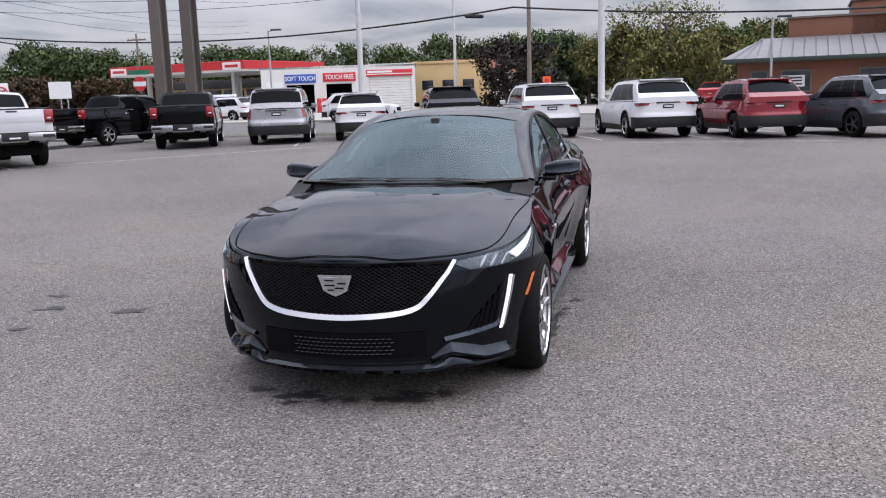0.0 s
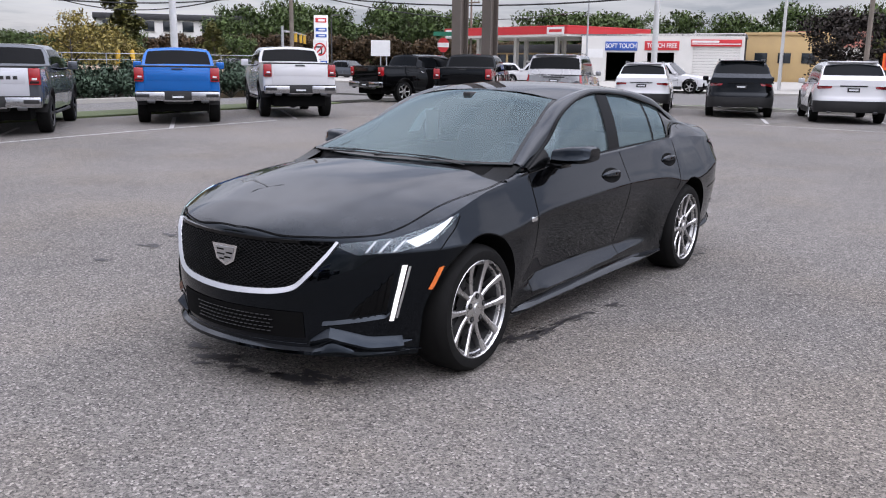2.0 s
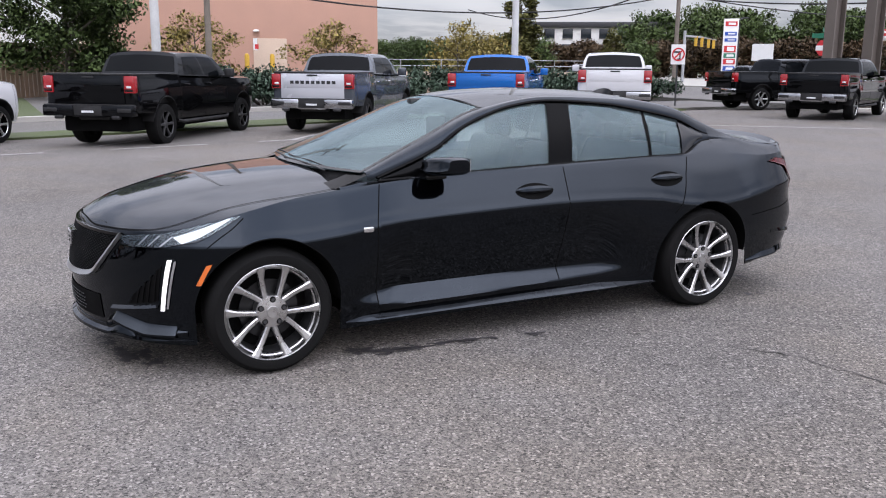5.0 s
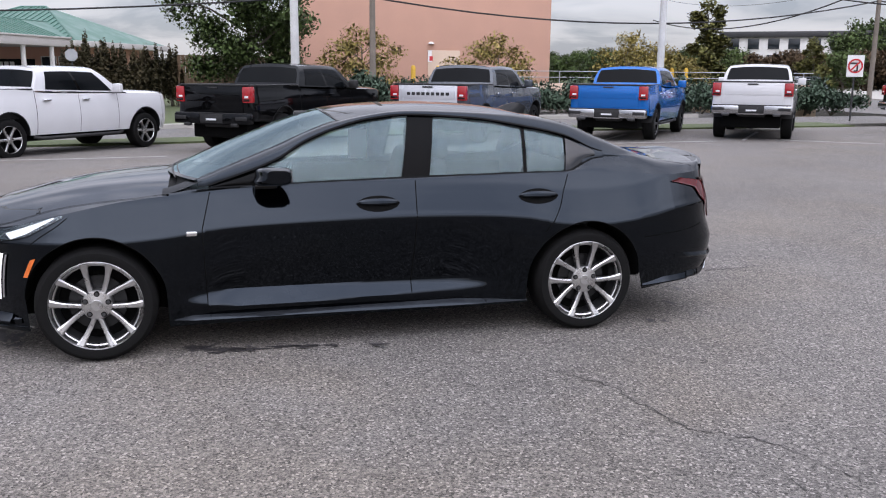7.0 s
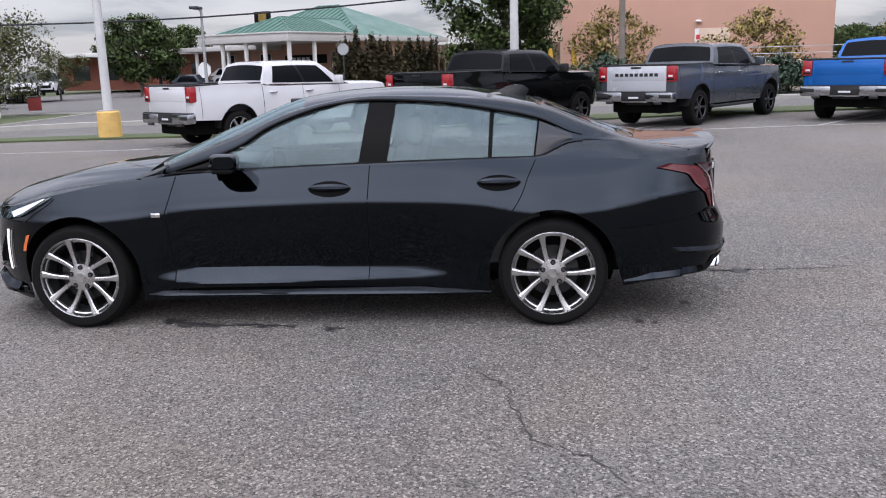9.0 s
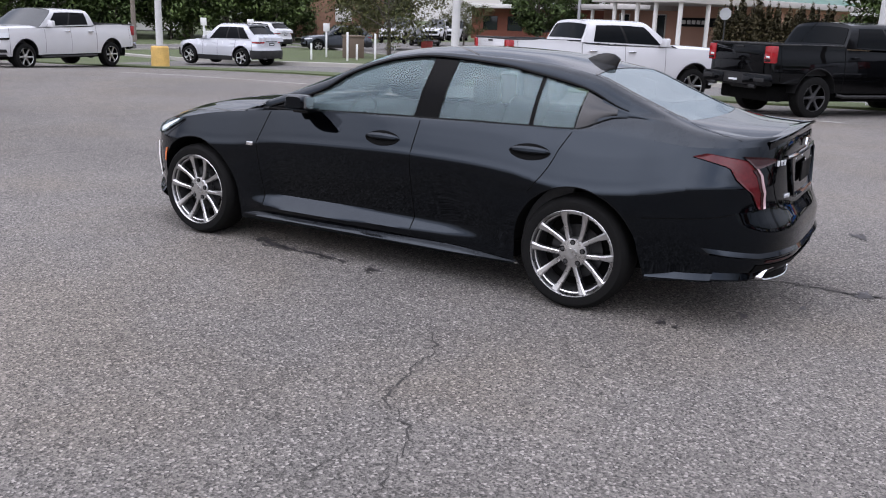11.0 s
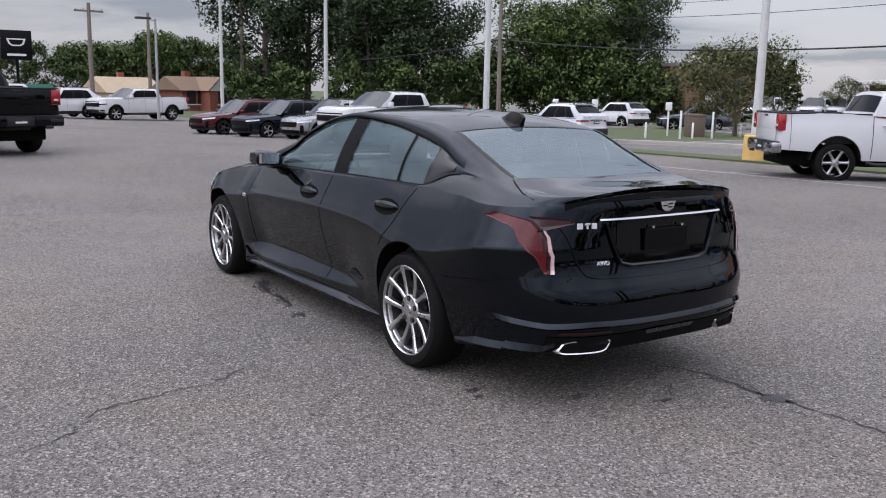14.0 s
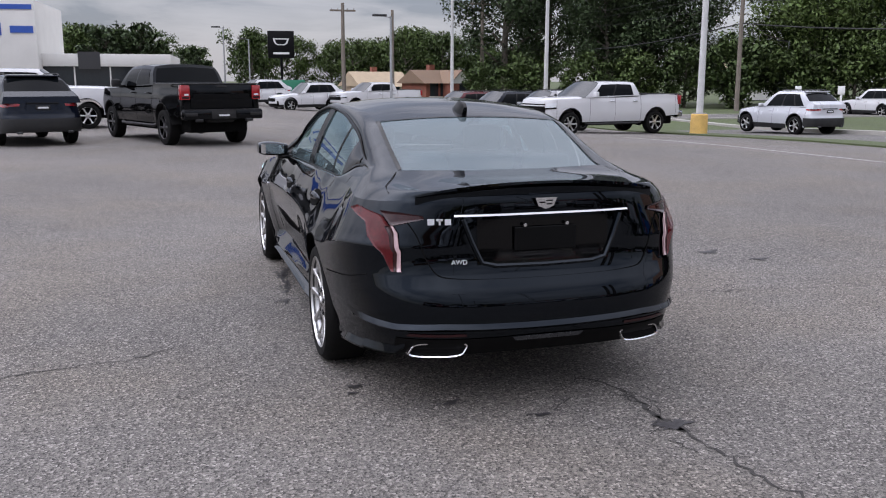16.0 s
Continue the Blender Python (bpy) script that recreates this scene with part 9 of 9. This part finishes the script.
def leaves(rng, blobs, count, size, flat=0.0):
    """Many small pointed leaves spread through blobs of (centre, radii), the inner ones broader, as vertices, faces and normals that round each clump."""
    c = np.array([b[0] for b in blobs], float)
    r = np.array([b[1] for b in blobs], float)
    w = (r.prod(1)) ** 0.67
    pick = rng.choice(len(blobs), count, p=w / w.sum())
    d = rng.normal(size=(count, 3))
    d /= np.linalg.norm(d, axis=1, keepdims=True)
    rad = rng.random(count) ** 0.38
    rad[::4] *= 0.72
    p = c[pick] + d * r[pick] * rad[:, None]
    u = rng.normal(size=(count, 3))
    u[:, 2] *= 1 - flat
    u /= np.linalg.norm(u, axis=1, keepdims=True)
    v = np.cross(u, rng.normal(size=(count, 3)))
    v /= np.linalg.norm(v, axis=1, keepdims=True)
    s = size * (0.55 + 0.9 * rng.random((count, 1)))
    s[::4] *= 1.55
    quad = np.stack([p - u * s, p + v * s * 0.55 - u * s * 0.1, p + u * s, p - v * s * 0.5 + u * s * 0.15], 1)
    faces = np.arange(count * 4).reshape(-1, 4)
    out = 0.75 * d + 0.5 * rng.normal(size=(count, 3)) + (0, 0, 0.45)
    out /= np.linalg.norm(out, axis=1, keepdims=True)
    return quad.reshape(-1, 3), faces, np.repeat(out, 4, axis=0)


def quick_mesh(name, verts, faces, normals, material):
    me = bpy.data.meshes.new(name)
    n, k = len(verts), len(faces)
    me.vertices.add(n)
    me.vertices.foreach_set("co", np.asarray(verts, np.float32).ravel())
    me.loops.add(k * 4)
    me.polygons.add(k)
    me.loops.foreach_set("vertex_index", np.asarray(faces, np.int32).ravel())
    me.polygons.foreach_set("loop_start", np.arange(k, dtype=np.int32) * 4)
    me.update(calc_edges=True)
    me.materials.append(material)
    me.polygons.foreach_set("use_smooth", np.ones(k, bool))
    me.normals_split_custom_set_from_vertices(normals.tolist())
    return me


def tree(name, label, seed, height, spread, leaf, count, size, trunk=0.25, bare=0.28, shape="round", limbs=9, m=None, group="trees"):
    """A tree: tapered trunk, limbs and a crown of leaves in uneven clumps."""
    rng = np.random.default_rng(seed)
    ob = thing(name, label, "tree", group, m=m)
    sway = rng.normal(size=2) * 0.04 * height
    path = [(sway[0] * t * t, sway[1] * t * t, height * 0.86 * t - 0.3) for t in np.linspace(0, 1, 7)]
    rad = [trunk * (1 - 0.86 * t) for t in np.linspace(0, 1, 7)]
    wood, blobs = [tube(path, rad, 8)], []
    for k in range(limbs):
        t = bare + (0.95 - bare) * (k + rng.random()) / limbs
        a = 2.4 * k + rng.random()
        if shape == "round":
            reach = spread * (0.55 + 0.5 * math.sin(math.pi * min(1, (t - bare) / (1 - bare) * 0.9 + 0.12))) * rng.uniform(0.6, 1.05)
        elif shape == "column":
            reach = spread * (1.05 - 0.5 * abs(2 * (t - bare) / (1 - bare) - 0.8)) * rng.uniform(0.6, 0.9)
        else:
            reach = spread * (1.05 - (t - bare) / (1 - bare)) * rng.uniform(0.8, 1.0) + 0.1
        b = np.array((sway[0] * t * t, sway[1] * t * t, height * 0.86 * t - 0.3))
        e = b + (reach * math.cos(a), reach * math.sin(a), (0.35 if shape != "cone" else -0.05) * reach + 0.05 * height)
        wood.append(tube([b, (b * 0.45 + e * 0.55) + (0, 0, 0.06 * reach), e], [trunk * 0.45 * (1 - 0.6 * t), trunk * 0.25 * (1 - 0.6 * t), trunk * 0.08], 5))
        for f in (0.55, 0.8, 1.0):
            c = b + (e - b) * f + rng.normal(size=3) * 0.10 * spread
            q = spread * (0.24 + 0.16 * rng.random()) * (1.0 if shape != "cone" else 0.7)
            blobs.append((c, (q, q, q * (0.72 if shape != "column" else 1.2))))
    top = np.array((sway[0], sway[1], height * 0.9))
    blobs.append((top, (spread * 0.36, spread * 0.36, height * 0.10)))
    part("trunk", join(*wood), BARK, ob)
    crown = new("crown", quick_mesh("crown", *leaves(rng, blobs, count, size), leaf))
    crown.parent = ob
    return ob


def again(ob, x, y, z=0.0, s=1.0, turn=0.0, sz=None):
    """A copy of a tree, turned and scaled."""
    return copy_thing(ob, Matrix.Translation((x, y, z)) @ Matrix.Rotation(turn, 4, "Z") @ Matrix.Diagonal((s, s, sz or s, 1)))


def at(x, y, z=-0.3):
    return Matrix.Translation((x, y, z))


# tall broadleaf trees beyond the lawn
broad_a = tree("broadleaf_tree", "tall dark green broadleaf tree with a dense crown", 11, 16.5, 6.6, LEAF_DARK, 32000, 0.125, 0.42, 0.12, limbs=24, m=at(-37.3, -63))
broad_b = tree("broadleaf_tree", "tall dark green broadleaf tree with an open crown", 12, 17.5, 5.4, LEAF_DARK, 15000, 0.13, 0.40, 0.20, limbs=16, m=at(-27.5, -69))
broad_c = tree("broadleaf_tree", "broad light green tree behind the lawn", 14, 11.0, 6.3, LEAF_LIGHT, 32000, 0.115, 0.40, 0.08, limbs=24, m=at(-48.5, -53.5) @ Matrix.Diagonal((0.95, 0.95, 0.90, 1)))
for x, y, s, sz, t, src in ((-33.0, -72, 0.95, 0.95, 0.6, broad_b), (-41.5, -67, 0.85, 0.92, 5.1, broad_a), (-54.5, -51.5, 0.62, 0.80, 1.7, broad_a), (-53.0, -58, 0.95, 0.88, 3.5, broad_c),
                            (-45.5, -61, 0.55, 0.55, 2.8, broad_c), (-34.0, -61.5, 0.62, 0.62, 4.4, broad_a)):
    again(src, x, y, -0.3, s, t, sz)
bush = tree("bush", "rounded dark green bush at the edge of the lawn", 21, 4.6, 2.7, LEAF_GREEN, 5200, 0.115, 0.14, 0.05, limbs=11, m=at(-37, -54.5), group="bushes")
for x, y, s, t in ((-40, -52, 1.15, 1), (-43.5, -50, 1.0, 2), (-46.5, -47, 1.2, 3), (-49.5, -44.5, 1.0, 4), (-51.5, -44.6, 0.8, 5), (-33.5, -55.5, 0.9, 0.4), (-30, -58, 0.85, 2.4), (-26, -60.5, 0.8, 1.4), (-23, -62, 0.7, 1.9)):
    again(bush, x, y, -0.3, s, t)
turn_a = tree("small_tree", "small tree with thin olive leaves", 23, 4.6, 2.5, LEAF_OLIVE, 8000, 0.060, 0.12, 0.25, limbs=12, m=at(-39.0, -28.8) @ Matrix.Diagonal((0.8, 0.8, 0.85, 1)))
again(turn_a, -61, -34, -0.3, 0.9, 2.2)
tree("small_tree", "spreading olive-green tree with an open crown on the lawn", 24, 4.4, 3.3, LEAF_OLIVE, 11000, 0.055, 0.13, 0.30, limbs=16, m=at(-33.0, -22.7))
mid_tree = tree("broadleaf_tree", "rounded green tree behind the bank drive", 25, 6.6, 3.2, LEAF_GREEN, 7500, 0.115, 0.2, 0.2, limbs=12, m=at(-66, -29.5))
again(mid_tree, -70, -29.5, -0.3, 0.9, 1.1), again(mid_tree, -82, -38, -0.3, 0.9, 0.3), again(mid_tree, -86, -33, -0.3, 1.0, 1.3)
pine = tree("conifer", "dark narrow conifer behind the lots", 27, 8.0, 2.0, LEAF_DARK, 5200, 0.15, 0.16, 0.10, "cone", 34, m=at(-86.2, -62.0) @ Matrix.Diagonal((0.9, 0.9, 0.85, 1)))
again(pine, -84.2, -57.8, -0.3, 0.85, 1.0, 0.8), again(pine, -81.9, -54.1, -0.3, 1.0, 2.6, 0.9)
for x, y, s in ((-76.8, -61.3, 1.15), (-84.1, -65.0, 1.0), (-80.2, -60.2, 1.05), (-92.6, -66.8, 1.2), (-85.5, -59.5, 0.95)):
    again(mid_tree, x, y, -0.3, s, 7 * s)

# trees round the low buildings to the west
tree("broadleaf_tree", "dense dark green tree beside the stucco wall", 31, 9.8, 3.15, LEAF_GREEN, 36000, 0.080, 0.24, 0.12, limbs=28, m=at(-38.2, 0.9))
gold = tree("small_tree", "small tree with sparse yellowing leaves", 33, 4.1, 2.0, LEAF_GOLD, 5200, 0.058, 0.10, 0.22, limbs=13, m=at(-35.1, 5.9))
again(gold, -35.4, 12.5, -0.3, 0.95, 2.0), again(gold, -36.6, 19.9, -0.3, 1.02, 4.0), again(gold, -38.5, 22.6, -0.3, 0.9, 5.2), again(gold, -39.5, 25.2, -0.3, 0.75, 0.8)
column = tree("columnar_tree", "tall columnar green tree turning brown", 35, 8.2, 1.35, LEAF_TURN, 7000, 0.095, 0.16, 0.10, "column", 14, m=at(-53.5, 34.5) @ Matrix.Diagonal((1.55, 1.55, 0.95, 1)))
again(column, -62, 50.5, -0.3, 0.7, 2)


def shrub_row(name, label, spots, seed, leaf, count, size, group):
    """Low spreading shrubs, each a thing of its own."""
    for k, (x, y, r, h) in enumerate(spots):
        rng = np.random.default_rng(seed + k)
        ob = thing(name, label, "shrub", group, m=at(x, y, ZG(x, y)))
        blobs = []
        for j in range(9):
            a, q = rng.random() * 6.28, rng.random() ** 0.6
            blobs.append(((r * q * math.cos(a), r * q * math.sin(a), h * (0.35 + 0.4 * rng.random() * (1 - 0.5 * q))), (r * 0.42, r * 0.42, h * 0.34)))
        o = new("foliage", quick_mesh("foliage", *leaves(rng, blobs, count, size), leaf))
        o.parent = ob
        part("stem", join(*[tube([(0, 0, -0.1), (b[0][0] * 0.5, b[0][1] * 0.5, b[0][2] * 0.5), b[0]], [0.04, 0.03, 0.01], 5) for b in blobs[:5]]), BARK, ob)


jr = random.Random(5)
shrub_row("juniper_shrub", "low spreading dark green juniper", [(-27.3 - 0.05 * y + jr.uniform(-0.6, 0.6), y, jr.uniform(1.1, 1.5), jr.uniform(1.2, 1.65)) for y in np.arange(2.0, 27.5, 1.55)], 50, NEEDLE, 3000, 0.060, "junipers on the bank")
shrub_row("juniper_shrub", "low spreading dark green juniper", [(-29.0 - 0.05 * y, y, 1.3, jr.uniform(1.5, 1.9)) for y in np.arange(2.5, 27, 2.4)], 80, NEEDLE, 3000, 0.060, "junipers on the bank")
shrub_row("hedge_bush", "tall brownish-green hedge bush", [(-41.0 + jr.uniform(-0.3, 0.3), y, 1.0, jr.uniform(2.6, 3.2)) for y in np.arange(-7.1, -2.6, 0.9)] + [(-40.7 + jr.uniform(-0.4, 0.4), y + jr.uniform(-0.15, 0.15), 0.26, jr.uniform(3.2, 3.8)) for y in np.arange(-7.9, -2.4, 0.40)], 100, LEAF_HEDGE, 4200, 0.055, "hedge by the bank")

# trees to the north and north-east
tree("broadleaf_tree", "dark purple-leaved tree with a low round crown", 41, 5.6, 2.9, LEAF_PURPLE, 9000, 0.095, 0.2, 0.12, limbs=12, m=at(-8.6, 54))
ne = tree("broadleaf_tree", "green tree turning yellow beside the street", 43, 7.2, 3.4, LEAF_TURN, 7000, 0.115, 0.2, 0.30, limbs=13, m=at(-1.5, 70))
open_t = tree("broadleaf_tree", "wide open-crowned tree above the car park", 45, 9.0, 4.2, LEAF_TURN, 5200, 0.10, 0.2, 0.30, limbs=14, m=at(2.2, 72))
for x, y, s, t in ((1.0, 66, 0.72, 1.0), (4.5, 67, 0.8, 2.2), (-4.5, 74, 0.85, 3.0), (7.0, 70, 0.82, 4.0), (-2, 80, 0.95, 5.0), (6, 78, 0.95, 0.5), (-8, 78, 0.8, 0.5), (12, 76, 1.0, 1.8)):
    again(ne, x, y, -0.3, s, t)
again(pine, -6.5, 72, -0.3, 0.95, 1.0), again(pine, -4.8, 76, -0.3, 0.9, 2.0)
far_tree = tree("broadleaf_tree", "round green tree on the wooded rise", 47, 10.5, 5.6, LEAF_GREEN, 4800, 0.22, 0.35, 0.10, limbs=14, m=at(-60, 132))
nr = random.Random(9)
for k in range(84):
    a = radians(nr.uniform(-6, 74))
    d = nr.uniform(128, 175)
    low = 1.0 if a < 0.85 else 0.60
    again(far_tree, -d * math.sin(a) + 2, d * math.cos(a) - 6, -0.5, nr.uniform(0.75, 1.15) * d / 150 * low ** 0.5, nr.uniform(0, 6.2), nr.uniform(0.78, 1.15) * d / 150 * low)
rust = tree("small_tree", "low tree with rust-brown leaves", 49, 4.6, 3.0, LEAF_RUST, 6500, 0.13, 0.15, 0.08, limbs=11, m=at(-68, 86))
for x, y, s in ((-74, 82, 1.0), (-80, 77, 1.1), (-62, 92, 0.95), (-86, 70, 1.0), (-56, 97, 0.9), (-92, 64, 1.0), (-65, 89, 1.1), (-59, 94.5, 1.05), (-71, 84, 1.15), (-77, 79.5, 1.2), (-83, 73.5, 1.1), (-50, 101, 1.0), (-44, 104, 1.05), (-89, 67, 1.1)):
    again(rust, x, y, -0.3, s, x)
for k in range(26):
    a = radians(nr.uniform(60, 84))
    d = nr.uniform(190, 260)
    again(far_tree, -d * math.sin(a), d * math.cos(a), -0.5, d / 190 * nr.uniform(0.7, 0.9), nr.uniform(0, 6.2), d / 190 * nr.uniform(0.40, 0.68))
for x, y, s in ((-72, 47, 0.46), (-78, 38, 0.42), (-64, 55, 0.42), (-86, 53, 0.55), (-92, 44, 0.5)):
    again(far_tree, x, y, -0.3, s, y)
# woods far to the south
for k in range(34):
    a = radians(nr.uniform(-12, 24))
    d = nr.uniform(112, 150)
    again(far_tree, -d * math.sin(a), -d * math.cos(a), -0.5, nr.uniform(0.6, 0.9), nr.uniform(0, 6.2), nr.uniform(0.62, 0.95))
south_tree = tree("broadleaf_tree", "thin-leaved grey-green tree behind the showroom", 53, 8.4, 3.2, LEAF_DARK, 2200, 0.22, 0.3, 0.2, limbs=14, m=at(8.3, -108))
again(south_tree, 4.3, -109, -0.3, 1.05, 2.0), again(south_tree, -1.6, -110, -0.3, 0.72, 3.0), again(south_tree, 6.4, -112, -0.3, 0.95, 4.0)
